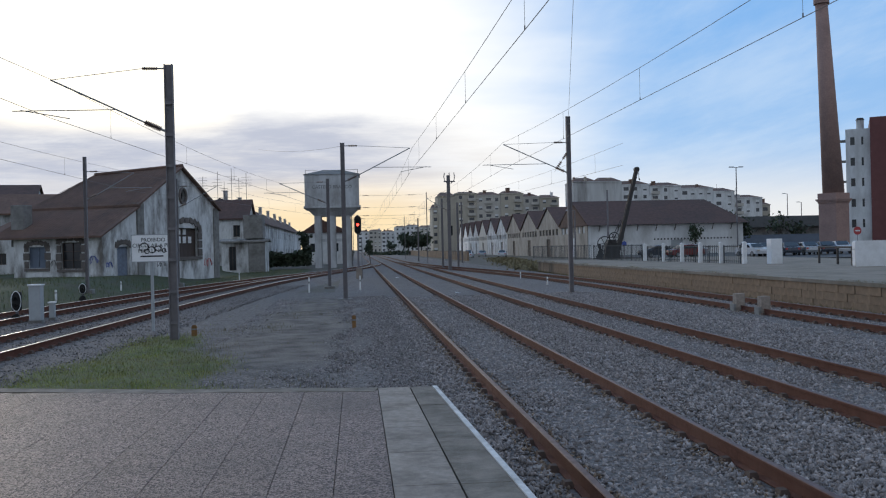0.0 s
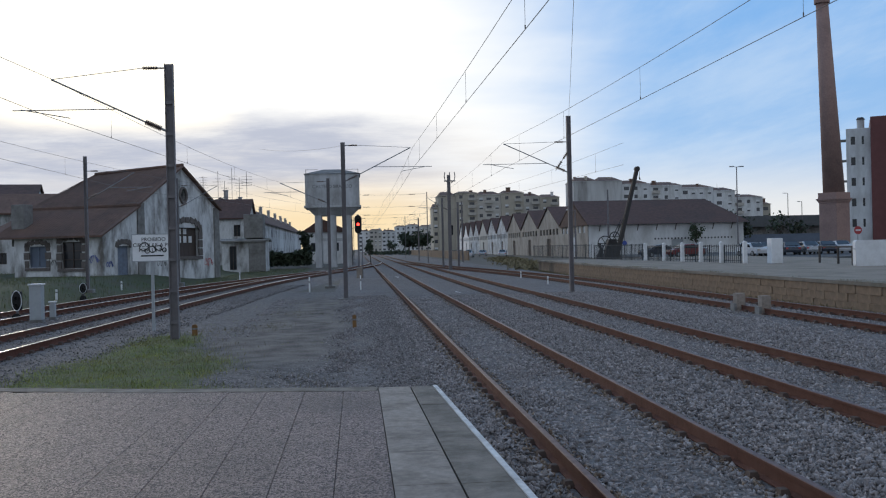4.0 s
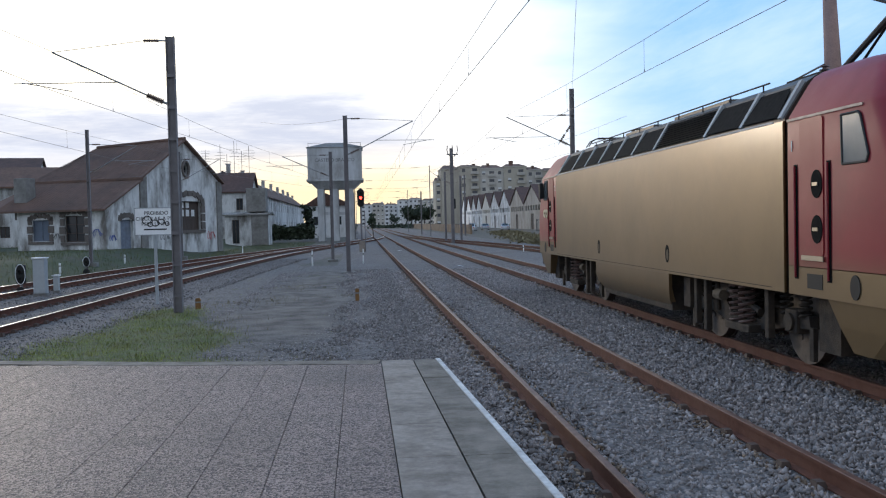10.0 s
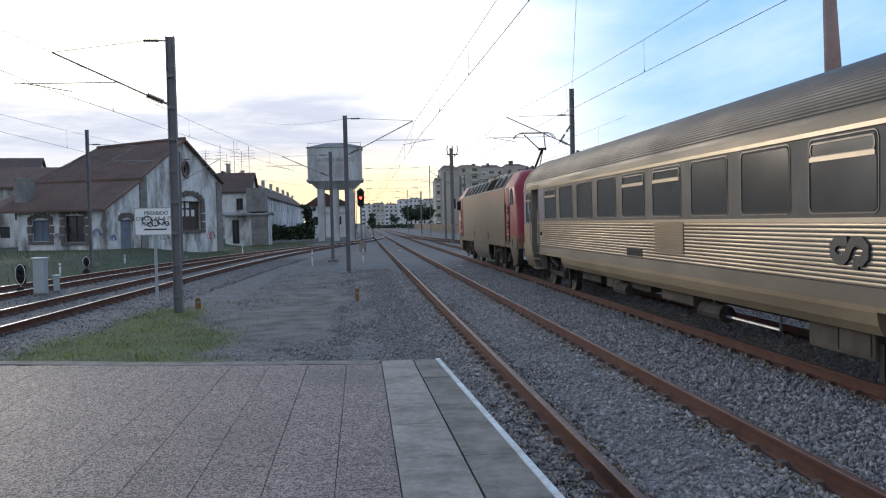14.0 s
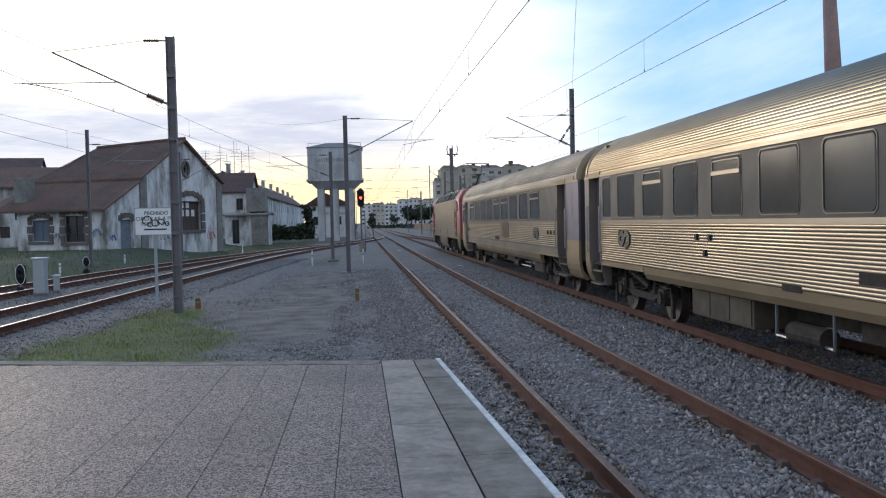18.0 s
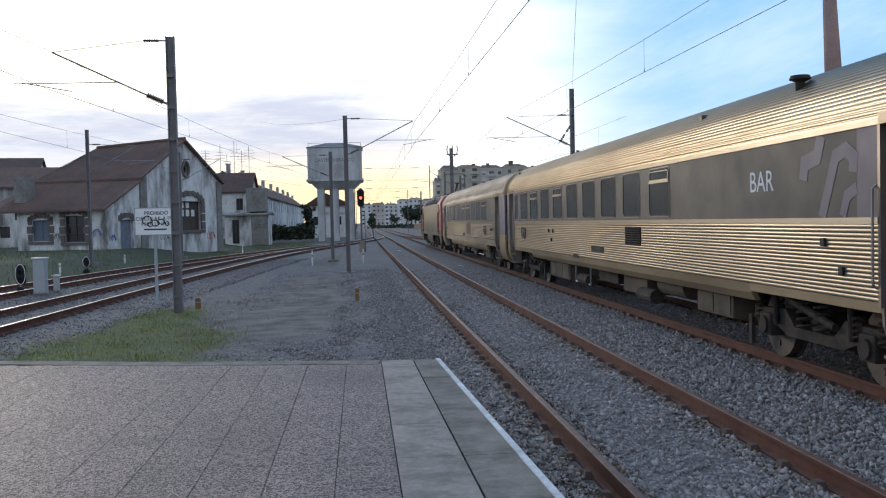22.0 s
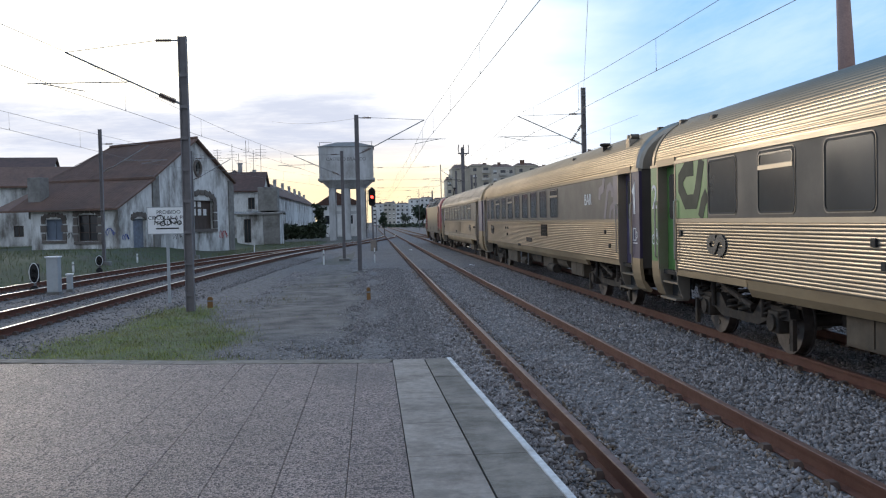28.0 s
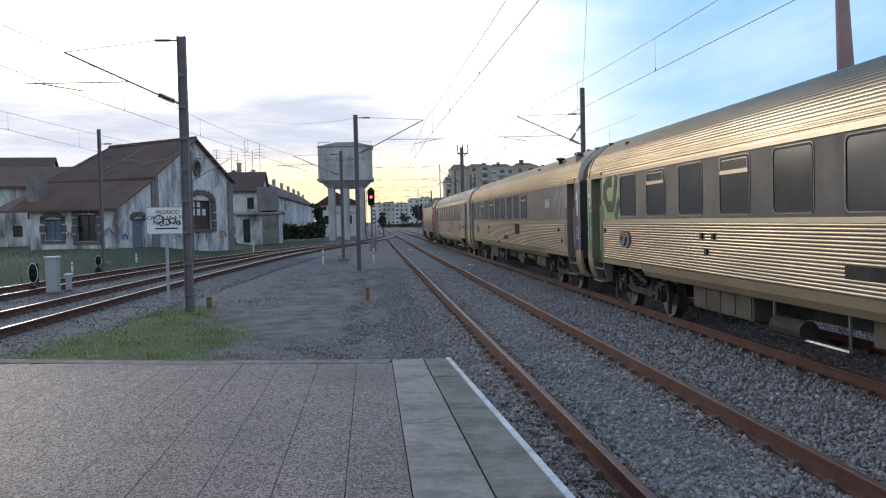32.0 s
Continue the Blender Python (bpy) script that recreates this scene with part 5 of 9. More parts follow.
def aerial(parent, x, y, z, h, seed):
    """A rooftop television aerial."""
    rnd = random.Random(seed)
    bm = B()
    tube(bm, (x, y, z - 0.5), (x, y, z + h), 0.03, n=5)
    for k in range(rnd.randint(2, 5)):
        zz = z + h * (0.55 + 0.1 * k)
        w = rnd.uniform(0.3, 0.75)
        tube(bm, (x, y - w, zz), (x, y + w, zz), 0.018, n=4)
    part("aerial", bm, "mast", parent, "thin rooftop aerial")


for k, (yy, hh2) in enumerate(((4.2, 3.2), (6.0, 3.8), (6.8, 2.6), (7.7, 4.2), (8.6, 3.0), (9.5, 3.6))):
    aerial(near_house, -3.6, yy, 8.0, hh2, k)
annex = house("lineside_annex", -14.7, 100.0, 0.35, -90, 4.7, 4, 3.0, 3.15, "plaster", "concrete", "low stained annex with dark doorways beside the grass", [(-0.3, 2.3, 2, 0.75)])
bm = B()
box(bm, -0.02, 0.25, 2.9, 4.7, -0.5, 2.9)
part("grey_panel", bm, "concrete", annex, "stained grey concrete panel")
bm = B()
box(bm, -2.2, 0.2, 2.4, 4.5, 3.15, 5.75, bevel=0.05)
part("water_tank", bm, "concrete", annex, "square grey concrete tank on the annex")
house("lineside_house", -48, 100, 0.4, -78, 13, 9, 8.0, 9.9, "plaster2", "roofdark", "whitewashed house behind the workshop", [(1.0, 2.3, 3, 0.9), (4.2, 5.4, 3, 0.9)])
house("lineside_shed", -33.5, 82, 0.4, -80, 9.5, 6, 5.6, 7.4, "plaster", "roof", "small tiled shed behind the workshop", [(1.0, 2.0, 2, 0.8)])


def water_tower():
    th = thing("water_tower", pose(-3.05, 122, 0.0), "white concrete railway water tower with a square tank", "water tower")
    bm = B()
    box(bm, -3.55, 3.55, -3.55, 3.55, 7.85, 12.0, bevel=0.08)
    part("tank", bm, "towerwhite", th)
    bm = B()
    v = [bm.verts.new(p) for p in ((-3.7, -3.7, 12.0), (3.7, -3.7, 12.0), (3.7, 3.7, 12.0), (-3.7, 3.7, 12.0), (-1.2, -1.2, 12.75), (1.2, -1.2, 12.75), (1.2, 1.2, 12.75), (-1.2, 1.2, 12.75))]
    for f in ((0, 1, 5, 4), (1, 2, 6, 5), (2, 3, 7, 6), (3, 0, 4, 7), (4, 5, 6, 7), (3, 2, 1, 0)):
        bm.faces.new([v[k] for k in f])
    part("cap", bm, "concrete", th, "shallow grey cap")
    bm = B()
    box(bm, -3.72, 3.72, -3.72, 3.72, 7.55, 7.85, bevel=0.05)
    part("rim", bm, "towerwhite", th, "projecting rim under the tank")
    bm = B()
    v = [bm.verts.new((sx * a, sy * a, z)) for a, z in ((3.4, 7.55), (2.45, 6.6)) for sx, sy in ((-1, -1), (1, -1), (1, 1), (-1, 1))]
    for k in range(4):
        bm.faces.new((v[k], v[(k + 1) % 4], v[4 + (k + 1) % 4], v[4 + k]))
    bm.faces.new(v[:4])
    bm.faces.new(v[4:])
    bmesh.ops.recalc_face_normals(bm, faces=bm.faces[:])
    part("corbel", bm, "towerwhite", th)
    for x in (-2.0, -0.1, 1.9):
        for y in (-2.0, 1.9):
            bm = B()
            prism(bm, [(x - 0.42, y - 0.42), (x + 0.42, y - 0.42), (x + 0.42, y + 0.42), (x - 0.42, y + 0.42)], "z", -0.5, 6.6)
            part("leg", bm, "towerwhite", th)
    for z in (3.2,):
        for y in (-2.0, 1.9):
            bm = B()
            box(bm, -1.6, 1.5, y - 0.15, y + 0.15, z, z + 0.35)
            part("beam", bm, "towerwhite", th)
    bm = B()
    for sx in (-1, 1):
        for sy in (-1, 1):
            tube(bm, (sx * 3.4, sy * 3.4, 12.0), (sx * 3.4, sy * 3.4, 12.6), 0.03)
    tube(bm, (-3.4, -3.4, 12.55), (-1.8, -3.4, 12.55), 0.025)
    tube(bm, (1.8, -3.4, 12.55), (3.4, -3.4, 12.55), 0.025)
    part("railing", bm, "mast", th)
    return th


TOWER = water_tower()


def saw_factory():
    th = thing("gabled_factory", pose(36.6, 140, -0.25), "row of old gabled factory bays with cream and white fronts", "factory")
    edges = [0, 19.5, 39, 58, 76.5, 93.5, 110, 127, 140, 153, 166, 180]
    for k, (a, b) in enumerate(zip(edges, edges[1:])):
        wall = "cream" if k < 4 else ("plaster" if k % 3 else "apartpale") if k < 9 else "white"
        e, r = 5.6, 9.35 + (0.1 * k)
        n = 5
        holes = [(a + (b - a) * (0.42), a + (b - a) * 0.58, 0.0, 3.4)]
        holes += [(a + (b - a) * (0.08 + 0.15 * j), a + (b - a) * (0.17 + 0.15 * j), 4.1, 5.2) for j in range(6)]
        bm = B()
        holed(bm, "x", 0.0, 0.4, a, b, -0.5, e, holes)
        bay = part("bay_wall", bm, wall, th)
        bm = B()
        prism(bm, [(a, e), (b, e), ((a + b) / 2, r)], "x", 0.0, 0.4)
        part("bay_gable", bm, wall, th)
        bm = B()
        deep = 26 if k else 0.05   # the first bay runs on as the long shed
        for u in (a, b):
            slope_roof(bm, [(-0.25, u, e + .1), (-0.25, (a + b) / 2, r + .12), (deep, (a + b) / 2, r + .12), (deep, u, e + .1)], 0.15)
        part("bay_roof", bm, "roofdark", th)
        for h in holes[1:]:
            bm = B()
            box(bm, 0.2, 0.26, h[0], h[1], h[2], h[3])
            part("window", bm, "glassdark", th)
        bm = B()
        h = holes[0]
        box(bm, 0.2, 0.28, h[0], h[1], h[2] - 0.4, h[3])
        part("door", bm, "wood", th, "dark timber door")


saw_factory()


def white_shed():
    th = thing("white_shed", pose(36.75, 139.6, -0.25), "long white goods shed under a dark tiled hipped roof", "shed")
    L, D, H, R = 25.4, 19.0, 5.35, 9.55
    bm = B()
    holed(bm, "y", 0.0, 0.35, 0, L, -0.5, H, [(13.4, 15.4, -0.3, 2.7)])
    part("front_wall", bm, "plaster2", th)
    bm = B()
    box(bm, 13.4, 15.4, 0.2, 0.28, -0.4, 2.7)
    part("door", bm, "cabinet", th)
    for x in (0.0, L - 0.35):
        bm = B()
        box(bm, x, x + 0.35, 0.35, D, -0.5, H)
        part("end_wall", bm, "plaster2", th)
    bm = B()
    box(bm, 0, L, D, D + 0.35, -0.5, H)
    part("rear_wall", bm, "plaster2", th)
    bm = B()
    v = [bm.verts.new(p) for p in ((-0.4, -0.8, H - .1), (L + .8, -0.8, H - .1), (L + .8, D + 0.4, H - .1), (-0.4, D + 0.4, H - .1), (-0.4, D / 2, R), (L - 2.6, D / 2, R))]
    for f in ((0, 1, 5, 4), (1, 2, 5), (2, 3, 4, 5), (3, 0, 4), (0, 3, 2, 1)):
        bm.faces.new([v[k] for k in f])
    bmesh.ops.recalc_face_normals(bm, faces=bm.faces[:])
    part("roof", bm, "roofdark", th)
    for k in range(8):
        bm = B()
        x = 1.6 + k * 3.1
        tube(bm, (x, -0.1, H - 1.1), (x, -0.75, H - 0.15), 0.07, n=5)
        part("eave_bracket", bm, "wood", th)
    for k in range(24):
        bm = B()
        box(bm, 10.6 + k * 0.55, 10.82 + k * 0.55, -0.03, 0.0, 2.72, 2.98)
        part("vent", bm, "glassdark", th)


white_shed()


def flats(name, x, y, sections, label, seed):
    """A row of flats facing the tracks, in sections: width ends, height, setback, wall and kind of front."""
    th = thing(name, pose(x, y, -0.3), label, "apartment block", "blocks of flats")
    rnd = random.Random(seed)

    def shared(nm, dims, material):
        bm = B()
        for d in dims:
            box(bm, *d)
        me = bpy.data.meshes.new(nm)
        bm.to_mesh(me)
        bm.free()
        me.materials.append(M[material])
        return me
    pane = shared("window", [(-0.65, 0.65, 0.1, 0.15, 0, 1.35)], "hazeglass")
    pane2 = shared("window", [(-1.0, 1.0, 0.1, 0.15, 0, 1.35)], "hazeglass")
    blind = shared("roller_blind", [(-0.65, 0.65, 0.06, 0.1, 0.55, 1.35)], "plaster2")
    balc = shared("balcony", [(-1.5, 1.5, -0.9, 0.0, -0.25, -0.1), (-1.5, 1.5, -0.9, -0.8, -0.1, 0.85), (-1.5, -1.4, -0.8, 0.0, -0.1, 0.85), (1.4, 1.5, -0.8, 0.0, -0.1, 0.85)], "apartpale")

    def put(nm, me, u, t, v, parent):
        ob = new(nm, me)
        ob.parent = parent
        ob.matrix_basis = pose(u, t, v)
        return ob
    for a, b, H, back, wall, kind in sections:
        D = 13.0
        floors = max(3, int(H / 2.9))
        fh = H / floors
        n = max(1, int((b - a) / 3.1))
        cols = [(a + (b - a) * (i + 0.5) / n, (i * 5 + seed) % 4) for i in range(n)]
        holes = []
        if kind != "blank":
            for j in range(floors):
                for u, q in cols:
                    w = 1.0 if q == 2 else 0.65
                    holes.append((u - w, u + w, j * fh + 0.95, j * fh + 2.3))
        bm = B()
        holed(bm, "y", back, 0.3, a, b, 0, H, holes)
        front = part("facade", bm, wall, th)
        bm = B()
        box(bm, a, b, back + 0.3, back + D, -2, H - 0.02)
        part("body", bm, wall, th)
        for j in range(floors if kind != "blank" else 0):
            for u, q in cols:
                put("window", pane2 if q == 2 else pane, u, back, j * fh + 0.95, front)
                if rnd.random() < 0.45 and q != 2:
                    put("roller_blind", blind, u, back, j * fh + 0.95, front)
                if q == 2 and j > 0 and kind == "bal":
                    put("balcony", balc, u, back, j * fh + 0.35, front)
        bm = B()
        box(bm, a - 0.2, b + 0.2, back - 0.25, back + D, H, H + 0.3)
        part("parapet", bm, wall, th)
        bm = B()
        m = 2 if b - a > 14 else 1
        for k in range(m):
            u0, u1 = a + (b - a) * k / m, a + (b - a) * (k + 1) / m
            hh = rnd.uniform(1.2, 2.2)
            c = (u1 - u0) * 0.22
            v = [bm.verts.new(p) for p in ((u0, back, H + .3), (u1, back, H + .3), (u1, back + D, H + .3), (u0, back + D, H + .3), (u0 + c, back + D / 2, H + hh), (u1 - c, back + D / 2, H + hh))]
            for f in ((0, 1, 5, 4), (1, 2, 5), (2, 3, 4, 5), (3, 0, 4)):
                bm.faces.new([v[q] for q in f])
        bmesh.ops.recalc_face_normals(bm, faces=bm.faces[:])
        part("roof", bm, "roof", th, "low tiled roof")
        for k in range(max(1, int((b - a) / 5))):
            bm = B()
            u = rnd.uniform(a + 0.8, b - 0.8)
            w = rnd.uniform(0.25, 0.9)
            yy = back + rnd.uniform(1.0, 6.0)
            h2 = H + rnd.uniform(1.0, 2.6)
            box(bm, u - w, u + w, yy, yy + 1.2, H, h2)
            box(bm, u - w - 0.12, u + w + 0.12, yy - 0.1, yy + 1.3, h2, h2 + 0.15)
            part("chimney_stack", bm, rnd.choice(("plaster2", "apart", "roof")), th)
            if rnd.random() < 0.5:
                bm = B()
                tube(bm, (u, yy + 2, H), (u, yy + 2, H + rnd.uniform(3, 5)), 0.05, n=4)
                part("aerial", bm, "mast", th)
    return th


flats("apartment_block", 0, 350, [(30.0, 32.2, 17.8, 1.5, "apart", "win"), (32.2, 38.9, 22.4, 0.6, "apart", "blank"), (38.9, 47.5, 23.2, 0.0, "apart", "bal"), (47.5, 57.0, 22.4, 0.8, "apartpale", "bal"), (57.0, 66.0, 22.9, 0.0, "apart", "bal"), (66.0, 72.5, 21.5, 0.7, "apartpale", "bal"), (72.5, 80.3, 21.0, 0.0, "apart", "bal")], "long beige block of flats with a broken tiled roofline", 1)
flats("apartment_block", 0, 330, [(81.3, 99.9, 25.6, 0.0, "apartstain", "blank"), (99.9, 110.8, 24.3, 0.5, "plaster2", "win"), (110.8, 123.0, 23.6, 0.0, "plaster2", "bal"), (123.0, 135.6, 22.6, 0.6, "plaster2", "win"), (135.6, 143.9, 21.2, 0.0, "plaster2", "win"), (143.9, 155.0, 18.6, 0.5, "plaster2", "bal"), (155.0, 158.8, 15.9, 2.0, "apart", "win")], "stepped white block of flats beyond the shed", 2)
flats("apartment_block", 0, 700, [(0.8, 10.0, 15.8, 0.0, "plaster2", "win"), (10.0, 19.5, 16.6, 1.0, "apartpale", "win"), (19.5, 30.0, 15.6, 0.0, "plaster2", "win")], "far pale block of flats at the end of the line", 6)
flats("apartment_block", 0, 690, [(29.5, 38.0, 18.6, 0.0, "plaster2", "win"), (38.0, 48.0, 19.6, 1.0, "plaster2", "bal"), (48.0, 59.0, 18.4, 0.0, "apartpale", "win")], "far white block of flats behind dark trees", 8)


def brick_chimney():
    th = thing("factory_chimney", pose(66.7, 120, -0.3), "tall tapering brick factory chimney on a square pedestal", "chimney")
    bm = B()
    tube(bm, (0, 0, 8.7), (-1.15, 0, 35.2), 1.44, 0.82, n=32)
    part("shaft", bm, "brick", th, smooth=True)
    bm = B()
    tube(bm, (-1.15, 0, 35.2), (-1.2, 0, 36.4), 1.05, 1.0, n=24)
    tube(bm, (-1.2, 0, 36.4), (-1.2, 0, 36.8), 1.12, 1.12, n=24)
    part("crown", bm, "brick", th, "flared brick crown")
    bm = B()
    m = Matrix.Rotation(radians(24), 4, "Z")
    box(bm, -1.4, 1.4, -1.4, 1.4, -0.6, 7.3, m=m)
    part("pedestal", bm, "brick", th)
    bm = B()
    for k, (w, z0, z1) in enumerate(((1.48, 7.3, 7.5), (1.58, 7.5, 7.7), (1.68, 7.7, 7.9), (1.48, 7.9, 8.7))):
        box(bm, -w, w, -w, w, z0, z1, m=m)
    part("cornice", bm, "brick", th, "stepped brick cornice")


brick_chimney()


def corner_block():
    th = thing("corner_building", pose(85.8, 150, -0.3, 0, 0, -30), "white flats with a dark red brick-clad wing", "apartment block", "blocks of flats")
    bm = B()
    holes = [(0.75 + c * 1.75, (1.45 if c == 0 else 2.85), 4.2 + f * 3.6, 5.6 + f * 3.6) for f in range(5) for c in range(2)]
    holed(bm, "y", 0.0, 0.3, 0, 3.9, -1, 21.4, holes)
    part("white_wall", bm, "plaster2", th)
    for h in holes:
        bm = B()
        box(bm, h[0], h[1], 0.15, 0.2, h[2], h[3])
        part("window", bm, "glassdark", th)
    bm = B()
    box(bm, 3.9, 22, -0.8, 16, -1, 23.2)
    part("red_wing", bm, "redclad", th, "dark red clad wing")
    bm = B()
    box(bm, 0, 3.9, 0.3, 14, -1, 21.4)
    part("body", bm, "plaster2", th)
    for f in range(5):
        bm = B()
        box(bm, -0.9, 0.0, 1, 3, 5.0 + f * 3.6, 5.3 + f * 3.6)
        part("ledge", bm, "concrete", th)
    bm = B()
    tube(bm, (2.4, 3, 21.4), (2.4, 3, 23.2), 0.62, n=12)
    fl = part("flue", bm, "plaster2", th)
    bm = B()
    tube(bm, (2.4, 3, 23.2), (2.4, 3, 23.6), 0.75, 0.5, n=12)
    part("cowl", bm, "iron", fl, "dark flue cowl")


corner_block()
bm = B()
th = thing("long_warehouse", pose(78, 190, -0.3), "long low grey flat-roofed hall beyond the car park", "hall")
box(bm, 0, 50, 0, 18, 5.2, 7.6)
part("roof", bm, "slate", th, "deep dark grey flat roof")
bm = B()
box(bm, 0.5, 49.5, 1.5, 17.5, -0.5, 5.2)
part("wall", bm, "concrete", th)
th = thing("boundary_wall", pose(62, 152, -0.3), "slate-blue boundary wall behind the parked cars", "wall")
boxpart("wall_panel", (0, 24, 0, 0.3, -0.3, 3.3), "container", th)

# ---- the train ----
WHEEL_R = 0.46
WHEELSETS = []   # (part, place along its vehicle, radius)


def wheelset(parent, y, r=WHEEL_R):
    bm = B()
    for s in (-1, 1):
        tube(bm, (s * 0.80, 0, 0), (s * 0.94, 0, 0), r, n=28)
        tube(bm, (s * 0.775, 0, 0), (s * 0.80, 0, 0), r + 0.03, n=28)
        tube(bm, (s * 0.94, 0, 0), (s * 1.02, 0, 0), 0.16, n=12)
        for k in range(5):
            a = k * 2 * math.pi / 5
            tube(bm, (s * 0.935, math.cos(a) * 0.28, math.sin(a) * 0.28), (s * 0.952, math.cos(a) * 0.28, math.sin(a) * 0.28), 0.045, n=8)
    tube(bm, (-0.8, 0, 0), (0.8, 0, 0), 0.09, n=10)
    ob = part("wheelset", bm, "wheel", parent, "worn steel wheels on an axle")
    ob.matrix_basis = pose(0, y, r)
    WHEELSETS.append((ob, y, r))
    return ob


def spring(bm, x, y, z0, z1, r=0.09, turns=5):
    n = turns * 10
    pts = [(x + math.cos(k / 10 * 2 * math.pi) * r, y + math.sin(k / 10 * 2 * math.pi) * r, z0 + (z1 - z0) * k / n) for k in range(n + 1)]
    polytube(bm, pts, 0.02, 4)


def bogie(parent, yc, base=2.56, r=WHEEL_R, heavy=False):
    for s in (-1, 1):
        wheelset(parent, yc + s * base / 2, r)
    bm = B()
    for sx in (-1, 1):
        x = sx * 1.06
        prism(bm, [(yc - base / 2 - 0.45, 0.52), (yc - base / 2 - 0.4, 0.68), (yc - 0.75, 0.72), (yc - 0.5, 0.5), (yc + 0.5, 0.5), (yc + 0.75, 0.72), (yc + base / 2 + 0.4, 0.68), (yc + base / 2 + 0.45, 0.52),
                   (yc + base / 2 - 0.3, 0.46), (yc + 0.7, 0.36), (yc - 0.7, 0.36), (yc - base / 2 + 0.3, 0.46)], "x", x - 0.07, x + 0.07)
    box(bm, -1.05, 1.05, yc - 0.25, yc + 0.25, 0.45, 0.72)
    fr = part("bogie_frame", bm, "under", parent, "grimy steel bogie frame")
    for sx in (-1, 1):
        for s in (-1, 1):
            bm = B()
            y = yc + s * base / 2
            box(bm, min(sx * 0.98, sx * 1.18), max(sx * 0.98, sx * 1.18), y - 0.17, y + 0.17, r - 0.15, r + 0.17, bevel=0.03)
            tube(bm, (sx * 1.17, y, r), (sx * 1.22, y, r), 0.12, n=12)
            part("axle_box", bm, "under", parent)
            for d in (-0.26, 0.26):
                bm = B()
                spring(bm, sx * 1.10, y + d, r + 0.06, r + 0.36, 0.075, 4)
                part("coil_spring", bm, "under", parent)
        for d in (-0.22, 0.22):
            bm = B()
            spring(bm, sx * 1.10, yc + d, 0.5, 0.98, 0.12, 5)
            part("coil_spring", bm, "under", parent, "large secondary coil spring")
    for sx in (-1, 1):
        for p, q, r2 in (((yc - 0.6, 0.62), (yc + 0.5, 0.86), 0.05), ((yc + 0.95, 0.5), (yc + 0.95, 0.95), 0.04), ((yc - 0.95, 0.5), (yc - 0.95, 0.95), 0.04)):
            bm = B()
            tube(bm, (sx * 1.17, *p), (sx * 1.17, *q), r2)
            part("damper", bm, "under", parent)
        for s in (-1, 1):
            bm = B()
            y = yc + s * (base / 2 + 0.52)
            box(bm, sx * 1.13 - 0.03, sx * 1.13 + 0.03, y - 0.05, y + 0.05, 0.12, 0.55)
            part("guard_iron", bm, "under", parent)


def text_part(parent, txt, size, m, material, name="lettering", label=""):
    cu = bpy.data.curves.new(name, "FONT")
    cu.body, cu.size, cu.align_x, cu.align_y, cu.extrude = txt, size, "CENTER", "CENTER", 0.002
    o = new(name, cu)
    dg = bpy.context.evaluated_depsgraph_get()
    me = bpy.data.meshes.new_from_object(o.evaluated_get(dg))
    bpy.data.objects.remove(o)
    me.materials.clear()
    me.materials.append(M[material])
    ob = new(name, me)
    ob.parent = parent
    ob.matrix_basis = m
    return tagged(ob, label=label) if label else ob


def side_face(x, y, z, side=-1):
    """The pose of lettering on a side of a vehicle: reads from outside."""
    return pose(x, y, z, 90, 0, -90 if side < 0 else 90)


def ribbon(bm, line, w, x0, x1, close=False):
    """A flat band of constant width drawn along points of a side (y, z), x0 to x1 thick, with mitred corners."""
    P = [Vector(p) for p in line]
    n = len(P)
    rings = []
    for k in range(n):
        a = P[k - 1] if (k or close) else P[0]
        b = P[(k + 1) % n] if (k < n - 1 or close) else P[-1]
        d0, d1 = (P[k] - a), (b - P[k])
        d0 = d0.normalized() if d0.length > 1e-6 else d1.normalized()
        d1 = d1.normalized() if d1.length > 1e-6 else d0
        m = (Vector((-d0.y, d0.x)) + Vector((-d1.y, d1.x))).normalized()
        h = w / 2 / max(0.5, m.dot(Vector((-d0.y, d0.x))))
        rings.append([bm.verts.new((x, *(P[k] + m * q * h))) for x, q in ((x0, -1), (x0, 1), (x1, 1), (x1, -1))])
    for k in range(n if close else n - 1):
        a, b = rings[k], rings[(k + 1) % n]
        for m in range(4):
            bm.faces.new((a[m], a[(m + 1) % 4], b[(m + 1) % 4], b[m]))
    if not close:
        bm.faces.new(rings[0])
        bm.faces.new(rings[-1][::-1])
    bmesh.ops.recalc_face_normals(bm, faces=bm.faces[:])


def emblem(parent, x, y, z, s, material, side=-1):
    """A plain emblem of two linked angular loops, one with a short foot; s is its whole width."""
    g = -side
    bm = B()
    a = [(-0.03, 0.17), (-0.30, 0.17), (-0.42, 0.07), (-0.42, -0.08), (-0.30, -0.18), (-0.14, -0.18), (-0.05, -0.10), (0.06, 0.10), (0.16, 0.17), (0.32, 0.17), (0.43, 0.07), (0.43, -0.09), (0.32, -0.19), (0.20, -0.19), (0.17, -0.33)]
    ribbon(bm, [(y - g * u * s, z + v * s * 0.76 + 0.03) for u, v in a], s * 0.145, x - 0.012, x + 0.012)
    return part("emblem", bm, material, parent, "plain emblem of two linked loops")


def rounded(y0, y1, z0, z1, r=0.1, n=4):
    pts = []
    for cy, cz, a in ((y1 - r, z1 - r, 0), (y0 + r, z1 - r, 90), (y0 + r, z0 + r, 180), (y1 - r, z0 + r, 270)):
        for k in range(n + 1):
            t = radians(a + 90 * k / n)
            pts.append((cy + r * math.cos(t), cz + r * math.sin(t)))
    return pts


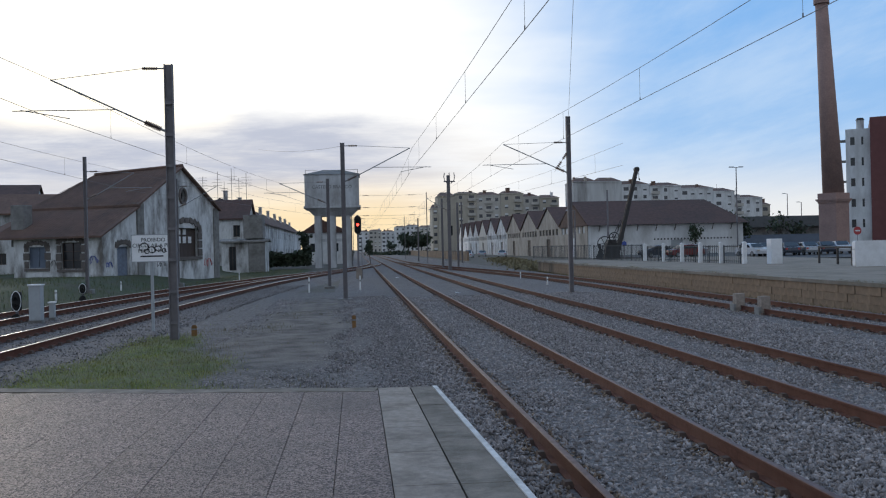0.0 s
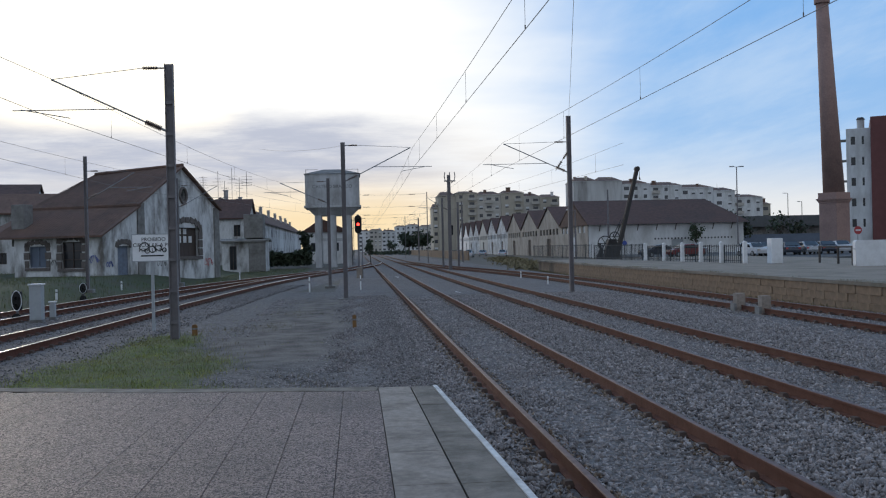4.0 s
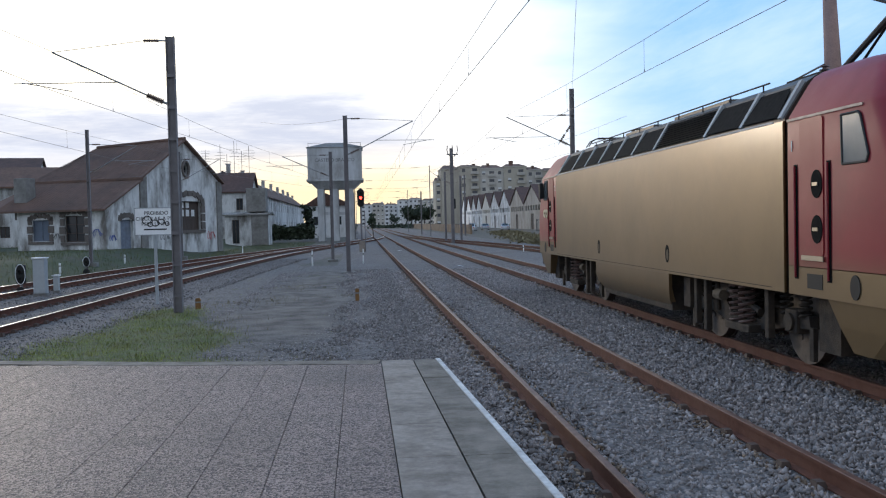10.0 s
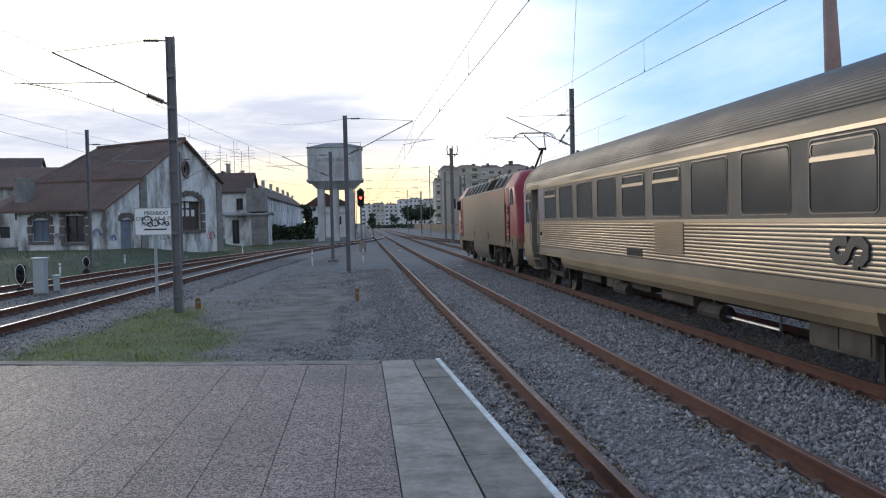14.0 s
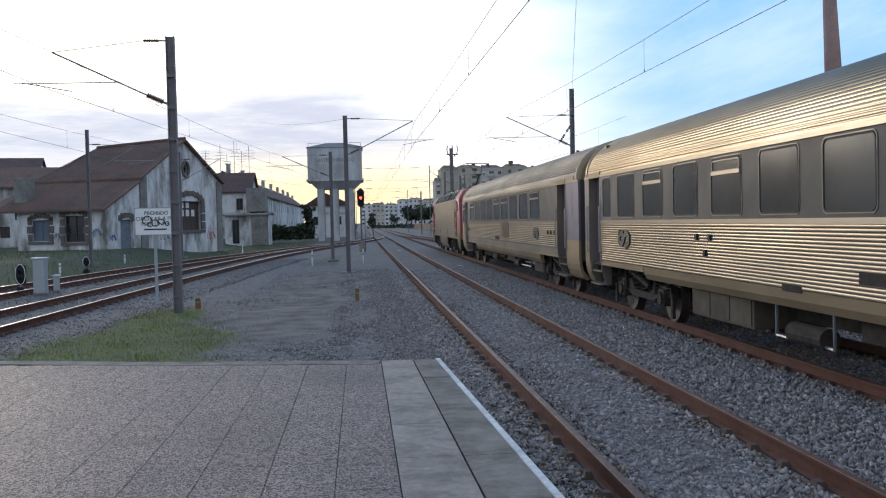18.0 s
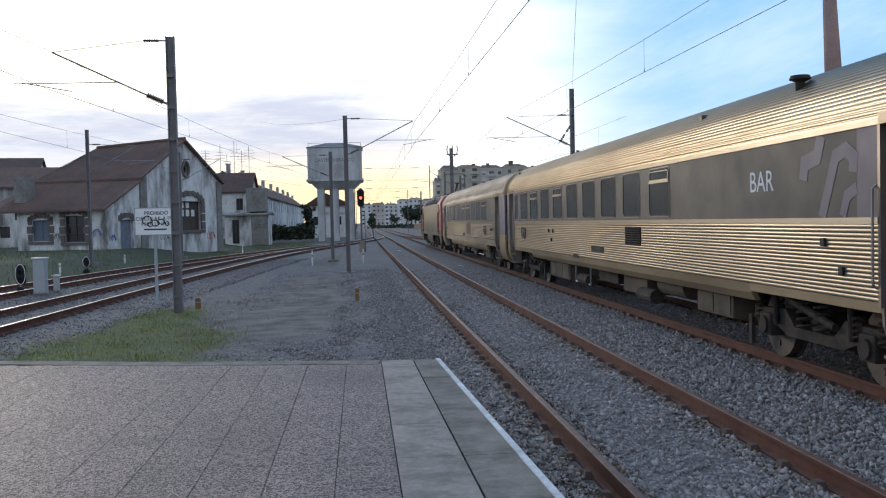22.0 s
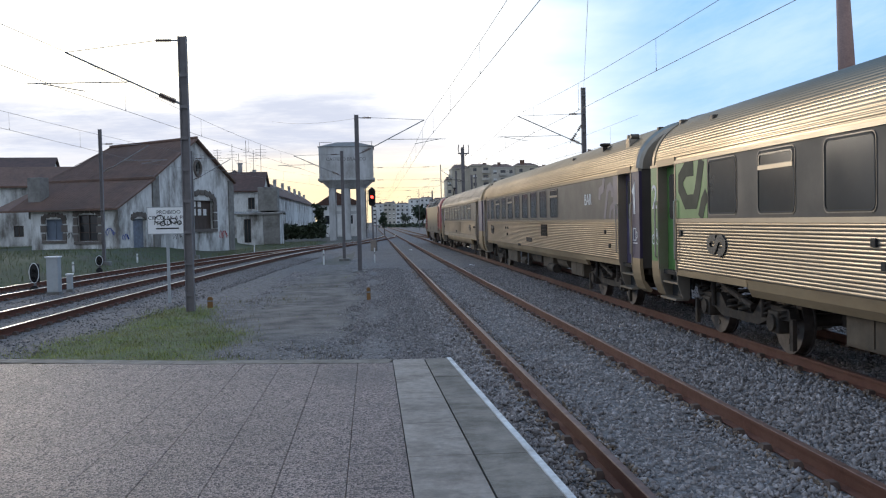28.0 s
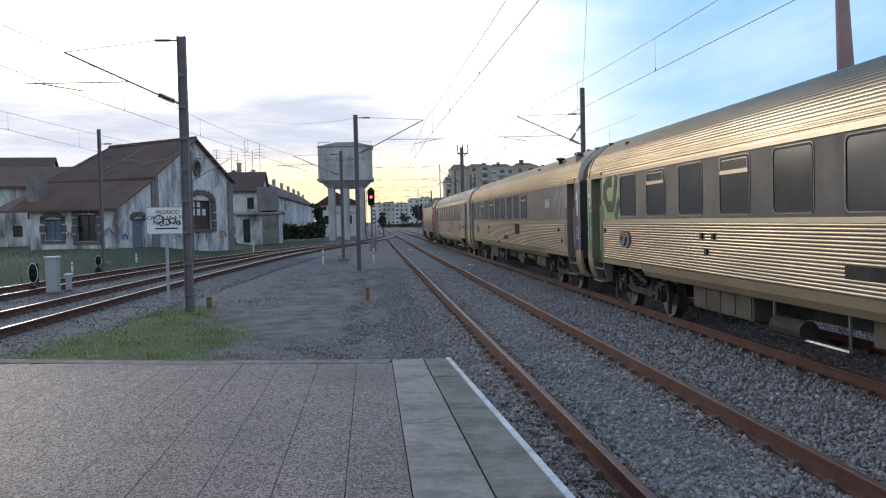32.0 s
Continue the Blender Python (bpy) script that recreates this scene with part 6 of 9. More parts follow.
def pane_window(parent, side, x, y0, y1, z0, z1, hopper=False, glass="pane", r=0.09):
    """A rounded coach window: rubber frame, tinted pane and, in some, a bright hopper bar."""
    def sx(d):
        return side * (x + d)
    bm = B()
    o, i = rounded(y0, y1, z0, z1, r), rounded(y0 + 0.022, y1 - 0.022, z0 + 0.022, z1 - 0.022, r * 0.8)
    n = len(o)
    V = [[bm.verts.new((sx(d), *p)) for p in ring] for d, ring in ((0.0, o), (0.014, o), (0.014, i), (0.0, i))]
    for a, b in zip(V, V[1:]):
        for k in range(n):
            bm.faces.new((a[k], a[(k + 1) % n], b[(k + 1) % n], b[k]))
    bmesh.ops.recalc_face_normals(bm, faces=bm.faces[:])
    w = part("window", bm, "rubber", parent)
    bm = B()
    prism(bm, i, "x", min(sx(-0.01), sx(0.005)), max(sx(-0.01), sx(0.005)))
    part("pane", bm, glass, w)
    bm = B()
    ribbon(bm, rounded(y0 - 0.012, y1 + 0.012, z0 - 0.012, z1 + 0.012, r), 0.014, min(sx(0.0), sx(0.009)), max(sx(0.0), sx(0.009)), True)
    part("bead", bm, "bead", w)
    if hopper:
        bm = B()
        zz = z0 + (z1 - z0) * 0.70
        box(bm, min(sx(0.004), sx(0.022)), max(sx(0.004), sx(0.022)), y0 + 0.03, y1 - 0.03, zz, zz + 0.055)
        part("hopper_bar", bm, "chrome", w, "bright hopper bar")
        bm = B()
        ribbon(bm, rounded(y0 + 0.045, y1 - 0.045, zz + 0.055, z1 - 0.045, r * 0.6, 3), 0.02, min(sx(0.006), sx(0.018)), max(sx(0.006), sx(0.018)), True)
        part("hopper_frame", bm, "bead", w, "steel frame of the tilting light")
    return w


def loco():
    th = thing("electric_locomotive", pose(T2X, 0, 0), "red and gold electric locomotive with a raised pantograph", "locomotive", "train")
    HW = 1.43
    # main body side walls, with arches cut out over the bogies
    for side in (-1, 1):
        bm = B()
        prof = [(-6.85, 3.2), (-6.85, 1.0), (6.5, 1.0), (6.5, 3.2)]
        x0, x1 = sorted((side * HW, side * (HW - 0.05)))
        prism(bm, prof, "x", x0, x1)
        part("body_side", bm, "gold", th, "beige-gold body side")
        # the belly between the bogies curls under at its foot
        bm = B()
        curl = [(HW - 0.002, 0.997), (HW - 0.002, 0.72), (HW - 0.04, 0.56), (HW - 0.14, 0.40), (HW - 0.30, 0.30), (HW - 0.36, 0.34), (HW - 0.20, 0.46), (HW - 0.10, 0.60), (HW - 0.06, 0.75), (HW - 0.06, 0.997)]
        rings = []
        for y0, slope in ((-2.5, -1), (2.42, 1)):
            rings.append([bm.verts.new((side * x, y0 - slope * 0.42 * max(0.0, 0.62 - z) / 0.32, z)) for x, z in curl])
        n = len(curl)
        for k in range(n):
            bm.faces.new((rings[0][k], rings[0][(k + 1) % n], rings[1][(k + 1) % n], rings[1][k]))
        bm.faces.new(rings[0])
        bm.faces.new(rings[1])
        bmesh.ops.recalc_face_normals(bm, faces=bm.faces[:])
        part("belly_skirt", bm, "gold", th, "curled-under gold skirt between the bogies", smooth=True).data.set_sharp_from_angle(angle=radians(40))
        bm = B()
        box(bm, min(side * HW, side * (HW + 0.012)), max(side * HW, side * (HW + 0.012)), -6.6, 6.5, 3.195, 3.22)
        part("cantrail", bm, "cabinet", th, "pale rail above the side")
        bm = B()
        for zz in (1.04,):
            box(bm, min(side * (HW - 0.01), side * (HW + 0.0015)), max(side * (HW - 0.01), side * (HW + 0.0015)), -6.5, 6.5, zz, zz + 0.01)
        part("seam", bm, "under", th)
        # sloping louvre band
        tops = [-6.75, -5.55, -4.2, -1.75, -0.4, 0.85, 2.1, 3.35, 4.63, 6.15]
        a, b = Vector((side * (HW - 0.03), 0, 3.25)), Vector((side * 1.10, 0, 3.72))
        for k, (y0, y1) in enumerate(zip(tops, tops[1:])):
            bm = B()
            ns = 11 if k == 2 else 1
            for j in range(ns):
                p, q = a.lerp(b, j / ns + 0.01), a.lerp(b, (j + 0.9) / ns)
                d = Vector((side * 0.02, 0, 0.012))
                sl = 0.22 if k == 8 else 0.0
                sr = 0.22 if k == 0 else 0.0
                v = [bm.verts.new(c) for c in (p + d + Vector((0, y0 + .05, 0)), p + d + Vector((0, y1 - .05, 0)), q + Vector((0, y1 - .05 - sl, 0)), q + Vector((0, y0 + .05 + sr, 0)))]
                bm.faces.new(v)
            part("louvre", bm, "louvre", th, "dark roof louvre")
        for y in tops:
            bm = B()
            v = [a + Vector((side * .03, y - 0.045, .0)), a + Vector((side * .03, y + 0.045, .0)), b + Vector((side * .03, y + 0.045, .02)), b + Vector((side * .03, y - 0.045, .02))]
            lo = [bm.verts.new(c) for c in v]
            hi = [bm.verts.new(c - Vector((side * .04, 0, .03))) for c in v]
            bm.faces.new(lo)
            for k in range(4):
                bm.faces.new((lo[k], lo[(k + 1) % 4], hi[(k + 1) % 4], hi[k]))
            bmesh.ops.recalc_face_normals(bm, faces=bm.faces[:])
            part("louvre_pillar", bm, "cabinet", th, "pale pillar between the louvres")
    # roof and inner box
    bm = B()
    prism(bm, [(-1.40, 1.0), (1.40, 1.0), (1.40, 3.24), (1.09, 3.71), (0.95, 3.80), (-0.95, 3.80), (-1.09, 3.71), (-1.40, 3.24)], "y", -6.85, 6.5)
    part("roof", bm, "roofgrime", th, "grimy locomotive roof")
    bm = B()
    box(bm, -1.3, 1.3, -2.3, 2.1, 0.32, 1.0)
    part("transformer", bm, "under", th)
    # cabs
    levels = [(0.42, 8.75, 1.34), (0.7, 9.1, 1.38), (1.0, 9.32, 1.41), (1.35, 9.42, 1.43), (1.9, 9.40, 1.43), (2.25, 9.30, 1.43), (2.75, 9.06, 1.43), (3.18, 8.86, 1.425), (3.24, 8.82, 1.40), (3.63, 8.55, 1.15), (3.73, 8.40, 1.07), (3.80, 8.0, 0.95)]
    for s in (1, -1):
        before = set(th.children)
        for nm, lv, mt, lab in (("cab", levels[3:], "cabred", "red cab with a raked windscreen"), ("apron", levels[:3], [M["gold"], M["black"]], "gold apron under the cab" if s > 0 else "gold apron with a dark front"), ("cab_skirt", levels[2:4], "cabred", "gold skirt of the cab")):
            bm = B()
            rings = []
            for z, yf, w in lv:
                pl = [(-w, 6.5), (-w, yf - 0.52), (-w * 0.975, yf - 0.36), (-w * 0.90, yf - 0.22), (-w * 0.70, yf - 0.08), (-w * 0.35, yf), (w * 0.35, yf), (w * 0.70, yf - 0.08), (w * 0.90, yf - 0.22), (w * 0.975, yf - 0.36), (w, yf - 0.52), (w, 6.5)]
                if nm != "cab":
                    back = {0.42: 7.85, 0.7: 7.62}.get(z, 7.42)
                    pl = [(x, max(y, back)) for x, y in pl]
                rings.append([bm.verts.new((x, s * y, z)) for x, y in pl])
            for a, b in zip(rings, rings[1:]):
                for k in range(len(a)):
                    bm.faces.new((a[k], a[(k + 1) % len(a)], b[(k + 1) % len(a)], b[k]))
            if nm == "cab":
                bm.faces.new(rings[-1])
            bmesh.ops.recalc_face_normals(bm, faces=bm.faces[:])
            # the rear apron's front faces are black, its sides gold
            if nm == "apron" and s < 0:
                for f in bm.faces:
                    f.material_index = int(abs(f.calc_center_median().x) < 1.33)
            cb = part(nm, bm, mt, th, lab, smooth=nm != "apron")
            if nm == "cab":
                cb.data.set_sharp_from_angle(angle=radians(28))
        for side in (-1, 1):
            bm = B()
            box(bm, min(side * 1.43, side * 1.38), max(side * 1.43, side * 1.38), min(s * 6.5, s * 8.9), max(s * 6.5, s * 8.9), 1.0, 1.36)
            part("sill", bm, "gold", th)
        # windscreen
        bm = B()
        v = [bm.verts.new(p) for p in ((-1.0, s * 9.24, 2.34), (1.0, s * 9.24, 2.34), (0.95, s * 8.78, 3.22), (-0.95, s * 8.78, 3.22))]
        w = [bm.verts.new(Vector(q.co) + Vector((0, s * 0.045, 0.03))) for q in v]
        bm.faces.new(w)
        for k in range(4):
            bm.faces.new((v[k], v[(k + 1) % 4], w[(k + 1) % 4], w[k]))
        part("windscreen", bm, "glassdark", th, "dark raked windscreen")
        for x in (-0.85, 0.85):
            bm = B()
            box(bm, x - 0.16, x + 0.16, min(s * 9.2, s * 9.34), max(s * 9.2, s * 9.34), 1.55, 1.75, bevel=0.03)
            part("headlight", bm, "glassdark", th, "unlit headlight")
        # buffers, coupling and snow plough
        for x in (-0.95, 0.95):
            bm = B()
            box(bm, x - 0.27, x + 0.27, min(s * 9.0, s * 9.5), max(s * 9.0, s * 9.5), 0.62, 1.2, bevel=0.02)
            bb = part("buffer_housing", bm, "cabinet" if s < 0 else "under", th, "grey buffer housing")
            bm = B()
            for q in (-1, 1):
                box(bm, x + q * 0.27 - 0.004, x + q * 0.27 + 0.004, min(s * 9.16, s * 9.36), max(s * 9.16, s * 9.36), 0.72, 1.02)
            part("opening", bm, "black", bb)
        for x in (-0.92, 0.92):
            bm = B()
            tube(bm, (x, s * 9.2, 1.03), (x, s * 10.03, 1.03), 0.11, n=12)
            tube(bm, (x, s * 10.03, 1.03), (x, s * 10.09, 1.03), 0.2, n=16)
            part("buffer", bm, "under", th)
        bm = B()
        box(bm, -1.15, 1.15, min(s * 8.6, s * 9.3), max(s * 8.6, s * 9.3), 0.85, 1.2)
        tube(bm, (0, s * 9.2, 1.0), (0, s * 9.6, 0.7), 0.06)
        for x in (-0.5, 0.5, 0.35):
            tube(bm, (x, s * 9.3, 0.85), (x, s * 9.5, 0.5), 0.025)
        part("headstock", bm, "under", th)
        for side in (-1, 1):
            x = side * 1.43

            def sbox(bm, d0, d1, y0, y1, z0, z1, **kw):
                xa, xb = side * (1.43 + d0), side * (1.43 + d1)
                box(bm, min(xa, xb), max(xa, xb), min(s * y0, s * y1), max(s * y0, s * y1), z0, z1, **kw)
            bm = B()
            pts = rounded(min(s * 6.83, s * 7.38), max(s * 6.83, s * 7.38), 1.5, 3.16, 0.06)
            prism(bm, pts, "x", min(x, x + side * 0.012), max(x, x + side * 0.012))
            door = part("cab_door", bm, "cabred", th, "narrow red cab door")
            bm = B()
            sbox(bm, 0.01, 0.03, 6.88, 7.40, 1.44, 1.5)
            part("sill_plate", bm, "chrome", door)
            for y in (6.71, 7.50):
                bm = B()
                sbox(bm, 0.0, 0.006, y - 0.045, y + 0.045, 1.2, 2.62)
                part("handrail_recess", bm, "louvre", th, "black handrail recess beside the door")
                bm = B()
                tube(bm, (side * 1.45, s * y, 1.22), (side * 1.45, s * y, 2.6), 0.014, n=6)
                part("handrail", bm, "red", th)
            for zz in (1.82, 2.36):
                bm = B()
                prism(bm, [(s * 7.24 + 0.13 * math.cos(k * math.pi / 8), zz + 0.17 * math.sin(k * math.pi / 8)) for k in range(16)], "x", min(x, x + side * 0.02), max(x, x + side * 0.02))
                hd = part("door_handle", bm, "louvre", door, "round black handle recess")
                bm = B()
                sbox(bm, 0.018, 0.032, 7.16, 7.28, zz - 0.02, zz + 0.02)
                part("lever", bm, "chrome", hd)
            # cab side window and mirror
            cx = 0.0 if s > 0 else 0.19
            bm = B()
            pts = [(s * (7.62 + cx), 2.56), (s * (8.10 + cx), 2.56), (s * (8.14 + cx), 2.64), (s * (7.99 + cx), 3.07), (s * (7.94 + cx), 3.11), (s * (7.60 + cx), 3.11)]
            prism(bm, pts, "x", min(x, x + side * 0.01), max(x, x + side * 0.01))
            cw = part("cab_window", bm, "cabpane", th, "cab side window with a pale frame")
            bm = B()
            for p, q in zip(pts, pts[1:] + pts[:1]):
                tube(bm, (x + side * 0.008, *p), (x + side * 0.008, *q), 0.016, n=5)
            part("window_seal", bm, "rubber", cw)
            if s > 0:
                bm = B()
                sbox(bm, 0.02, 0.15, 8.02, 8.20, 2.60, 3.06, bevel=0.03)
                part("mirror", bm, "black", th, "folded rear-view mirror")
            bm = B()
            sbox(bm, -0.02, 0.006, 6.98, 7.34, 1.1, 1.28)
            part("step_recess", bm, "black", th)
            bm = B()
            prism(bm, [(s * 8.05 + 0.1 * math.cos(k * math.pi / 8), 1.18 + 0.14 * math.sin(k * math.pi / 8)) for k in range(16)], "x", min(x, x + side * 0.012), max(x, x + side * 0.012))
            part("jacking_cover", bm, "black", th)
            bm = B()
            sbox(bm, 0.0, 0.012, 6.5, 8.22, 3.17, 3.20)
            part("cab_cantrail", bm, "railpink", th, "pale worn moulding over the cab door")
            text_part(th, "2" if s > 0 else "1", 0.2, side_face(side * 1.437, s * 6.62, 2.85, side), "grey", "cab_number")
            if side < 0 and s > 0:
                emblem(th, side * 1.436, 7.93, 2.14, 0.58, "logogold", side)
        if s < 0:
            # the rear cab stands a little further out
            for ob in set(th.children) - before:
                ob.location.y -= 0.48
        bogie(th, s * 5.0, 3.0, 0.575, True)
        # equipment in the bogie space
        for side in (-1, 1):
            bm = B()
            box(bm, min(side * 0.95, side * 1.25), max(side * 0.95, side * 1.25), min(s * 2.75, s * 3.05), max(s * 2.75, s * 3.05), 0.45, 0.95)
            part("sand_box", bm, "under", th)
            bm = B()
            tube(bm, (side * 1.24, s * 4.2, 0.77), (side * 1.24, s * 4.46, 0.77), 0.085, n=12)
            part("brake_cylinder", bm, "underbox", th, "small pale brake cylinder")
            for yy in (4.92, 5.26):
                bm = B()
                spring(bm, side * 1.22, s * yy, 0.40, 1.0, 0.115, 7)
                part("coil_spring", bm, "springred", th, "tall rusty red coil spring")
            for yy, z0 in ((3.42, 0.22), (3.84, 0.16), (6.05, 0.3)):
                bm = B()
                box(bm, min(side * 1.2, side * 1.3), max(side * 1.2, side * 1.3), s * yy - 0.06, s * yy + 0.06, z0, 1.0, bevel=0.015)
                part("hanger", bm, "under", th, "grimy hanger bracket")
            bm = B()
            box(bm, min(side * 1.08, side * 1.32), max(side * 1.08, side * 1.32), s * 5.09 - 0.42, s * 5.09 + 0.42, 0.3, 0.42, bevel=0.02)
            part("spring_seat", bm, "under", th)
            bm = B()
            box(bm, min(side * 0.9, side * 1.2), max(side * 0.9, side * 1.2), min(s * 7.3, s * 7.8), max(s * 7.3, s * 7.8), 0.3, 0.95)
            part("sand_box", bm, "under", th)
        for sd in (-1, 1):
            bm = B()
            prism(bm, [((2.13 if s > 0 else -2.44) + 0.10 * math.cos(k * math.pi / 8), 1.35 + 0.16 * math.sin(k * math.pi / 8)) for k in range(16)], "x", min(sd * 1.42, sd * 1.434), max(sd * 1.42, sd * 1.434))
            fc = part("filler_cap", bm, "louvre", th, "oval black filler opening")
            bm = B()
            prism(bm, [((2.11 if s > 0 else -2.46) + 0.055 * math.cos(k * math.pi / 6), 1.33 + 0.1 * math.sin(k * math.pi / 6)) for k in range(12)], "x", min(sd * 1.43, sd * 1.438), max(sd * 1.43, sd * 1.438))
            part("cap", bm, "underbox", fc, "dull brown cap in the opening")
    # roof equipment
    bm = B()
    for x in (-1.0, 1.0):
        tube(bm, (x, -5.6, 3.87), (x, 4.2, 3.87), 0.013, n=6)
        for k in range(9):
            tube(bm, (x, -5.4 + k * 1.15, 3.74), (x, -5.4 + k * 1.15, 3.87), 0.012, n=5)
    part("roof_rail", bm, "iron", th)
    bm = B()
    for x, y in ((-0.35, -5.9), (0.4, -5.2), (-0.3, 3.0)):
        bm = B()
        insulator(bm, (x, y, 3.8), (x, y, 4.08), 0.07, 6)
        part("roof_insulator", bm, "insul", th)
    bm = B()
    polytube(bm, [(-0.35, -5.9, 4.08), (-0.1, -4.0, 4.02), (0.2, 0, 4.0), (-0.3, 3.0, 4.08)], 0.014)
    part("roof_busbar", bm, "iron", th)
    bm = B()
    box(bm, -0.75, 0.75, -3.6, -1.0, 3.8, 3.92, bevel=0.03)
    box(bm, -0.75, 0.75, 0.2, 2.2, 3.8, 3.92, bevel=0.03)
    part("roof_hatch", bm, "roofgrime", th)
    for base, up in ((5.0, False), (-5.8, True)):
        d = -1 if up else 1
        bm = B()
        box(bm, -0.6, 0.6, base - 0.5, base + 0.5, 3.86, 3.93)
        for x in (-0.5, 0.5):
            for y in (-0.4, 0.4):
                tube(bm, (x, base + y, 3.78), (x, base + y, 3.9), 0.06)
        pb = part("pantograph", bm, "under", th, "raised pantograph" if up else "folded pantograph")
        bm = B()
        knee = Vector((0, base - 1.35, 4.62)) if up else Vector((0, base - 1.5, 4.0))
        head = Vector((0, base + 0.15, 5.36)) if up else Vector((0, base + 0.35, 4.10))
        tube(bm, (0, base + 0.3, 3.92), knee, 0.045)
        tube(bm, (0.14, base + 0.05, 3.92), knee + Vector((0.05, 0.1, 0)), 0.02)
        for x in (-0.12, 0.12):
            tube(bm, knee + Vector((x, 0, 0)), head + Vector((x * 3.2, 0, -0.08)), 0.022)
        tube(bm, knee + Vector((-0.15, 0, 0)), knee + Vector((0.15, 0, 0)), 0.05)
        part("arm", bm, "iron", pb)
        bm = B()
        for dy in (-0.12, 0.12):
            polytube(bm, [head + Vector((x, dy, z)) for x, z in ((-0.82, -0.22), (-0.72, -0.08), (-0.55, 0), (0.55, 0), (0.72, -0.08), (0.82, -0.22))], 0.015)
        for x in (-0.45, 0.45):
            tube(bm, head + Vector((x, -0.17, 0)), head + Vector((x, 0.17, 0)), 0.018)
        part("collector_head", bm, "iron", pb)
    return th


def arc_roof(z0=2.98, top=3.98, hw=1.41, rib=0.008, smooth=0.012, ribs=30):
    """The curved roof outline from one eave to the other, with rounded ribs."""
    pts = []
    N = ribs * 6
    for k in range(N + 1):
        t = k / N
        a = math.pi * t
        x = -hw * (abs(math.cos(a)) ** 0.95) * (1 if math.cos(a) >= 0 else -1)
        z = z0 + (top - z0) * (math.sin(a) ** 0.97)
        w = -rib * (1 - abs(math.sin(math.pi * ribs * t)) ** 0.8) if smooth < t < 1 - smooth else 0
        pts.append((x + w * math.cos(a) * -0.8, z + w * math.sin(a)))
    return pts


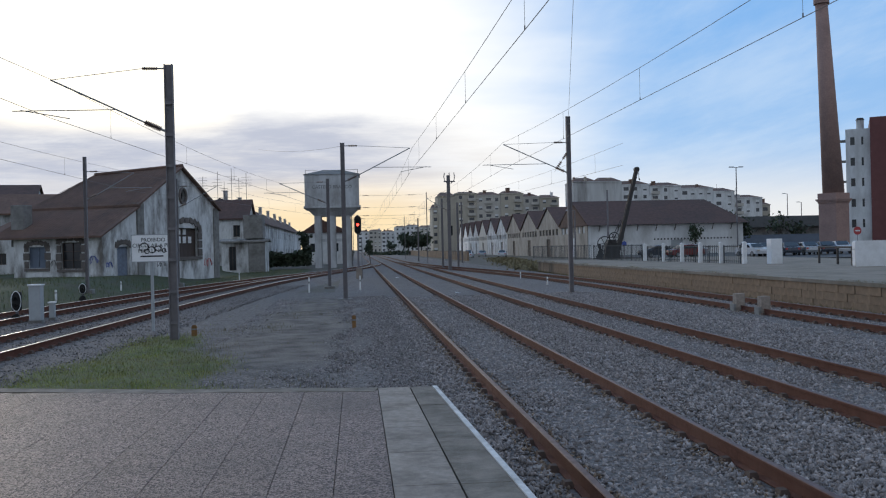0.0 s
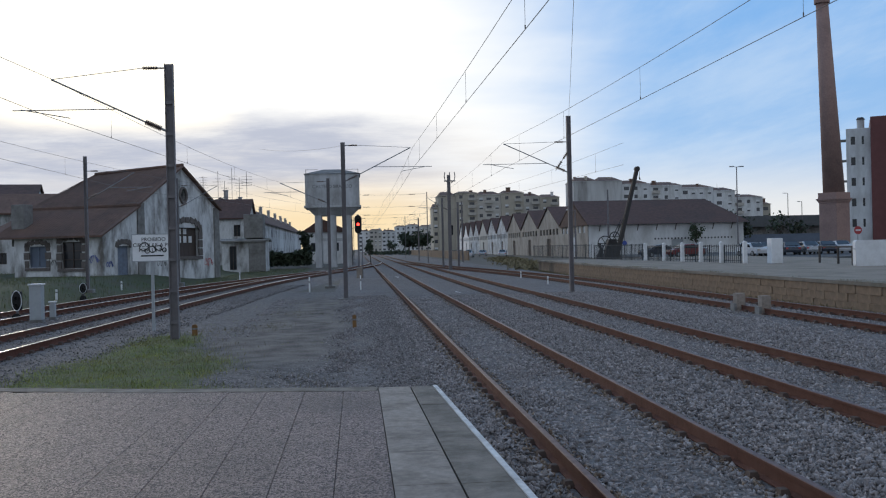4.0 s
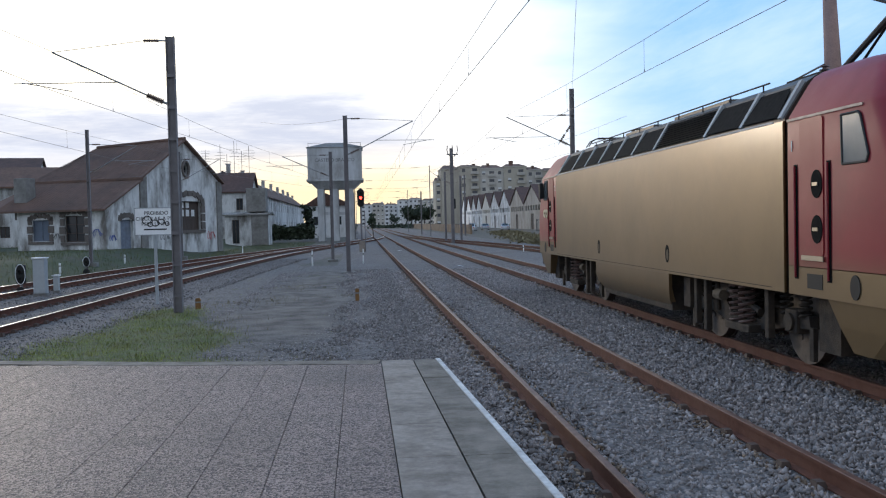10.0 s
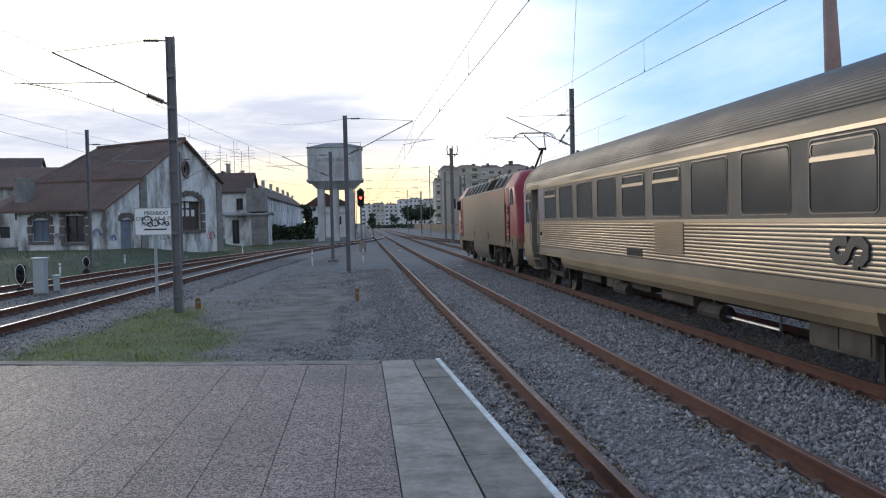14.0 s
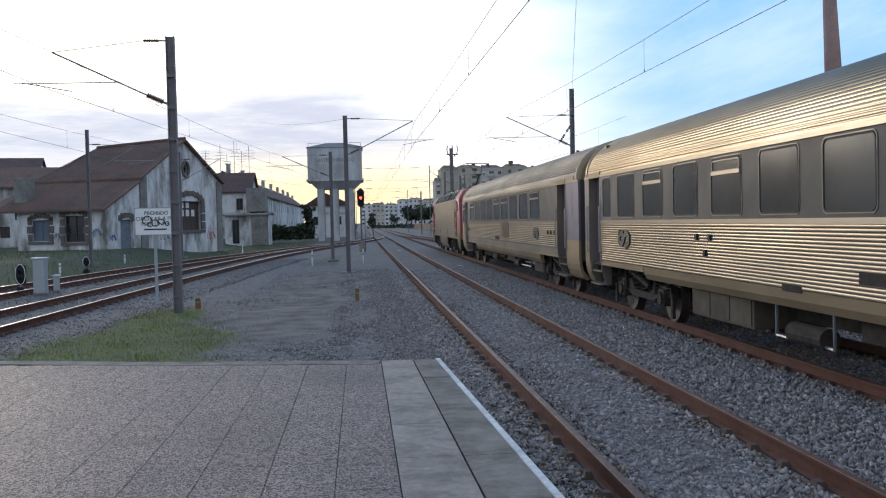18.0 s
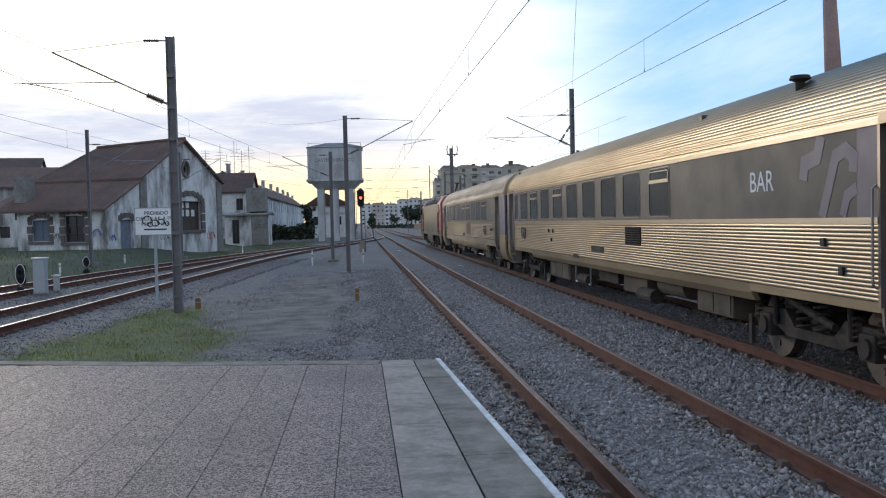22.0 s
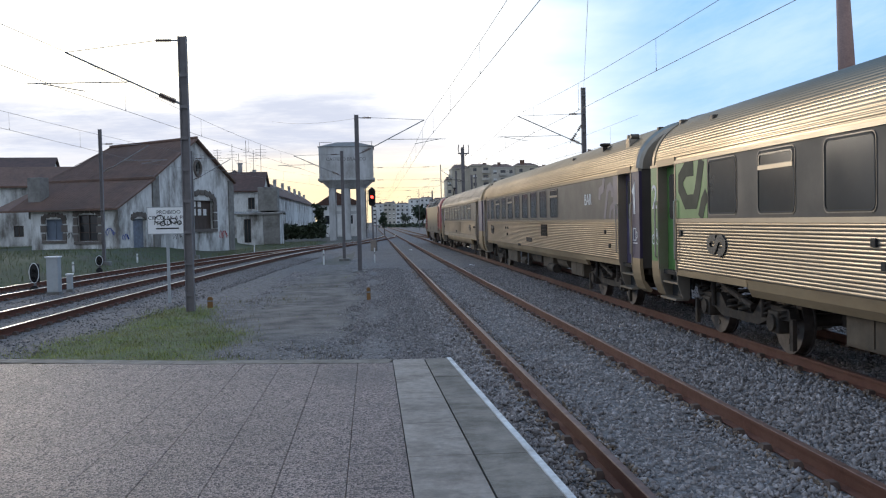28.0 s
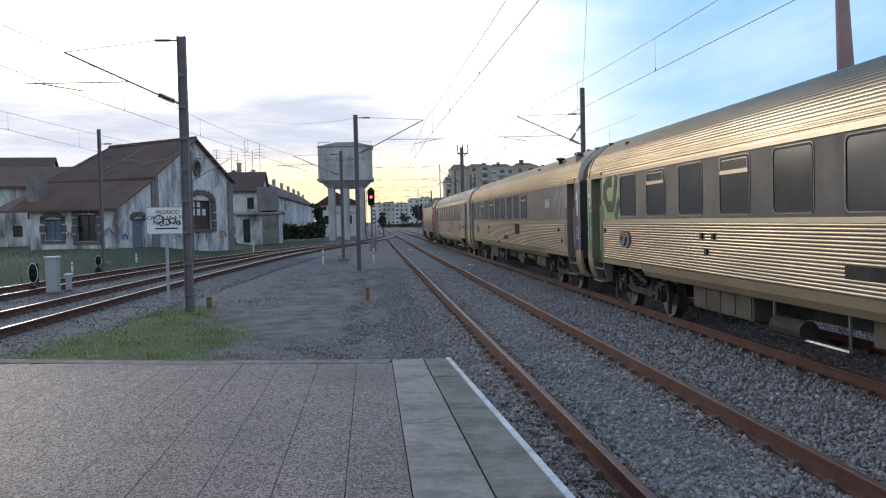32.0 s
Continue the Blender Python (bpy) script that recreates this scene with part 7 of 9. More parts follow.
def coach(name, label, spec):
    th = thing(name, pose(T2X, 0, 0), label, "railway coach", "train")
    HW, HL = 1.41, 12.68
    doors = spec["doors"]          # (low y, high y) of each doorway
    lowmat, band = spec.get("low", "inox"), "band"
    # roof
    bm = B()
    r = arc_roof(ribs=spec.get("ribs", 58), rib=spec.get("ribd", 0.009), smooth=spec.get("smooth", 0.012))
    prism(bm, r + [(1.38, 2.94), (-1.38, 2.94)], "y", -HL + 0.24, HL - 0.24)
    part("roof", bm, spec["roof"], th, "ribbed stainless roof", smooth=True).data.set_sharp_from_angle(angle=radians(48))
    if spec.get("eaveband"):
        for side in (-1, 1):
            bm = B()
            prism(bm, [(side * (HW + 0.014), 2.986), (side * (HW + 0.002), 3.07), (side * (HW - 0.022), 3.15), (side * (HW - 0.09), 3.15), (side * (HW - 0.08), 2.986)], "y", -HL + 0.45, HL - 0.45)
            part("eave_band", bm, "eave", th, "smooth bright band along the eave")
    for s in (-1, 1):
        bm = B()
        arc = arc_roof(rib=0, ribs=8)
        rings = [[bm.verts.new((x * f, s * y, 2.94 + (z - 2.94) * g)) for x, z in arc] for y, f, g in ((HL - 0.26, 1.012, 1.012), (HL - 0.14, 1.012, 1.012), (HL - 0.05, 0.985, 0.97), (HL - 0.01, 0.94, 0.90))]
        for p, q in zip(rings, rings[1:]):
            for k in range(len(p) - 1):
                bm.faces.new((p[k], p[k + 1], q[k + 1], q[k]))
        bm.faces.new(rings[0])
        bm.faces.new(rings[-1])
        bmesh.ops.recalc_face_normals(bm, faces=bm.faces[:])
        part("roof_end", bm, "inoxdull" if spec["roof"] != "roofgrime" else "skirt", th, "rounded bright steel arch at the roof end")
    for side in (-1, 1):
        def sx(d):
            return side * (HW + d)

        def slab(bm, d0, d1, y0, y1, z0, z1, **kw):
            box(bm, min(sx(d0), sx(d1)), max(sx(d0), sx(d1)), y0, y1, z0, z1, **kw)
        cuts = sorted(doors)
        spans, y = [], -HL
        for a, b in cuts:
            spans.append((y, a))
            y = b
        spans.append((y, HL))
        for k, (a, b) in enumerate(spans):
            if b - a < 0.1:
                continue
            end = k in (0, len(spans) - 1)
            if not end:
                # ribbed lower side
                p, q = spec.get("rib", 0.049), []
                z0 = spec.get("ribfrom", 1.05)
                n = int((1.90 - z0) / p)
                for j in range(n):
                    for f, d in ((0.0, -0.007), (0.06, -0.003), (0.2, -0.0008), (0.4, 0.001), (0.6, 0.001), (0.8, -0.0008), (0.94, -0.003)):
                        q.append((sx(d), z0 + (j + f) * p))
                q.append((sx(-0.007), z0 + n * p))
                prof = [(sx(-0.06), z0)] + q + [(sx(-0.06), q[-1][1])]
                bm = B()
                prism(bm, prof, "y", a, b)
                part("ribbed_side", bm, lowmat, th, "horizontally ribbed stainless side", smooth=True).data.set_sharp_from_angle(angle=radians(48))
                bm = B()
                slab(bm, -0.06, 0.012, a, b, q[-1][1], 1.955)
                part("waist_moulding", bm, "chrome", th)
                bm = B()
                slab(bm, -0.06, 0.0, a, b, 1.955, 2.93)
                part("window_band", bm, band, th, "graphite window band")
                bm = B()
                slab(bm, -0.06, 0.018, a - 0.03, b + 0.03, 2.93, 2.985)
                part("eave_moulding", bm, "chrome", th)
                bm = B()
                zs = spec.get("skirtfoot", 0.80)
                e0, e1 = spec.get("skirtends", (3.0, 3.0))
                prism(bm, [(sx(-0.004), z0), (sx(-0.06), z0), (sx(-0.16), zs), (sx(-0.09), zs), (sx(-0.03), zs + 0.11), (sx(-0.008), zs + 0.25)], "y", a + e0, b - e1)
                prism(bm, [(sx(-0.004), z0), (sx(-0.06), z0), (sx(-0.06), 0.94), (sx(-0.01), 0.94)], "y", a, a + e0)
                prism(bm, [(sx(-0.004), z0), (sx(-0.06), z0), (sx(-0.06), 0.94), (sx(-0.01), 0.94)], "y", b - e1, b)
                part("skirt", bm, spec.get("skirt", "skirt"), th)
                if z0 > 1.1:
                    bm = B()
                    slab(bm, -0.06, -0.004, a, b, 1.0, z0)
                    part("lower_band", bm, "lowband", th)
            else:
                em = spec["ends"][0 if k == 0 else 1]
                bm = B()
                slab(bm, -0.06, 0.0, a, b, em[1], 2.93)
                part("end_panel", bm, em[0], th, em[2])
                bm = B()
                slab(bm, -0.06, 0.012, a, b, 2.93, 2.985)
                part("eave_moulding", bm, "chrome", th)
                if em[1] > 1.0:
                    bm = B()
                    slab(bm, -0.06, 0.003, a, b, 1.0, em[1])
                    part("lower_panel", bm, "skirt", th)
                bm = B()
                prism(bm, [(sx(0), 1.0), (sx(-0.06), 1.0), (sx(-0.1), 0.7), (sx(-0.26), 0.5), (sx(-0.22), 0.45), (sx(-0.12), 0.52), (sx(-0.04), 0.70), (sx(-0.01), 0.85)], "y", a, b)
                part("valance", bm, "skirt", th, "curved stainless valance")
        # doorways: recessed leaf, frame, handle, steps
        for k, (a, b) in enumerate(cuts):
            dm = spec["leaf"][k]
            bm = B()
            slab(bm, -0.22, -0.17, a, b, 1.0, 2.93)
            lf = part("door", bm, dm, th, "recessed coach door")
            bm = B()
            w = b - a
            pts = rounded(a + w * 0.42, b - w * 0.16, 1.95, 2.78, 0.09)
            prism(bm, pts, "x", min(sx(-0.175), sx(-0.162)), max(sx(-0.175), sx(-0.162)))
            part("door_pane", bm, "pane", lf)
            bm = B()
            slab(bm, -0.172, -0.14, a + w * 0.2, a + w * 0.28, 1.75, 1.8)
            part("door_handle", bm, "chrome", lf)
            bm = B()
            for yy in (a + w * 0.36,):
                slab(bm, -0.17, -0.155, yy - 0.012, yy + 0.012, 1.0, 2.9)
            part("door_fold", bm, "rubber", lf)
            bm = B()
            for yy in (a, b):
                slab(bm, -0.22, 0.012, yy - 0.025, yy + 0.025, 1.0, 2.96)
            slab(bm, -0.22, 0.02, a, b, 2.93, 3.06)
            part("door_frame", bm, "inox", th, "bright steel door frame")
            for yy in (a - 0.06, b + 0.06):
                bm = B()
                polytube(bm, [(sx(0.0), yy, 1.2), (sx(0.05), yy, 1.24), (sx(0.05), yy, 2.26), (sx(0.0), yy, 2.3)], 0.016)
                part("grab_rail", bm, "chrome", th)
            bm = B()
            for zz, d in ((0.76, -0.05), (0.47, 0.0)):
                slab(bm, -0.24, d, a + 0.05, b - 0.05, zz, zz + 0.035)
            for yy in (a + 0.02, b - 0.02):
                prism(bm, [(sx(-0.25), 0.5), (sx(-0.12), 0.5), (sx(-0.02), 0.8), (sx(-0.01), 1.0), (sx(-0.25), 1.0)], "y", yy - 0.02, yy + 0.02)
            part("step", bm, "inoxdull", th, "steel door steps")
            bm = B()
            slab(bm, -0.27, -0.24, a, b, 0.5, 1.0)
            part("step_back", bm, "black", th)
        for y0, y1, hop in spec["windows"]:
            pane_window(th, side, HW, y0, y1, 2.02, 2.88, hop)
        for y0, y1 in spec.get("endwins", ()):
            pane_window(th, side, HW, y0, y1, 1.92, 2.86, True)
        for y0, y1, z0, z1, mt in spec.get("plates", ()):
            bm = B()
            slab(bm, -0.02, 0.008, y0, y1, z0, z1)
            gp = part("side_plate", bm, mt, th, "dark louvred grille" if mt == "louvre" else ("finely ribbed steel grille" if mt == "inox" else "flush side plate"))
            if mt in ("louvre", "inox"):
                bm = B()
                ns = 8 if mt == "louvre" else 13
                for j in range(ns):
                    zz = z0 + (z1 - z0) * (j + 0.3) / ns
                    slab(bm, 0.008, 0.02, y0 + 0.02, y1 - 0.02, zz, zz + 0.018)
                part("grille_slats", bm, "under" if mt == "louvre" else "inox", gp)
        for y, z in spec.get("lamps", ()):
            bm = B()
            slab(bm, -0.01, 0.03, y - 0.05, y + 0.05, z - 0.05, z + 0.05, bevel=0.01)
            part("side_lamp", bm, "black", th)
        for y, z, s in spec.get("emblems", ()):
            emblem(th, sx(0.012), y, z, s, "logo", side)
    # ends: wall, bellows, buffers
    for s in (-1, 1):
        bm = B()
        box(bm, -1.36, 1.36, min(s * (HL - 0.12), s * (HL - 0.04)), max(s * (HL - 0.12), s * (HL - 0.04)), 0.95, 3.0)
        part("end_wall", bm, spec.get("endwall", "band"), th)
        bm = B()
        for k in range(4):
            y = s * (HL - 0.04 + 0.07 * k)
            w = 0.62 + 0.05 * (k % 2)
            for q in ((-w, -w + 0.16, 1.05, 3.35), (w - 0.16, w, 1.05, 3.35), (-w, w, 3.2, 3.4)):
                box(bm, q[0], q[1], min(y, y + s * 0.05), max(y, y + s * 0.05), q[2], q[3])
        part("gangway_bellows", bm, "rubber", th, "black rubber gangway bellows")
        for x in (-0.92, 0.92):
            bm = B()
            tube(bm, (x, s * (HL - 0.2), 1.03), (x, s * (HL + 0.18), 1.03), 0.1, n=10)
            tube(bm, (x, s * (HL + 0.18), 1.03), (x, s * (HL + 0.22), 1.03), 0.22, n=14)
            part("buffer", bm, "under", th)
        bm = B()
        box(bm, -1.2, 1.2, min(s * (HL - 0.5), s * (HL - 0.1)), max(s * (HL - 0.5), s * (HL - 0.1)), 0.8, 1.05)
        for x in (-0.55, -0.4, 0.45):
            polytube(bm, [(x, s * (HL - 0.1), 0.9), (x, s * (HL + 0.12), 0.55), (x, s * (HL + 0.36), 0.62)], 0.024)
        part("headstock", bm, "under", th)
        bogie(th, s * 9.2)
    # floor pan and underfloor boxes
    bm = B()
    box(bm, -1.33, 1.33, -HL + 0.1, HL - 0.1, 0.92, 1.0)
    part("floor_pan", bm, "under", th)
    for y0, y1, z0, w, kind in spec["boxes"]:
        bm = B()
        if kind == "frame":
            for sd in (-1, 1):
                bm = B()
                polytube(bm, [(sd * w, y0, 0.92), (sd * w, y0, z0), (sd * w, y1, z0), (sd * w, y1, 0.92)], 0.025)
                part("underfloor_frame", bm, "galv", th, "bare steel carrying frame under the floor")
            continue
        if kind == "tank":
            for sd in (-1, 1):
                bm = B()
                tube(bm, (sd * (w - 0.22), y0, z0 + 0.22), (sd * (w - 0.22), y1, z0 + 0.22), 0.22, n=16)
                part("air_tank", bm, "underbox", th, "dusty round air tank")
            continue
        box(bm, -w, w, y0, y1, z0, 0.92, bevel=0.025)
        eb = part("equipment_box", bm, "under" if kind == "dark" else "underbox", th, "dusty underfloor equipment box")
        if kind == "doors":
            m = max(2, round((y1 - y0) / 0.7))
            for k in range(m):
                for sd in (-1, 1):
                    bm = B()
                    c0, c1 = y0 + 0.05 + (y1 - y0 - 0.1) * k / m, y0 + 0.05 + (y1 - y0 - 0.1) * (k + 1) / m
                    box(bm, min(sd * w, sd * (w + 0.015)), max(sd * w, sd * (w + 0.015)), c0 + 0.02, c1 - 0.02, z0 + 0.05, 0.88)
                    bd = part("box_door", bm, "underbox", eb)
    bm = B()
    box(bm, -0.7, 0.7, -6.9, 6.9, 0.5, 0.92)
    part("underfloor_core", bm, "under", th, "dark pipes and gear along the floor")
    bm = B()
    for x in (-0.95, 0.95):
        polytube(bm, [(x, -7.2, 0.86), (x, 7.2, 0.86)], 0.03)
    for k in range(2):
        tube(bm, (-1.15, -3.2 + k * 5, 0.45), (-1.15, -2.3 + k * 5, 0.45), 0.14, n=12)
    part("brake_pipe", bm, "under", th)
    for y, kind in spec.get("vents", ()):
        bm = B()
        if kind == "cowl":
            tube(bm, (-1.05, y, 3.5), (-1.05, y, 3.74), 0.06, n=12)
            tube(bm, (-1.05, y, 3.74), (-1.05, y, 3.77), 0.07, 0.14, n=14)
            tube(bm, (-1.05, y, 3.77), (-1.05, y, 3.82), 0.14, 0.12, n=14)
        elif kind == "fan":
            box(bm, -1.2, -0.95, y - 0.14, y + 0.14, 3.35, 3.72, bevel=0.02)
        elif kind == "hood":
            box(bm, -0.93, -0.79, y - 0.07, y + 0.07, 3.66, 3.84, bevel=0.03)
        else:
            box(bm, -1.12, -0.98, y - 0.08, y + 0.08, 3.55, 3.69, bevel=0.02)
        rv = part("roof_vent", bm, {"cowl": "under", "fan": "inoxdull"}.get(kind, "roofgrime"), th, "steel roof box with two dark hoods" if kind == "fan" else "dark roof ventilator")
        if kind == "fan":
            for dy in (-0.1, 0.12):
                bm = B()
                tube(bm, (-1.16, y + dy, 3.745), (-0.98, y + dy, 3.745), 0.065, n=12)
                part("hood", bm, "roofgrime", rv, "dark round hood")
    return th


def win_row(first, pitch, n, w, hops=()):
    return [(first - k * pitch - w / 2, first - k * pitch + w / 2, k in hops) for k in range(n)]


L0 = loco()
# the first coach's deep violet door leaves hold the recess shade in their colour
C1 = coach("railway_coach", "grimy stainless first-class coach with graphite band and lilac ends", dict(
    boxes=[(-7.34, -5.86, 0.34, 1.2, "doors"), (-5.0, -2.7, 0.42, 1.15, "frame"), (-1.75, -0.1, 0.45, 1.15, "box"), (0.5, 1.9, 0.5, 1.15, "dark"), (2.4, 3.6, 0.42, 1.18, "doors"), (4.2, 6.0, 0.45, 1.15, "dark")],
    skirtfoot=0.68, skirtends=(2.55, 2.9), roof="roofgrime", doors=[(-11.30, -10.26), (10.26, 11.35)], leaf=["purpledark", "purpledark"], low="inoxdull", rib=0.058, ribfrom=1.20, ribs=62, ribd=0.013, eaveband=True, smooth=0.055, skirt="skirt",
    ends=[("lilac", 1.45, "lilac end panel"), ("lilac", 1.85, "lilac end panel with a window")], endwins=[(11.45, 12.25)],
    windows=win_row(8.55, 1.95, 9, 1.45, (0, 4, 5, 8)), plates=[(-2.05, -0.55, 1.36, 1.93, "inox"), (0.2, 1.2, 1.24, 1.38, "under")],
    lamps=[(9.9, 1.58), (-9.0, 1.62), (-9.4, 1.62), (-9.9, 1.62)], emblems=[(-7.21, 1.56, 0.80)]))
C2 = coach("railway_coach", "ribbed stainless bar coach with graphite band and violet doors", dict(
    boxes=[(3.78, 6.2, 0.34, 1.22, "doors"), (1.6, 3.1, 0.36, 1.2, "frame"), (-0.4, 1.2, 0.5, 1.1, "dark"), (-2.6, -1.0, 0.42, 1.15, "box"), (-4.6, -3.2, 0.5, 1.15, "tank"), (-6.88, -5.42, 0.42, 1.2, "doors")],
    skirtends=(3.2, 3.0), roof="inoxroof", doors=[(-12.13, -11.15), (11.30, 12.28)], leaf=["purple", "purple"],
    ends=[("purpledark", 1.15, "deep violet end panel"), ("lilac", 1.45, "lilac end panel")],
    windows=[(10.45, 11.05, False)] + win_row(9.34, 1.69, 9, 1.10, (1, 3, 8)), plates=[(-3.07, -2.05, 1.45, 1.82, "louvre"), (-0.38, 0.69, 1.22, 1.36, "under"), (2.0, 2.5, 1.02, 1.1, "under")],
    lamps=[(5.45, 1.67), (4.9, 1.67), (5.1, 1.42), (9.75, 1.7), (-10.0, 1.67), (-10.4, 1.35)], emblems=[(9.47, 1.54, 0.80)], vents=[(-8.76, "cowl"), (-11.2, "fan"), (-5.46, "low"), (-12.45, "hood"), (11.8, "low")]))
C3 = coach("railway_coach", "ribbed stainless second-class coach with graphite band and green ends", dict(
    boxes=[(3.4, 5.9, 0.40, 1.2, "doors"), (0.7, 2.7, 0.34, 1.2, "frame"), (-1.6, 0.3, 0.45, 1.15, "box"), (-4.0, -2.2, 0.5, 1.1, "dark"), (-6.6, -4.6, 0.42, 1.2, "doors")],
    skirtends=(3.2, 3.0), roof="inoxroof", doors=[(-12.13, -11.15), (11.28, 12.25)], leaf=["green", "green"],
    ends=[("green", 1.15, "green end panel"), ("green", 1.15, "green end panel")],
    windows=win_row(9.14, 1.86, 11, 1.10, (1, 3, 7)), plates=[(-1.2, 0.42, 1.24, 1.40, "under"), (-5.2, -4.1, 1.45, 1.82, "louvre")],
    lamps=[(4.9, 1.67), (4.4, 1.67), (4.7, 1.42), (11.0, 1.7)], emblems=[(9.37, 1.51, 0.76)], vents=[(12.36, "hood"), (10.3, "low")]))

# markings
text_part(C1, "1", 0.6, side_face(-1.428, 11.85, 2.38), "grey", "class_number", "pale class number")
text_part(C2, "BAR", 0.40, side_face(-1.413, -8.36, 2.44), "grey", "lettering", "pale capital letters on the band")
text_part(C3, "2", 0.66, side_face(-1.413, 12.47, 2.35), "grey", "class_number", "pale class number")
boxpart("green_panel", (-1.413, -1.409, 9.75, 11.24, 1.96, 2.925), "green", C3, "green livery panel beside the door")
boxpart("violet_panel", (-1.413, -1.409, -11.12, -10.72, 1.96, 2.925), "violetgrey", C2, "violet edge of the window band")
boxpart("violet_panel", (-1.413, -1.409, 10.35, 11.27, 1.96, 2.925), "violetgrey", C2, "violet front edge of the window band")
boxpart("violet_panel", (-1.413, -1.409, 9.45, 10.22, 1.96, 2.925), "violetgrey", C1, "faded violet front edge of the window band")



def pictogram(parent, y, z, lines, label):
    """A small outline drawing on an end panel."""
    bm = B()
    for pts, close in lines:
        ribbon(bm, [(y + a, z + b) for a, b in pts], 0.022, -1.4165, -1.412, close)
    part("pictogram", bm, "grey", parent, label)


def wheel_line(cy, cz, r):
    return ([(cy + r * math.cos(k * math.pi / 6), cz + r * math.sin(k * math.pi / 6)) for k in range(12)], True)


pictogram(C2, -12.38, 1.62, [([(0.12, 0.14), (0.12, -0.1), (-0.06, -0.1), (-0.06, 0.14)], True), ([(-0.06, 0.08), (-0.14, 0.06), (-0.14, -0.04), (-0.06, -0.06)], False), ([(0.15, -0.16), (-0.15, -0.16)], False)], "pale outline of a cup")
pictogram(C3, 12.43, 1.66, [wheel_line(0.12, -0.1, 0.09), wheel_line(-0.12, -0.1, 0.09), ([(0.12, -0.1), (0.04, 0.1), (-0.1, 0.1), (-0.12, -0.1)], False), ([(0.04, 0.1), (-0.02, -0.1), (-0.1, 0.1)], False)], "pale outline of a bicycle")


def livery_shape(parent, pts, x, material, w, label):
    bm = B()
    ribbon(bm, pts, w, x - 0.0015, x + 0.0015)
    part("livery_swash", bm, material, parent, label)


for coach_ob, yy, zz, nm in ((C2, -12.36, 2.36, "pale class number"), (C1, -11.98, 2.36, "faded class number")):
    bm = B()
    ribbon(bm, [(yy + 0.13, zz + 0.13), (yy + 0.01, zz + 0.26), (yy + 0.01, zz - 0.30)], 0.12, -1.4165, -1.4125)
    part("class_number", bm, "grey" if coach_ob is C2 else "lilac", coach_ob, nm)

livery_shape(C2, [(-9.52, 2.42), (-9.56, 2.62), (-9.86, 2.68), (-9.96, 2.92)], -1.4135, "swash", 0.2, "pale lilac livery swash")
livery_shape(C2, [(-9.96, 1.96), (-10.12, 2.30), (-10.28, 2.66), (-10.50, 2.72), (-10.66, 2.62), (-10.64, 2.46)], -1.4135, "swash", 0.17, "pale lilac livery swash")
livery_shape(C2, [(-10.42, 1.97), (-10.52, 2.2), (-10.72, 2.28)], -1.4135, "swash", 0.14, "pale lilac livery swash")
livery_shape(C3, [(9.98, 2.925), (10.18, 2.42), (10.30, 2.24), (10.72, 2.24), (10.98, 2.48), (10.98, 2.66), (10.74, 2.80), (10.36, 2.80)], -1.4155, "greendark", 0.25, "dark livery loop")
livery_shape(C3, [(9.76, 2.36), (9.92, 2.22), (10.06, 1.965)], -1.4155, "greendark", 0.22, "dark livery foot")

# ---- ballast stones and grass ----
def stones(name, spots, lo, hi, material, label, seed):
    """Loose angular stones as one mesh: jittered eight-faced lumps."""
    rg = np.random.RandomState(seed)
    n = len(spots)
    base = np.array([(1, 0, 0), (-1, 0, 0), (0, 1, 0), (0, -1, 0), (0, 0, 1), (0, 0, -1)], float)
    tri = np.array([(0, 2, 4), (2, 1, 4), (1, 3, 4), (3, 0, 4), (2, 0, 5), (1, 2, 5), (3, 1, 5), (0, 3, 5)])
    size = (lo + (hi - lo) * rg.uniform(0, 1, (n, 1, 1)) ** 1.8) * rg.uniform(0.55, 1.35, (n, 1, 3))
    v = base[None] + rg.uniform(-0.46, 0.46, (n, 6, 3))
    v = v * size
    a = rg.uniform(0, 6.283, n)
    b = rg.uniform(-0.9, 0.9, n)
    ca, sa, cb, sb = np.cos(a)[:, None], np.sin(a)[:, None], np.cos(b)[:, None], np.sin(b)[:, None]
    y, z = v[:, :, 1] * cb - v[:, :, 2] * sb, v[:, :, 1] * sb + v[:, :, 2] * cb
    x = v[:, :, 0]
    v = np.stack([x * ca - y * sa, x * sa + y * ca, z], -1) + spots[:, None, :]
    f = (tri[None] + 6 * np.arange(n)[:, None, None]).reshape(-1)
    me = bpy.data.meshes.new(name)
    me.vertices.add(n * 6)
    me.vertices.foreach_set("co", v.reshape(-1))
    me.loops.add(len(f))
    me.loops.foreach_set("vertex_index", f)
    me.polygons.add(n * 8)
    me.polygons.foreach_set("loop_start", np.arange(0, len(f), 3))
    me.polygons.foreach_set("loop_total", np.full(n * 8, 3))
    me.update(calc_edges=True)
    me.materials.append(M[material])
    return tagged(new(name, me), label, "ballast", kind="stuff")


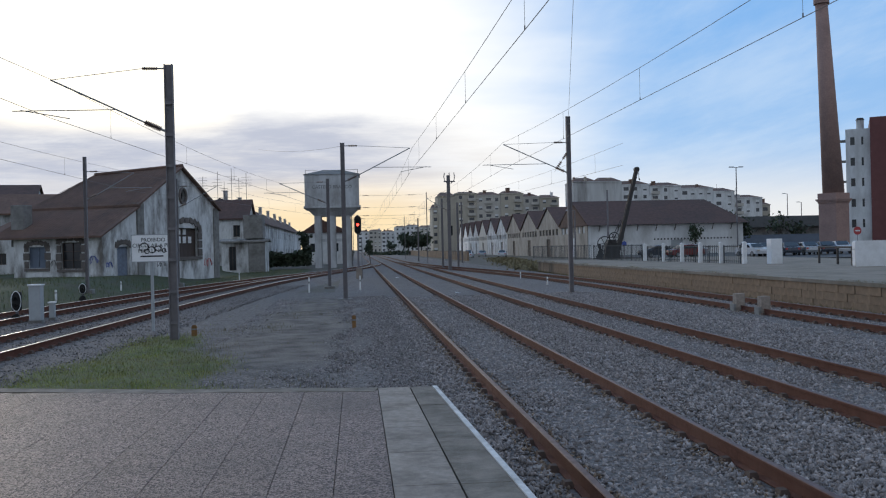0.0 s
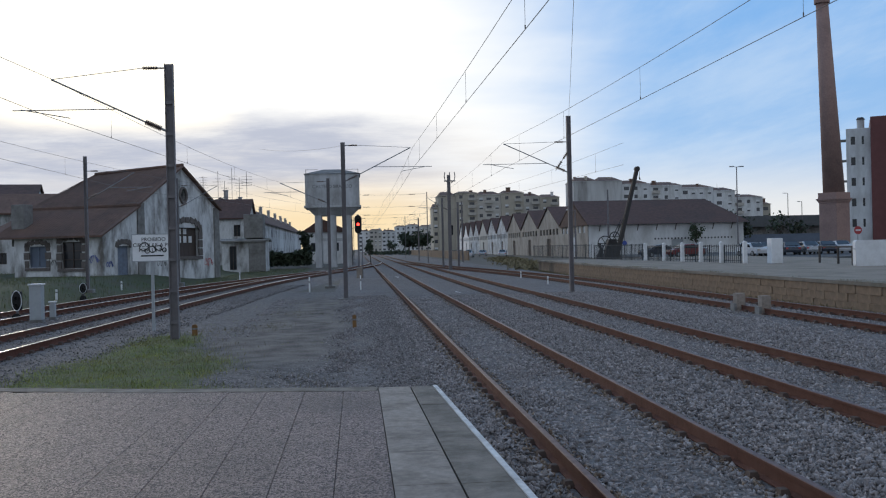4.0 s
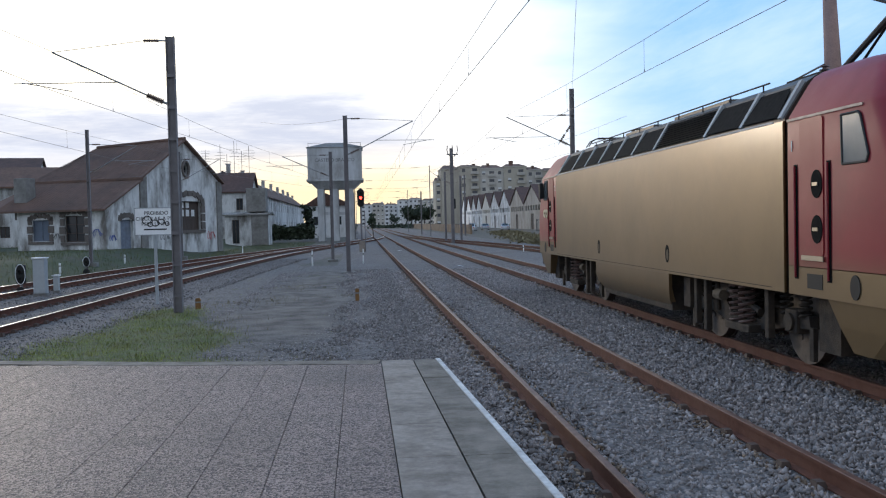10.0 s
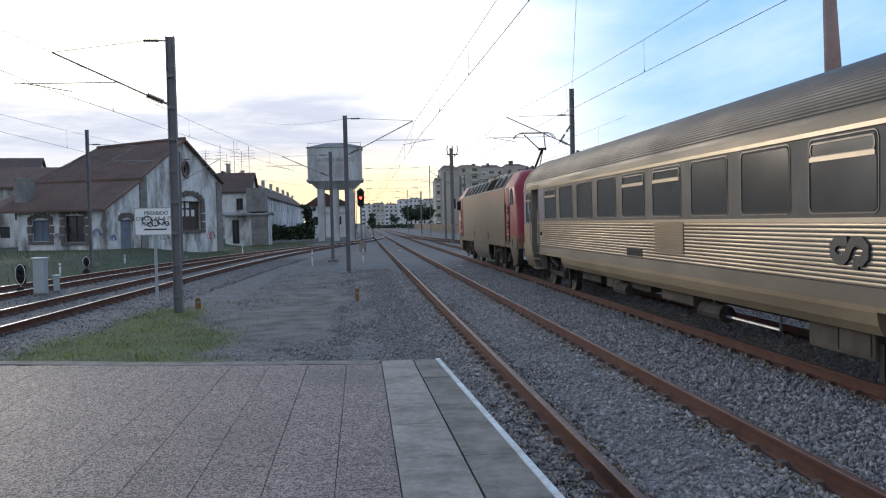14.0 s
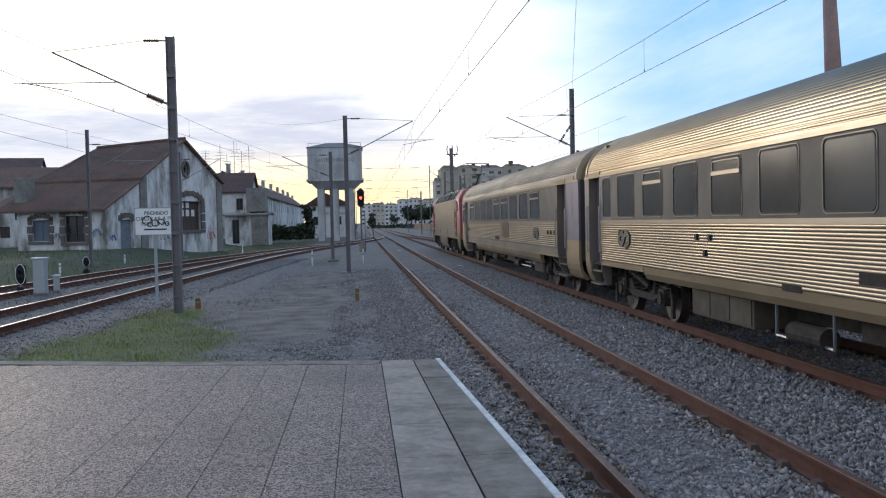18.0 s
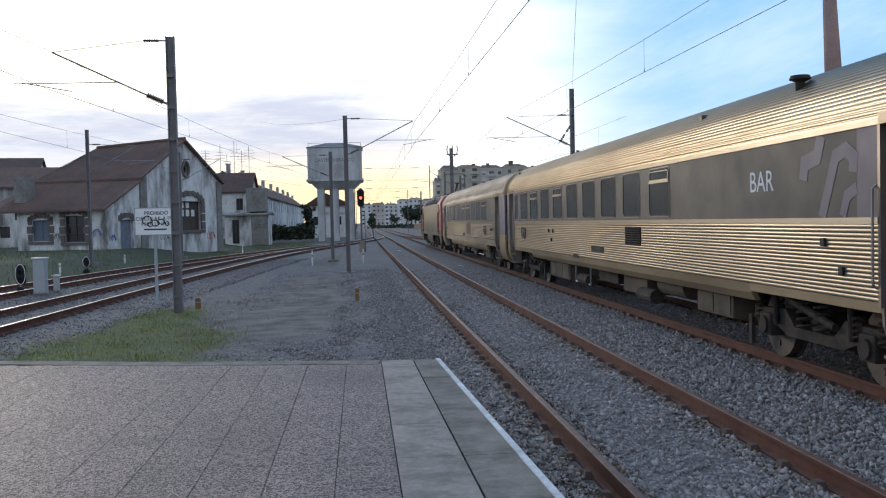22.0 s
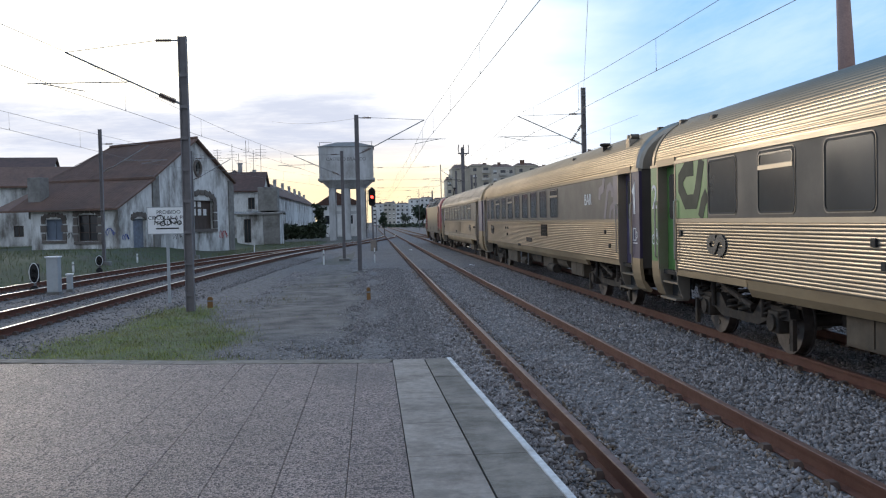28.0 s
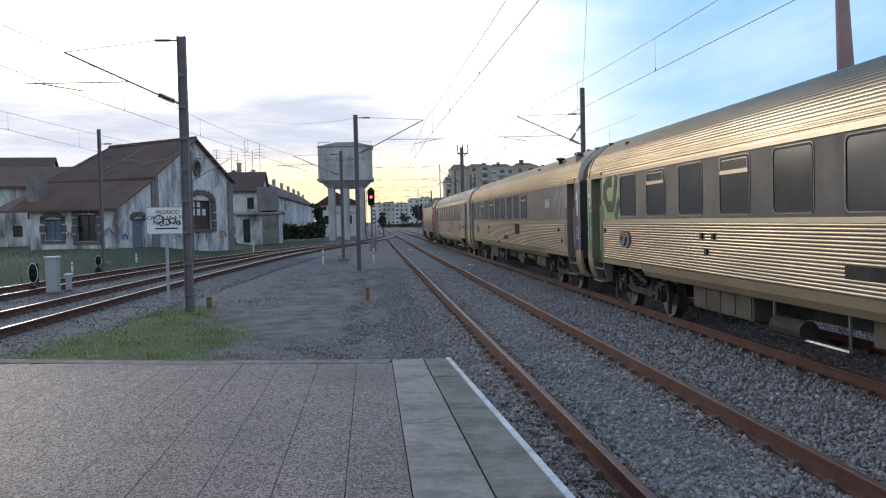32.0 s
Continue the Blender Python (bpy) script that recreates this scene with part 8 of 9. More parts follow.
def scatter_main():
    rg = np.random.RandomState(11)
    n = 300000
    y = 4.6 + 36 * rg.uniform(0, 1, n) ** 1.7
    x = rg.uniform(0.9, 11.0, n)
    x = np.where(rg.uniform(0, 1, n) < 0.15, rg.uniform(9, 15.0, n), x)
    keep = np.ones(n, bool)
    for c in (T1X, T2X, T3X):
        for s in (-1, 1):
            keep &= np.abs(x - c - s * GAUGE / 2) > 0.135
    keep &= (y > 9.9) | (x > 1.12 + (5.3 - y) * 0.045)
    # leave out what the picture never reaches at the near right
    keep &= x < 0.62 * y + 2.2
    x, y = x[keep], y[keep]
    z = -0.178 + rg.uniform(-0.016, 0.024, len(x))
    for c in (T1X, T2X):
        z -= 0.02 * (np.abs(x - c) < 0.55)
    z = np.where(x > 10.4, z - 0.02, z)
    z = np.where(x < 1.3, -0.19 - (1.3 - x) * 0.12, z)
    z += 0.022 * np.maximum(0, np.sin(x * 2.1 + y * 0.7) * np.sin(y * 1.3 - x))
    beside = np.min([np.abs(x - c - s * GAUGE / 2) for c in (T1X, T2X, T3X) for s in (-1, 1)], axis=0)
    stained = beside < 0.16 + 0.16 * rg.uniform(0, 1, len(x)) ** 1.5
    stained &= rg.uniform(0, 1, len(x)) < 0.7
    P = np.stack([x, y, z], -1)
    stones("ballast_stones", P[~stained][:165000], 0.014, 0.038, "stone", "grey crushed-stone ballast between the rails", 12)
    stones("stained_ballast", P[stained], 0.012, 0.032, "stonerust", "rust-stained crushed stone along the rails", 15)
    n = 100000
    y = 10.4 + 32 * rg.uniform(0, 1, n) ** 1.4
    x = rg.uniform(-3.6, 1.3, n)
    keep = np.array([max(zones(a, b)) < 0.2 + 0.5 * rg.uniform() ** 2 for a, b in zip(x, y)])
    keep &= y > np.where(x < -0.3, 10.3 - 0.2 * x, 10.2)
    x, y = x[keep], y[keep]
    stones("verge_stones", np.stack([x, y, -0.222 + 0.042 * np.clip((x + 0.6 + 0.25 * np.sin(y * 1.1)) / 0.9, 0, 1) + rg.uniform(-.014, .012, len(x))], -1), 0.011, 0.032, "stone", "loose grey stones beside the path", 13)
    n = 90000
    t = rg.randint(0, len(LINE0) - 1, n)
    p = np.array([(v.x, v.y) for v in LINE0])[t] + rg.uniform(-1, 1, (n, 2)) * np.array([[3.0, 0.9]])
    keep = (p[:, 1] > 14) & (p[:, 1] < 58)
    p = p[keep]
    stones("siding_stones", np.stack([p[:, 0], p[:, 1], -0.19 + rg.uniform(-.012, .01, len(p))], -1), 0.013, 0.03, "stone", "grey ballast stones along the curving track", 14)


scatter_main()


def grass(name, spots, h0, h1, label, seed, material="blade"):
    rg = np.random.RandomState(seed)
    n = len(spots)
    a = rg.uniform(0, 6.283, n)
    h = rg.uniform(h0, h1, n)
    w = rg.uniform(0.004, 0.010, n) * (h1 / 0.2)
    lean = rg.uniform(0.1, 0.75, n) * h
    d = np.stack([np.cos(a), np.sin(a), np.zeros(n)], -1)
    s = np.stack([-np.sin(a), np.cos(a), np.zeros(n)], -1)
    up = np.array([[0, 0, 1.0]])
    P = [spots - s * w[:, None], spots + s * w[:, None],
         spots + d * (lean * 0.35)[:, None] + up * (h * 0.6)[:, None] + s * (w * 0.7)[:, None], spots + d * (lean * 0.35)[:, None] + up * (h * 0.6)[:, None] - s * (w * 0.7)[:, None],
         spots + d * lean[:, None] + up * h[:, None]]
    v = np.stack(P, 1)
    k = 5 * np.arange(n)[:, None]
    quads, tris = (k + np.array([[0, 1, 2, 3]])), (k + np.array([[3, 2, 4]]))
    me = bpy.data.meshes.new(name)
    me.vertices.add(n * 5)
    me.vertices.foreach_set("co", v.reshape(-1))
    idx = np.concatenate([np.concatenate([q, t]) for q, t in zip(quads, tris)])
    me.loops.add(len(idx))
    me.loops.foreach_set("vertex_index", idx)
    me.polygons.add(n * 2)
    me.polygons.foreach_set("loop_start", np.stack([7 * np.arange(n), 7 * np.arange(n) + 4], 1).reshape(-1))
    me.polygons.foreach_set("loop_total", np.tile([4, 3], n))
    me.update(calc_edges=True)
    me.materials.append(M[material])
    return tagged(new(name, me), label, "grass", kind="stuff")


def scatter_grass():
    rg = np.random.RandomState(21)
    out = []
    while len(out) < 30000:
        x, y = rg.uniform(-8.6, -1.4), rg.uniform(10.5, 26)
        tf = zones(x, y)[1]
        if rg.uniform() < tf ** 1.5 and y > 10.4 - 0.2 * x:
            out.append((x, y, -0.23))
    grass("lawn_grass", np.array(out), 0.03, 0.125, "rough green grass at the platform's end", 22)
    out = []
    for _ in range(5200):
        x, y = rg.uniform(-4.6, 0.6), rg.uniform(14, 40)
        if noise.noise(Vector((x * 1.3, y * .8, 4))) > 0.28:
            out.append((x + rg.uniform(-.1, .1), y, -0.24))
    grass("path_weeds", np.array(out), 0.02, 0.09, "thin dry weeds along the path", 23)
    out = []
    for cx, cy, r, n in ((-4.7, 23.4, 0.7, 420), (-3.5, 21.0, 0.9, 480), (-3.1, 18.2, 0.8, 420), (-2.6, 26.5, 0.8, 300), (-3.9, 25.6, 0.8, 300), (-1.2, 15.2, 0.9, 240), (-0.3, 27.5, 0.5, 160), (-2.2, 32.0, 0.9, 260), (-6.4, 15.0, 0.8, 260)):
        for _ in range(n):
            out.append((rg.normal(cx, r * 0.6), rg.normal(cy, r), -0.24))
    grass("dry_tufts", np.array(out), 0.03, 0.13, "dry brown tufts along the path and the mast", 26, "drygrass")
    out = []
    while len(out) < 16000:
        x, y = rg.uniform(-34, -5), rg.uniform(24, 108)
        if x < bank_edge(y) - 0.3 and not (-28 < x < -12 and y > 64):
            out.append((x, y, ground_height(x, y) + 0.08))
    grass("bank_grass", np.array(out), 0.08, 0.28, "rough grass on the bank by the workshop", 24, "bladedark")


scatter_grass()


# ---- goods dock: fence, bollards, crane ----
def dock_post(x, y, h=1.25):
    th = thing("fence_post", pose(x, y, DZ), "square white concrete post on the dock", "post", "white dock posts")
    bm = B()
    box(bm, -0.11, 0.11, -0.11, 0.11, -0.02, h, bevel=0.02)
    part("post", bm, "white", th)
    bm = B()
    prism(bm, [(-0.11, h), (0.11, h), (0, h + 0.06)], "y", -0.11, 0.11)
    part("cap", bm, "white", th)


for x, y in ((21.56, 65.7), (21.75, 62.1), (21.9, 58.9), (22.05, 56.0), (22.25, 53.2), (22.54, 50.5)):
    dock_post(x, y)
th = thing("white_pillar", pose(23.6, 48.9, DZ), "broad white gate pillar on the dock", "pillar")
boxpart("shaft", (-0.33, 0.33, -0.3, 0.3, -0.02, 1.42), "white", th, bevel=0.03)


def iron_fence(x0, y0, x1, y1, h, n, label):
    """Dark upright bars between two rails."""
    th = thing("iron_fence", Matrix.Identity(4), label, "fence", "dock fences")
    a, b = Vector((x0, y0, DZ)), Vector((x1, y1, DZ))
    for z in (0.15, h - 0.08):
        bm = B()
        tube(bm, a + Vector((0, 0, z)), b + Vector((0, 0, z)), 0.025, n=6)
        part("rail", bm, "fence", th)
    for k in range(n + 1):
        p = a.lerp(b, k / n)
        bm = B()
        tube(bm, p, p + Vector((0, 0, h)), 0.045 if k % 8 == 0 else 0.02, n=5)
        part("bar", bm, "fence", th)


iron_fence(20.4, 76, 21.5, 66.2, 1.25, 40, "dark iron fence along the dock")
iron_fence(21.6, 65.2, 22.5, 51.0, 1.1, 56, "dark iron fence between the white posts")
iron_fence(18.9, 95, 20.3, 76.5, 1.3, 44, "dark iron fence before the factory")


def railing():
    th = thing("gate_railing", Matrix.Identity(4), "heavy dark steel railing beside the white wall", "railing")
    for x, y in ((25.6, 47.7), (25.0, 44.7), (24.36, 42.2)):
        bm = B()
        box(bm, x - 0.045, x + 0.045, y - 0.045, y + 0.045, DZ - 0.02, DZ + 0.95)
        part("post", bm, "iron", th)
    for z in (0.9,):
        bm = B()
        polytube(bm, [(25.6, 47.7, DZ + z), (25.0, 44.7, DZ + z), (24.36, 42.2, DZ + z)], 0.05)
        part("handrail", bm, "iron", th)


railing()
th = thing("white_wall", pose(23.45, 40.5, DZ, 0, 0, -12), "thick white-painted wall with rounded end on the dock", "wall")
bm = B()
prism(bm, rounded(0.0, 9.0, -0.03, 1.22, 0.12), "y", -0.2, 0.2)
part("wall", bm, "white", th)
bm = B()
tube(bm, (-0.04, -0.1, 0.78), (-0.04, -0.1, 0.86), 0.05)
part("lamp", bm, "white", th)


def crane():
    th = thing("hand_crane", pose(22.0, 76.0, DZ), "old black cast-iron hand crane with a raking jib", "crane")
    bm = B()
    prism(bm, [(-0.75, 0), (0.7, 0), (0.55, 0.9), (0.3, 1.7), (-0.35, 1.7), (-0.6, 0.9)], "y", -0.3, 0.3)
    part("frame", bm, "iron", th)
    bm = B()
    a, b = Vector((0.45, 0, 0.4)), Vector((2.35, 0, 7.75))
    d = (b - a).normalized()
    n = Vector((d.z, 0, -d.x))
    for off in (-0.13, 0.13):
        vs = [a + n * 0.17, b + n * 0.14, b - n * 0.14, a - n * 0.17]
        lo = [bm.verts.new(v + Vector((0, off - 0.05, 0))) for v in vs]
        hi = [bm.verts.new(v + Vector((0, off + 0.05, 0))) for v in vs]
        bm.faces.new(lo)
        bm.faces.new(hi)
        for k in range(4):
            bm.faces.new((lo[k], lo[(k + 1) % 4], hi[(k + 1) % 4], hi[k]))
    for k in range(9):
        p = a.lerp(b, k / 8)
        box(bm, p.x - 0.07, p.x + 0.07, -0.12, 0.12, p.z - 0.07, p.z + 0.07)
    bmesh.ops.recalc_face_normals(bm, faces=bm.faces[:])
    part("jib", bm, "iron", th, "riveted iron jib")
    bm = B()
    tube(bm, (2.35, -0.2, 7.75), (2.35, 0.2, 7.75), 0.22, n=16)
    part("head_pulley", bm, "iron", th)
    for cx, cz, r in ((-0.75, 1.35, 0.62), (0.1, 1.9, 0.42)):
        bm = B()
        for k in range(24):
            t0, t1 = k / 24 * 2 * math.pi, (k + 1) / 24 * 2 * math.pi
            tube(bm, (cx + r * math.cos(t0), -0.45, cz + r * math.sin(t0)), (cx + r * math.cos(t1), -0.45, cz + r * math.sin(t1)), 0.045, n=5)
        for k in range(6):
            t0 = k / 6 * 2 * math.pi
            tube(bm, (cx, -0.45, cz), (cx + r * math.cos(t0), -0.45, cz + r * math.sin(t0)), 0.03, n=5)
        part("gear_wheel", bm, "iron", th, "spoked iron gear wheel")
    bm = B()
    tube(bm, (-0.3, 0, 1.9), (-0.3, 0, 6.0), 0.09, 0.07)
    part("post", bm, "mast", th, "thin grey post")
    bm = B()
    tube(bm, (0.3, 0, 1.9), (1.0, 0, 3.4), 0.03)
    tube(bm, (0.05, 0, 1.9), (0.85, 0, 3.4), 0.03)
    part("stay", bm, "iron", th)
    bm = B()
    tube(bm, (2.55, 0, 7.6), (2.55, 0, 7.0), 0.025)
    tube(bm, (2.55, 0, 7.0), (2.62, 0, 6.8), 0.06)
    part("hook", bm, "iron", th)


crane()
th = thing("iron_bollard", pose(21.36, 77.4, DZ), "squat black iron lever stand by the fence", "lever stand")
bm = B()
tube(bm, (0, 0, 0), (0, 0, 0.75), 0.42, 0.16, n=12)
part("base", bm, "iron", th)
bm = B()
tube(bm, (0, 0, 0.75), (-0.06, 0, 1.35), 0.09, 0.12, n=8)
part("lever", bm, "iron", th)


# ---- car park ----
bm = B()
prism(bm, [(33.5, 84), (76, 72), (110, 118), (62, 133), (36, 133)], "z", -0.6, 0.28)
tagged(mesh_ob("car_park", bm, M["asphalt"]), "worn asphalt car park beyond the dock", "car park", kind="structure")


def car(x, y, rot, paint, label, z=0.28):
    th = thing("parked_car", pose(x, y, z, 0, 0, rot), label, "car", "parked cars")
    prof = [(-2.05, 0.32), (-2.1, 0.62), (-2.0, 0.86), (-1.15, 0.96), (-0.55, 1.40), (0.75, 1.46), (1.55, 1.0), (2.05, 0.9), (2.12, 0.55), (2.05, 0.30)]
    bm = B()
    secs = []
    for xx, k in ((-0.86, 0.93), (-0.80, 1.0), (0.80, 1.0), (0.86, 0.93)):
        secs.append([bm.verts.new((xx * (0.82 if z > 1.2 else 1.0), yy * k, 0.3 + (z - 0.3) * (1 if abs(xx) < 0.85 else 0.97))) for yy, z in prof])
    n = len(prof)
    for a, b in zip(secs, secs[1:]):
        for k in range(n):
            bm.faces.new((a[k], a[(k + 1) % n], b[(k + 1) % n], b[k]))
    bm.faces.new(secs[0])
    bm.faces.new(secs[-1])
    bmesh.ops.recalc_face_normals(bm, faces=bm.faces[:])
    part("body", bm, paint, th)
    for sx in (-1, 1):
        bm = B()
        prism(bm, [(-0.95, 0.98), (-0.5, 1.33), (0.68, 1.38), (1.25, 1.0)], "x", min(sx * 0.80, sx * 0.865) - 0.0, max(sx * 0.80, sx * 0.865))
        part("side_window", bm, "glassdark", th)
        for yy in (-1.3, 1.32):
            bm = B()
            tube(bm, (sx * 0.70, yy, 0.31), (sx * 0.87, yy, 0.31), 0.31, n=16)
            wh = part("wheel", bm, "rubber", th)
            bm = B()
            tube(bm, (sx * 0.86, yy, 0.31), (sx * 0.885, yy, 0.31), 0.19, n=12)
            part("rim", bm, "carsilver", wh)
        bm = B()
        box(bm, sx * 0.6 - 0.17, sx * 0.6 + 0.17, -2.13, -2.05, 0.62, 0.78)
        part("headlight", bm, "chrome", th)
        bm = B()
        box(bm, sx * 0.65 - 0.12, sx * 0.65 + 0.12, 2.04, 2.12, 0.66, 0.84)
        part("tail_light", bm, "redsign", th)
    bm = B()
    v = [bm.verts.new(p) for p in ((-0.68, -1.12, 1.0), (0.68, -1.12, 1.0), (0.6, -0.6, 1.39), (-0.6, -0.6, 1.39))]
    bm.faces.new(v)
    bmesh.ops.translate(bm, verts=v, vec=(0, -0.03, 0.03))
    part("windscreen", bm, "glassdark", th)
    bm = B()
    v = [bm.verts.new(p) for p in ((-0.68, 1.52, 1.03), (0.68, 1.52, 1.03), (0.6, 0.8, 1.45), (-0.6, 0.8, 1.45))]
    bm.faces.new(v[::-1])
    bmesh.ops.translate(bm, verts=v, vec=(0, 0.03, 0.02))
    part("rear_window", bm, "glassdark", th)


for x, y, rot, p, lab in ((37.5, 100, -80, "carred", "dark red parked car beside the fence"), (42.6, 93.5, 8, "carwhite", "white parked car with a bright bonnet"), (39.6, 104, -70, "carsilver", "silver parked car in the row"), (43.3, 95, 160, "cardark", "dark blue parked car in the row"),
                          (45.6, 97, 170, "carwhite", "white parked car in the row"), (48.0, 96, 165, "cardark", "black parked car in the row"), (50.6, 97, 172, "carsilver", "silver parked hatchback in the row"), (53.2, 98, 168, "cardark", "dark blue parked car in the row"),
                          (46.6, 104, 160, "carsilver", "silver parked car in the row"), (55.5, 99, 170, "carwhite", "white parked van-like car"), (35.2, 103, -75, "cardark", "dark parked car in the row"), (49.5, 103, 168, "cardark", "dark parked car in the row")):
    car(x, y, rot, p, lab)
for x, y, rot, p in ((25.3, 232, 170, "carwhite"), (27.0, 236, 172, "cardark"), (30.0, 240, 170, "carwhite"), (23.8, 190, 165, "carwhite"), (22.0, 262, 170, "carwhite"), (28.8, 205, 170, "carsilver"), (31.0, 190, 168, "carwhite")):
    car(x, y, rot, p, "pale parked car by the factory" if p != "cardark" else "dark parked car by the factory", -0.3)


def street_lamp(x, y, h, label, double=True, material="mast"):
    th = thing("street_lamp", pose(x, y, -0.3), label, "street lamp", "street lamps")
    bm = B()
    tube(bm, (0, 0, 0), (0, 0, h), 0.12, 0.07, n=10)
    part("pole", bm, material, th)
    for s in ((-1, 1) if double else (-1,)):
        bm = B()
        tube(bm, (0, 0, h - 0.05), (s * 0.7, 0, h + 0.02), 0.04)
        part("arm", bm, material, th)
        bm = B()
        box(bm, s * 0.75 - 0.35, s * 0.75 + 0.35, -0.14, 0.14, h - 0.05, h + 0.1, bevel=0.04)
        part("lamp_head", bm, "cabinet", th)


street_lamp(57.0, 130, 13.4, "tall double street lamp in the car park")
street_lamp(94.9, 190, 12.5, "slim single street lamp", False)
street_lamp(98.1, 190, 10.6, "slim single street lamp", False)
street_lamp(27.2, 110, 6.6, "thin street lamp before the shed", False)

th = thing("stop_sign", pose(58.4, 100, -0.2), "round red road sign on a post", "road sign")
bm = B()
tube(bm, (0, 0, 0), (0, 0, 3.2), 0.04)
part("post", bm, "galv", th)
bm = B()
tube(bm, (0, -0.05, 3.1), (0, -0.08, 3.1), 0.48, n=20)
part("disc", bm, "redsign", th)
bm = B()
box(bm, -0.3, 0.3, -0.095, -0.085, 3.02, 3.18)
part("bar", bm, "white", th)
th = thing("road_sign", pose(31.6, 104, -0.2), "round blue road sign on a dark post", "road sign")
bm = B()
tube(bm, (0, 0, 0), (0, 0, 3.4), 0.05)
part("post", bm, "mast", th)
bm = B()
tube(bm, (0, -0.06, 2.2), (0, -0.09, 2.2), 0.3, n=18)
part("disc", bm, "bluesign", th)


# ---- trees ----
def tree(x, y, z, h, spread, label, seed, leaves=500, bare=False, size=0.3, slim=1.0):
    th = thing("tree", pose(x, y, z), label, "tree", "trees")
    rnd = random.Random(seed)
    bm = B()
    top = Vector((rnd.uniform(-.3, .3), rnd.uniform(-.3, .3), h * 0.55))
    tube(bm, (0, 0, -0.3), top, h * 0.028, h * 0.015, n=8)
    tips = []
    for k in range(11):
        t = rnd.uniform(0.45, 1.0)
        p = Vector((0, 0, 0)).lerp(top, t)
        a = rnd.uniform(0, 6.283)
        q = p + Vector((math.cos(a) * spread * rnd.uniform(.4, .85), math.sin(a) * spread * rnd.uniform(.4, .85), h * rnd.uniform(0.12, 0.42)))
        tube(bm, p, q, h * 0.009, h * 0.003, n=5)
        tips.append(q)
        for j in range(3):
            r = p.lerp(q, rnd.uniform(.4, .95))
            s = r + Vector((rnd.uniform(-1, 1), rnd.uniform(-1, 1), rnd.uniform(.1, 1))) * spread * 0.32
            tube(bm, r, s, h * 0.004, h * 0.0015, n=4)
            tips.append(s)
    part("trunk", bm, "trunk", th)
    if not bare:
        bm = B()
        for k in range(leaves):
            c = rnd.choice(tips) + Vector((rnd.gauss(0, 1), rnd.gauss(0, 1), rnd.gauss(0, 0.8))) * spread * 0.2
            d = Vector((rnd.uniform(-1, 1), rnd.uniform(-1, 1), rnd.uniform(-1, 1))).normalized()
            e = d.orthogonal().normalized()
            f = d.cross(e)
            s = size * rnd.uniform(0.5, 1.3)
            v = [bm.verts.new(c + e * s * a + f * s * b + d * s * 0.25 * g) for a, b, g in ((-1, 0, 0), (0, -0.55, 1), (1, 0, 0), (0, 0.55, 1))]
            bm.faces.new(v)
        part("crown", bm, "leaf", th)


tree(-7.1, 130, 0.1, 4.9, 0.9, "small dark tree beside the water tower", 1, 350, size=0.3)
tree(2.1, 140, 0.0, 3.4, 0.7, "thin dark tree behind the signal", 3, 200, size=0.28)
tree(17.5, 300, -0.3, 7.0, 3.2, "dark tree before the far flats", 4, 600, size=0.7)
tree(22.0, 305, -0.3, 7.8, 3.4, "dark tree before the far flats", 5, 650, size=0.7)
tree(12.5, 330, -0.3, 5.4, 2.0, "thin grey tree at the end of the line", 6, 150, size=0.5)
tree(53.6, 137.5, -0.2, 5.2, 1.2, "thin ivy-grown tree against the white shed", 8, 300, size=0.25)
tree(62.5, 150, -0.2, 9.0, 2.4, "bare winter tree beyond the shed", 9, bare=True)
tree(70.0, 160, -0.2, 8.6, 2.2, "bare winter tree near the hall", 10, 90, size=0.3)
tree(82.0, 168, -0.2, 7.6, 2.6, "thin dark tree before the hall", 11, 170, size=0.4)
tree(88.0, 172, -0.2, 7.2, 2.6, "thin dark tree before the hall", 12, 170, size=0.4)
tree(62.5, 142, -0.2, 6.2, 2.2, "dark bush-like tree at the shed's end", 13, 420, size=0.35)


def hedge(name, x0, y0, x1, y1, z, h, w, n, label, size, seed):
    rnd = random.Random(seed)
    bm = B()
    for k in range(n):
        t = rnd.random()
        hh = h * (0.65 + 0.5 * abs(noise.noise(Vector((t * 9, seed, 0)))))
        c = Vector((x0 + (x1 - x0) * t + rnd.gauss(0, w * .4), y0 + (y1 - y0) * t + rnd.gauss(0, w * .4), z + hh * rnd.random() ** 0.7))
        d = Vector((rnd.uniform(-1, 1), rnd.uniform(-1, 1), rnd.uniform(-1, 1))).normalized()
        e = d.orthogonal().normalized()
        f = d.cross(e)
        s = size * rnd.uniform(.5, 1.3)
        bm.faces.new([bm.verts.new(c + e * s * a + f * s * b) for a, b in ((-1, 0), (0, -0.6), (1, 0), (0, 0.6))])
    return tagged(mesh_ob(name, bm, M["leaf"]), label, "hedge", kind="stuff")


hedge("hedge_west", -11.2, 117, -6.4, 119, 0.1, 2.1, 0.5, 1400, "dark hedge between the houses and the tower", 0.3, 1)
hedge("hedge_far", 4, 330, 26, 300, -0.3, 1.8, 2.5, 500, "dark bushes at the end of the line", 0.6, 2)
hedge("hedge_north", -6, 160, -1.5, 240, -0.1, 2.6, 1.2, 800, "dark bushes along the western side", 0.4, 3)
hedge("hedge_tower", -8.4, 124, -6.6, 126, 0.1, 2.4, 0.8, 400, "dark bushes behind the tower", 0.35, 4)
th = thing("low_wall", pose(18.5, 150, -0.3), "pale low boundary wall along the far tracks", "wall")
boxpart("wall", (0, 0.3, 0, 160, -0.2, 1.6), "dockwall", th)
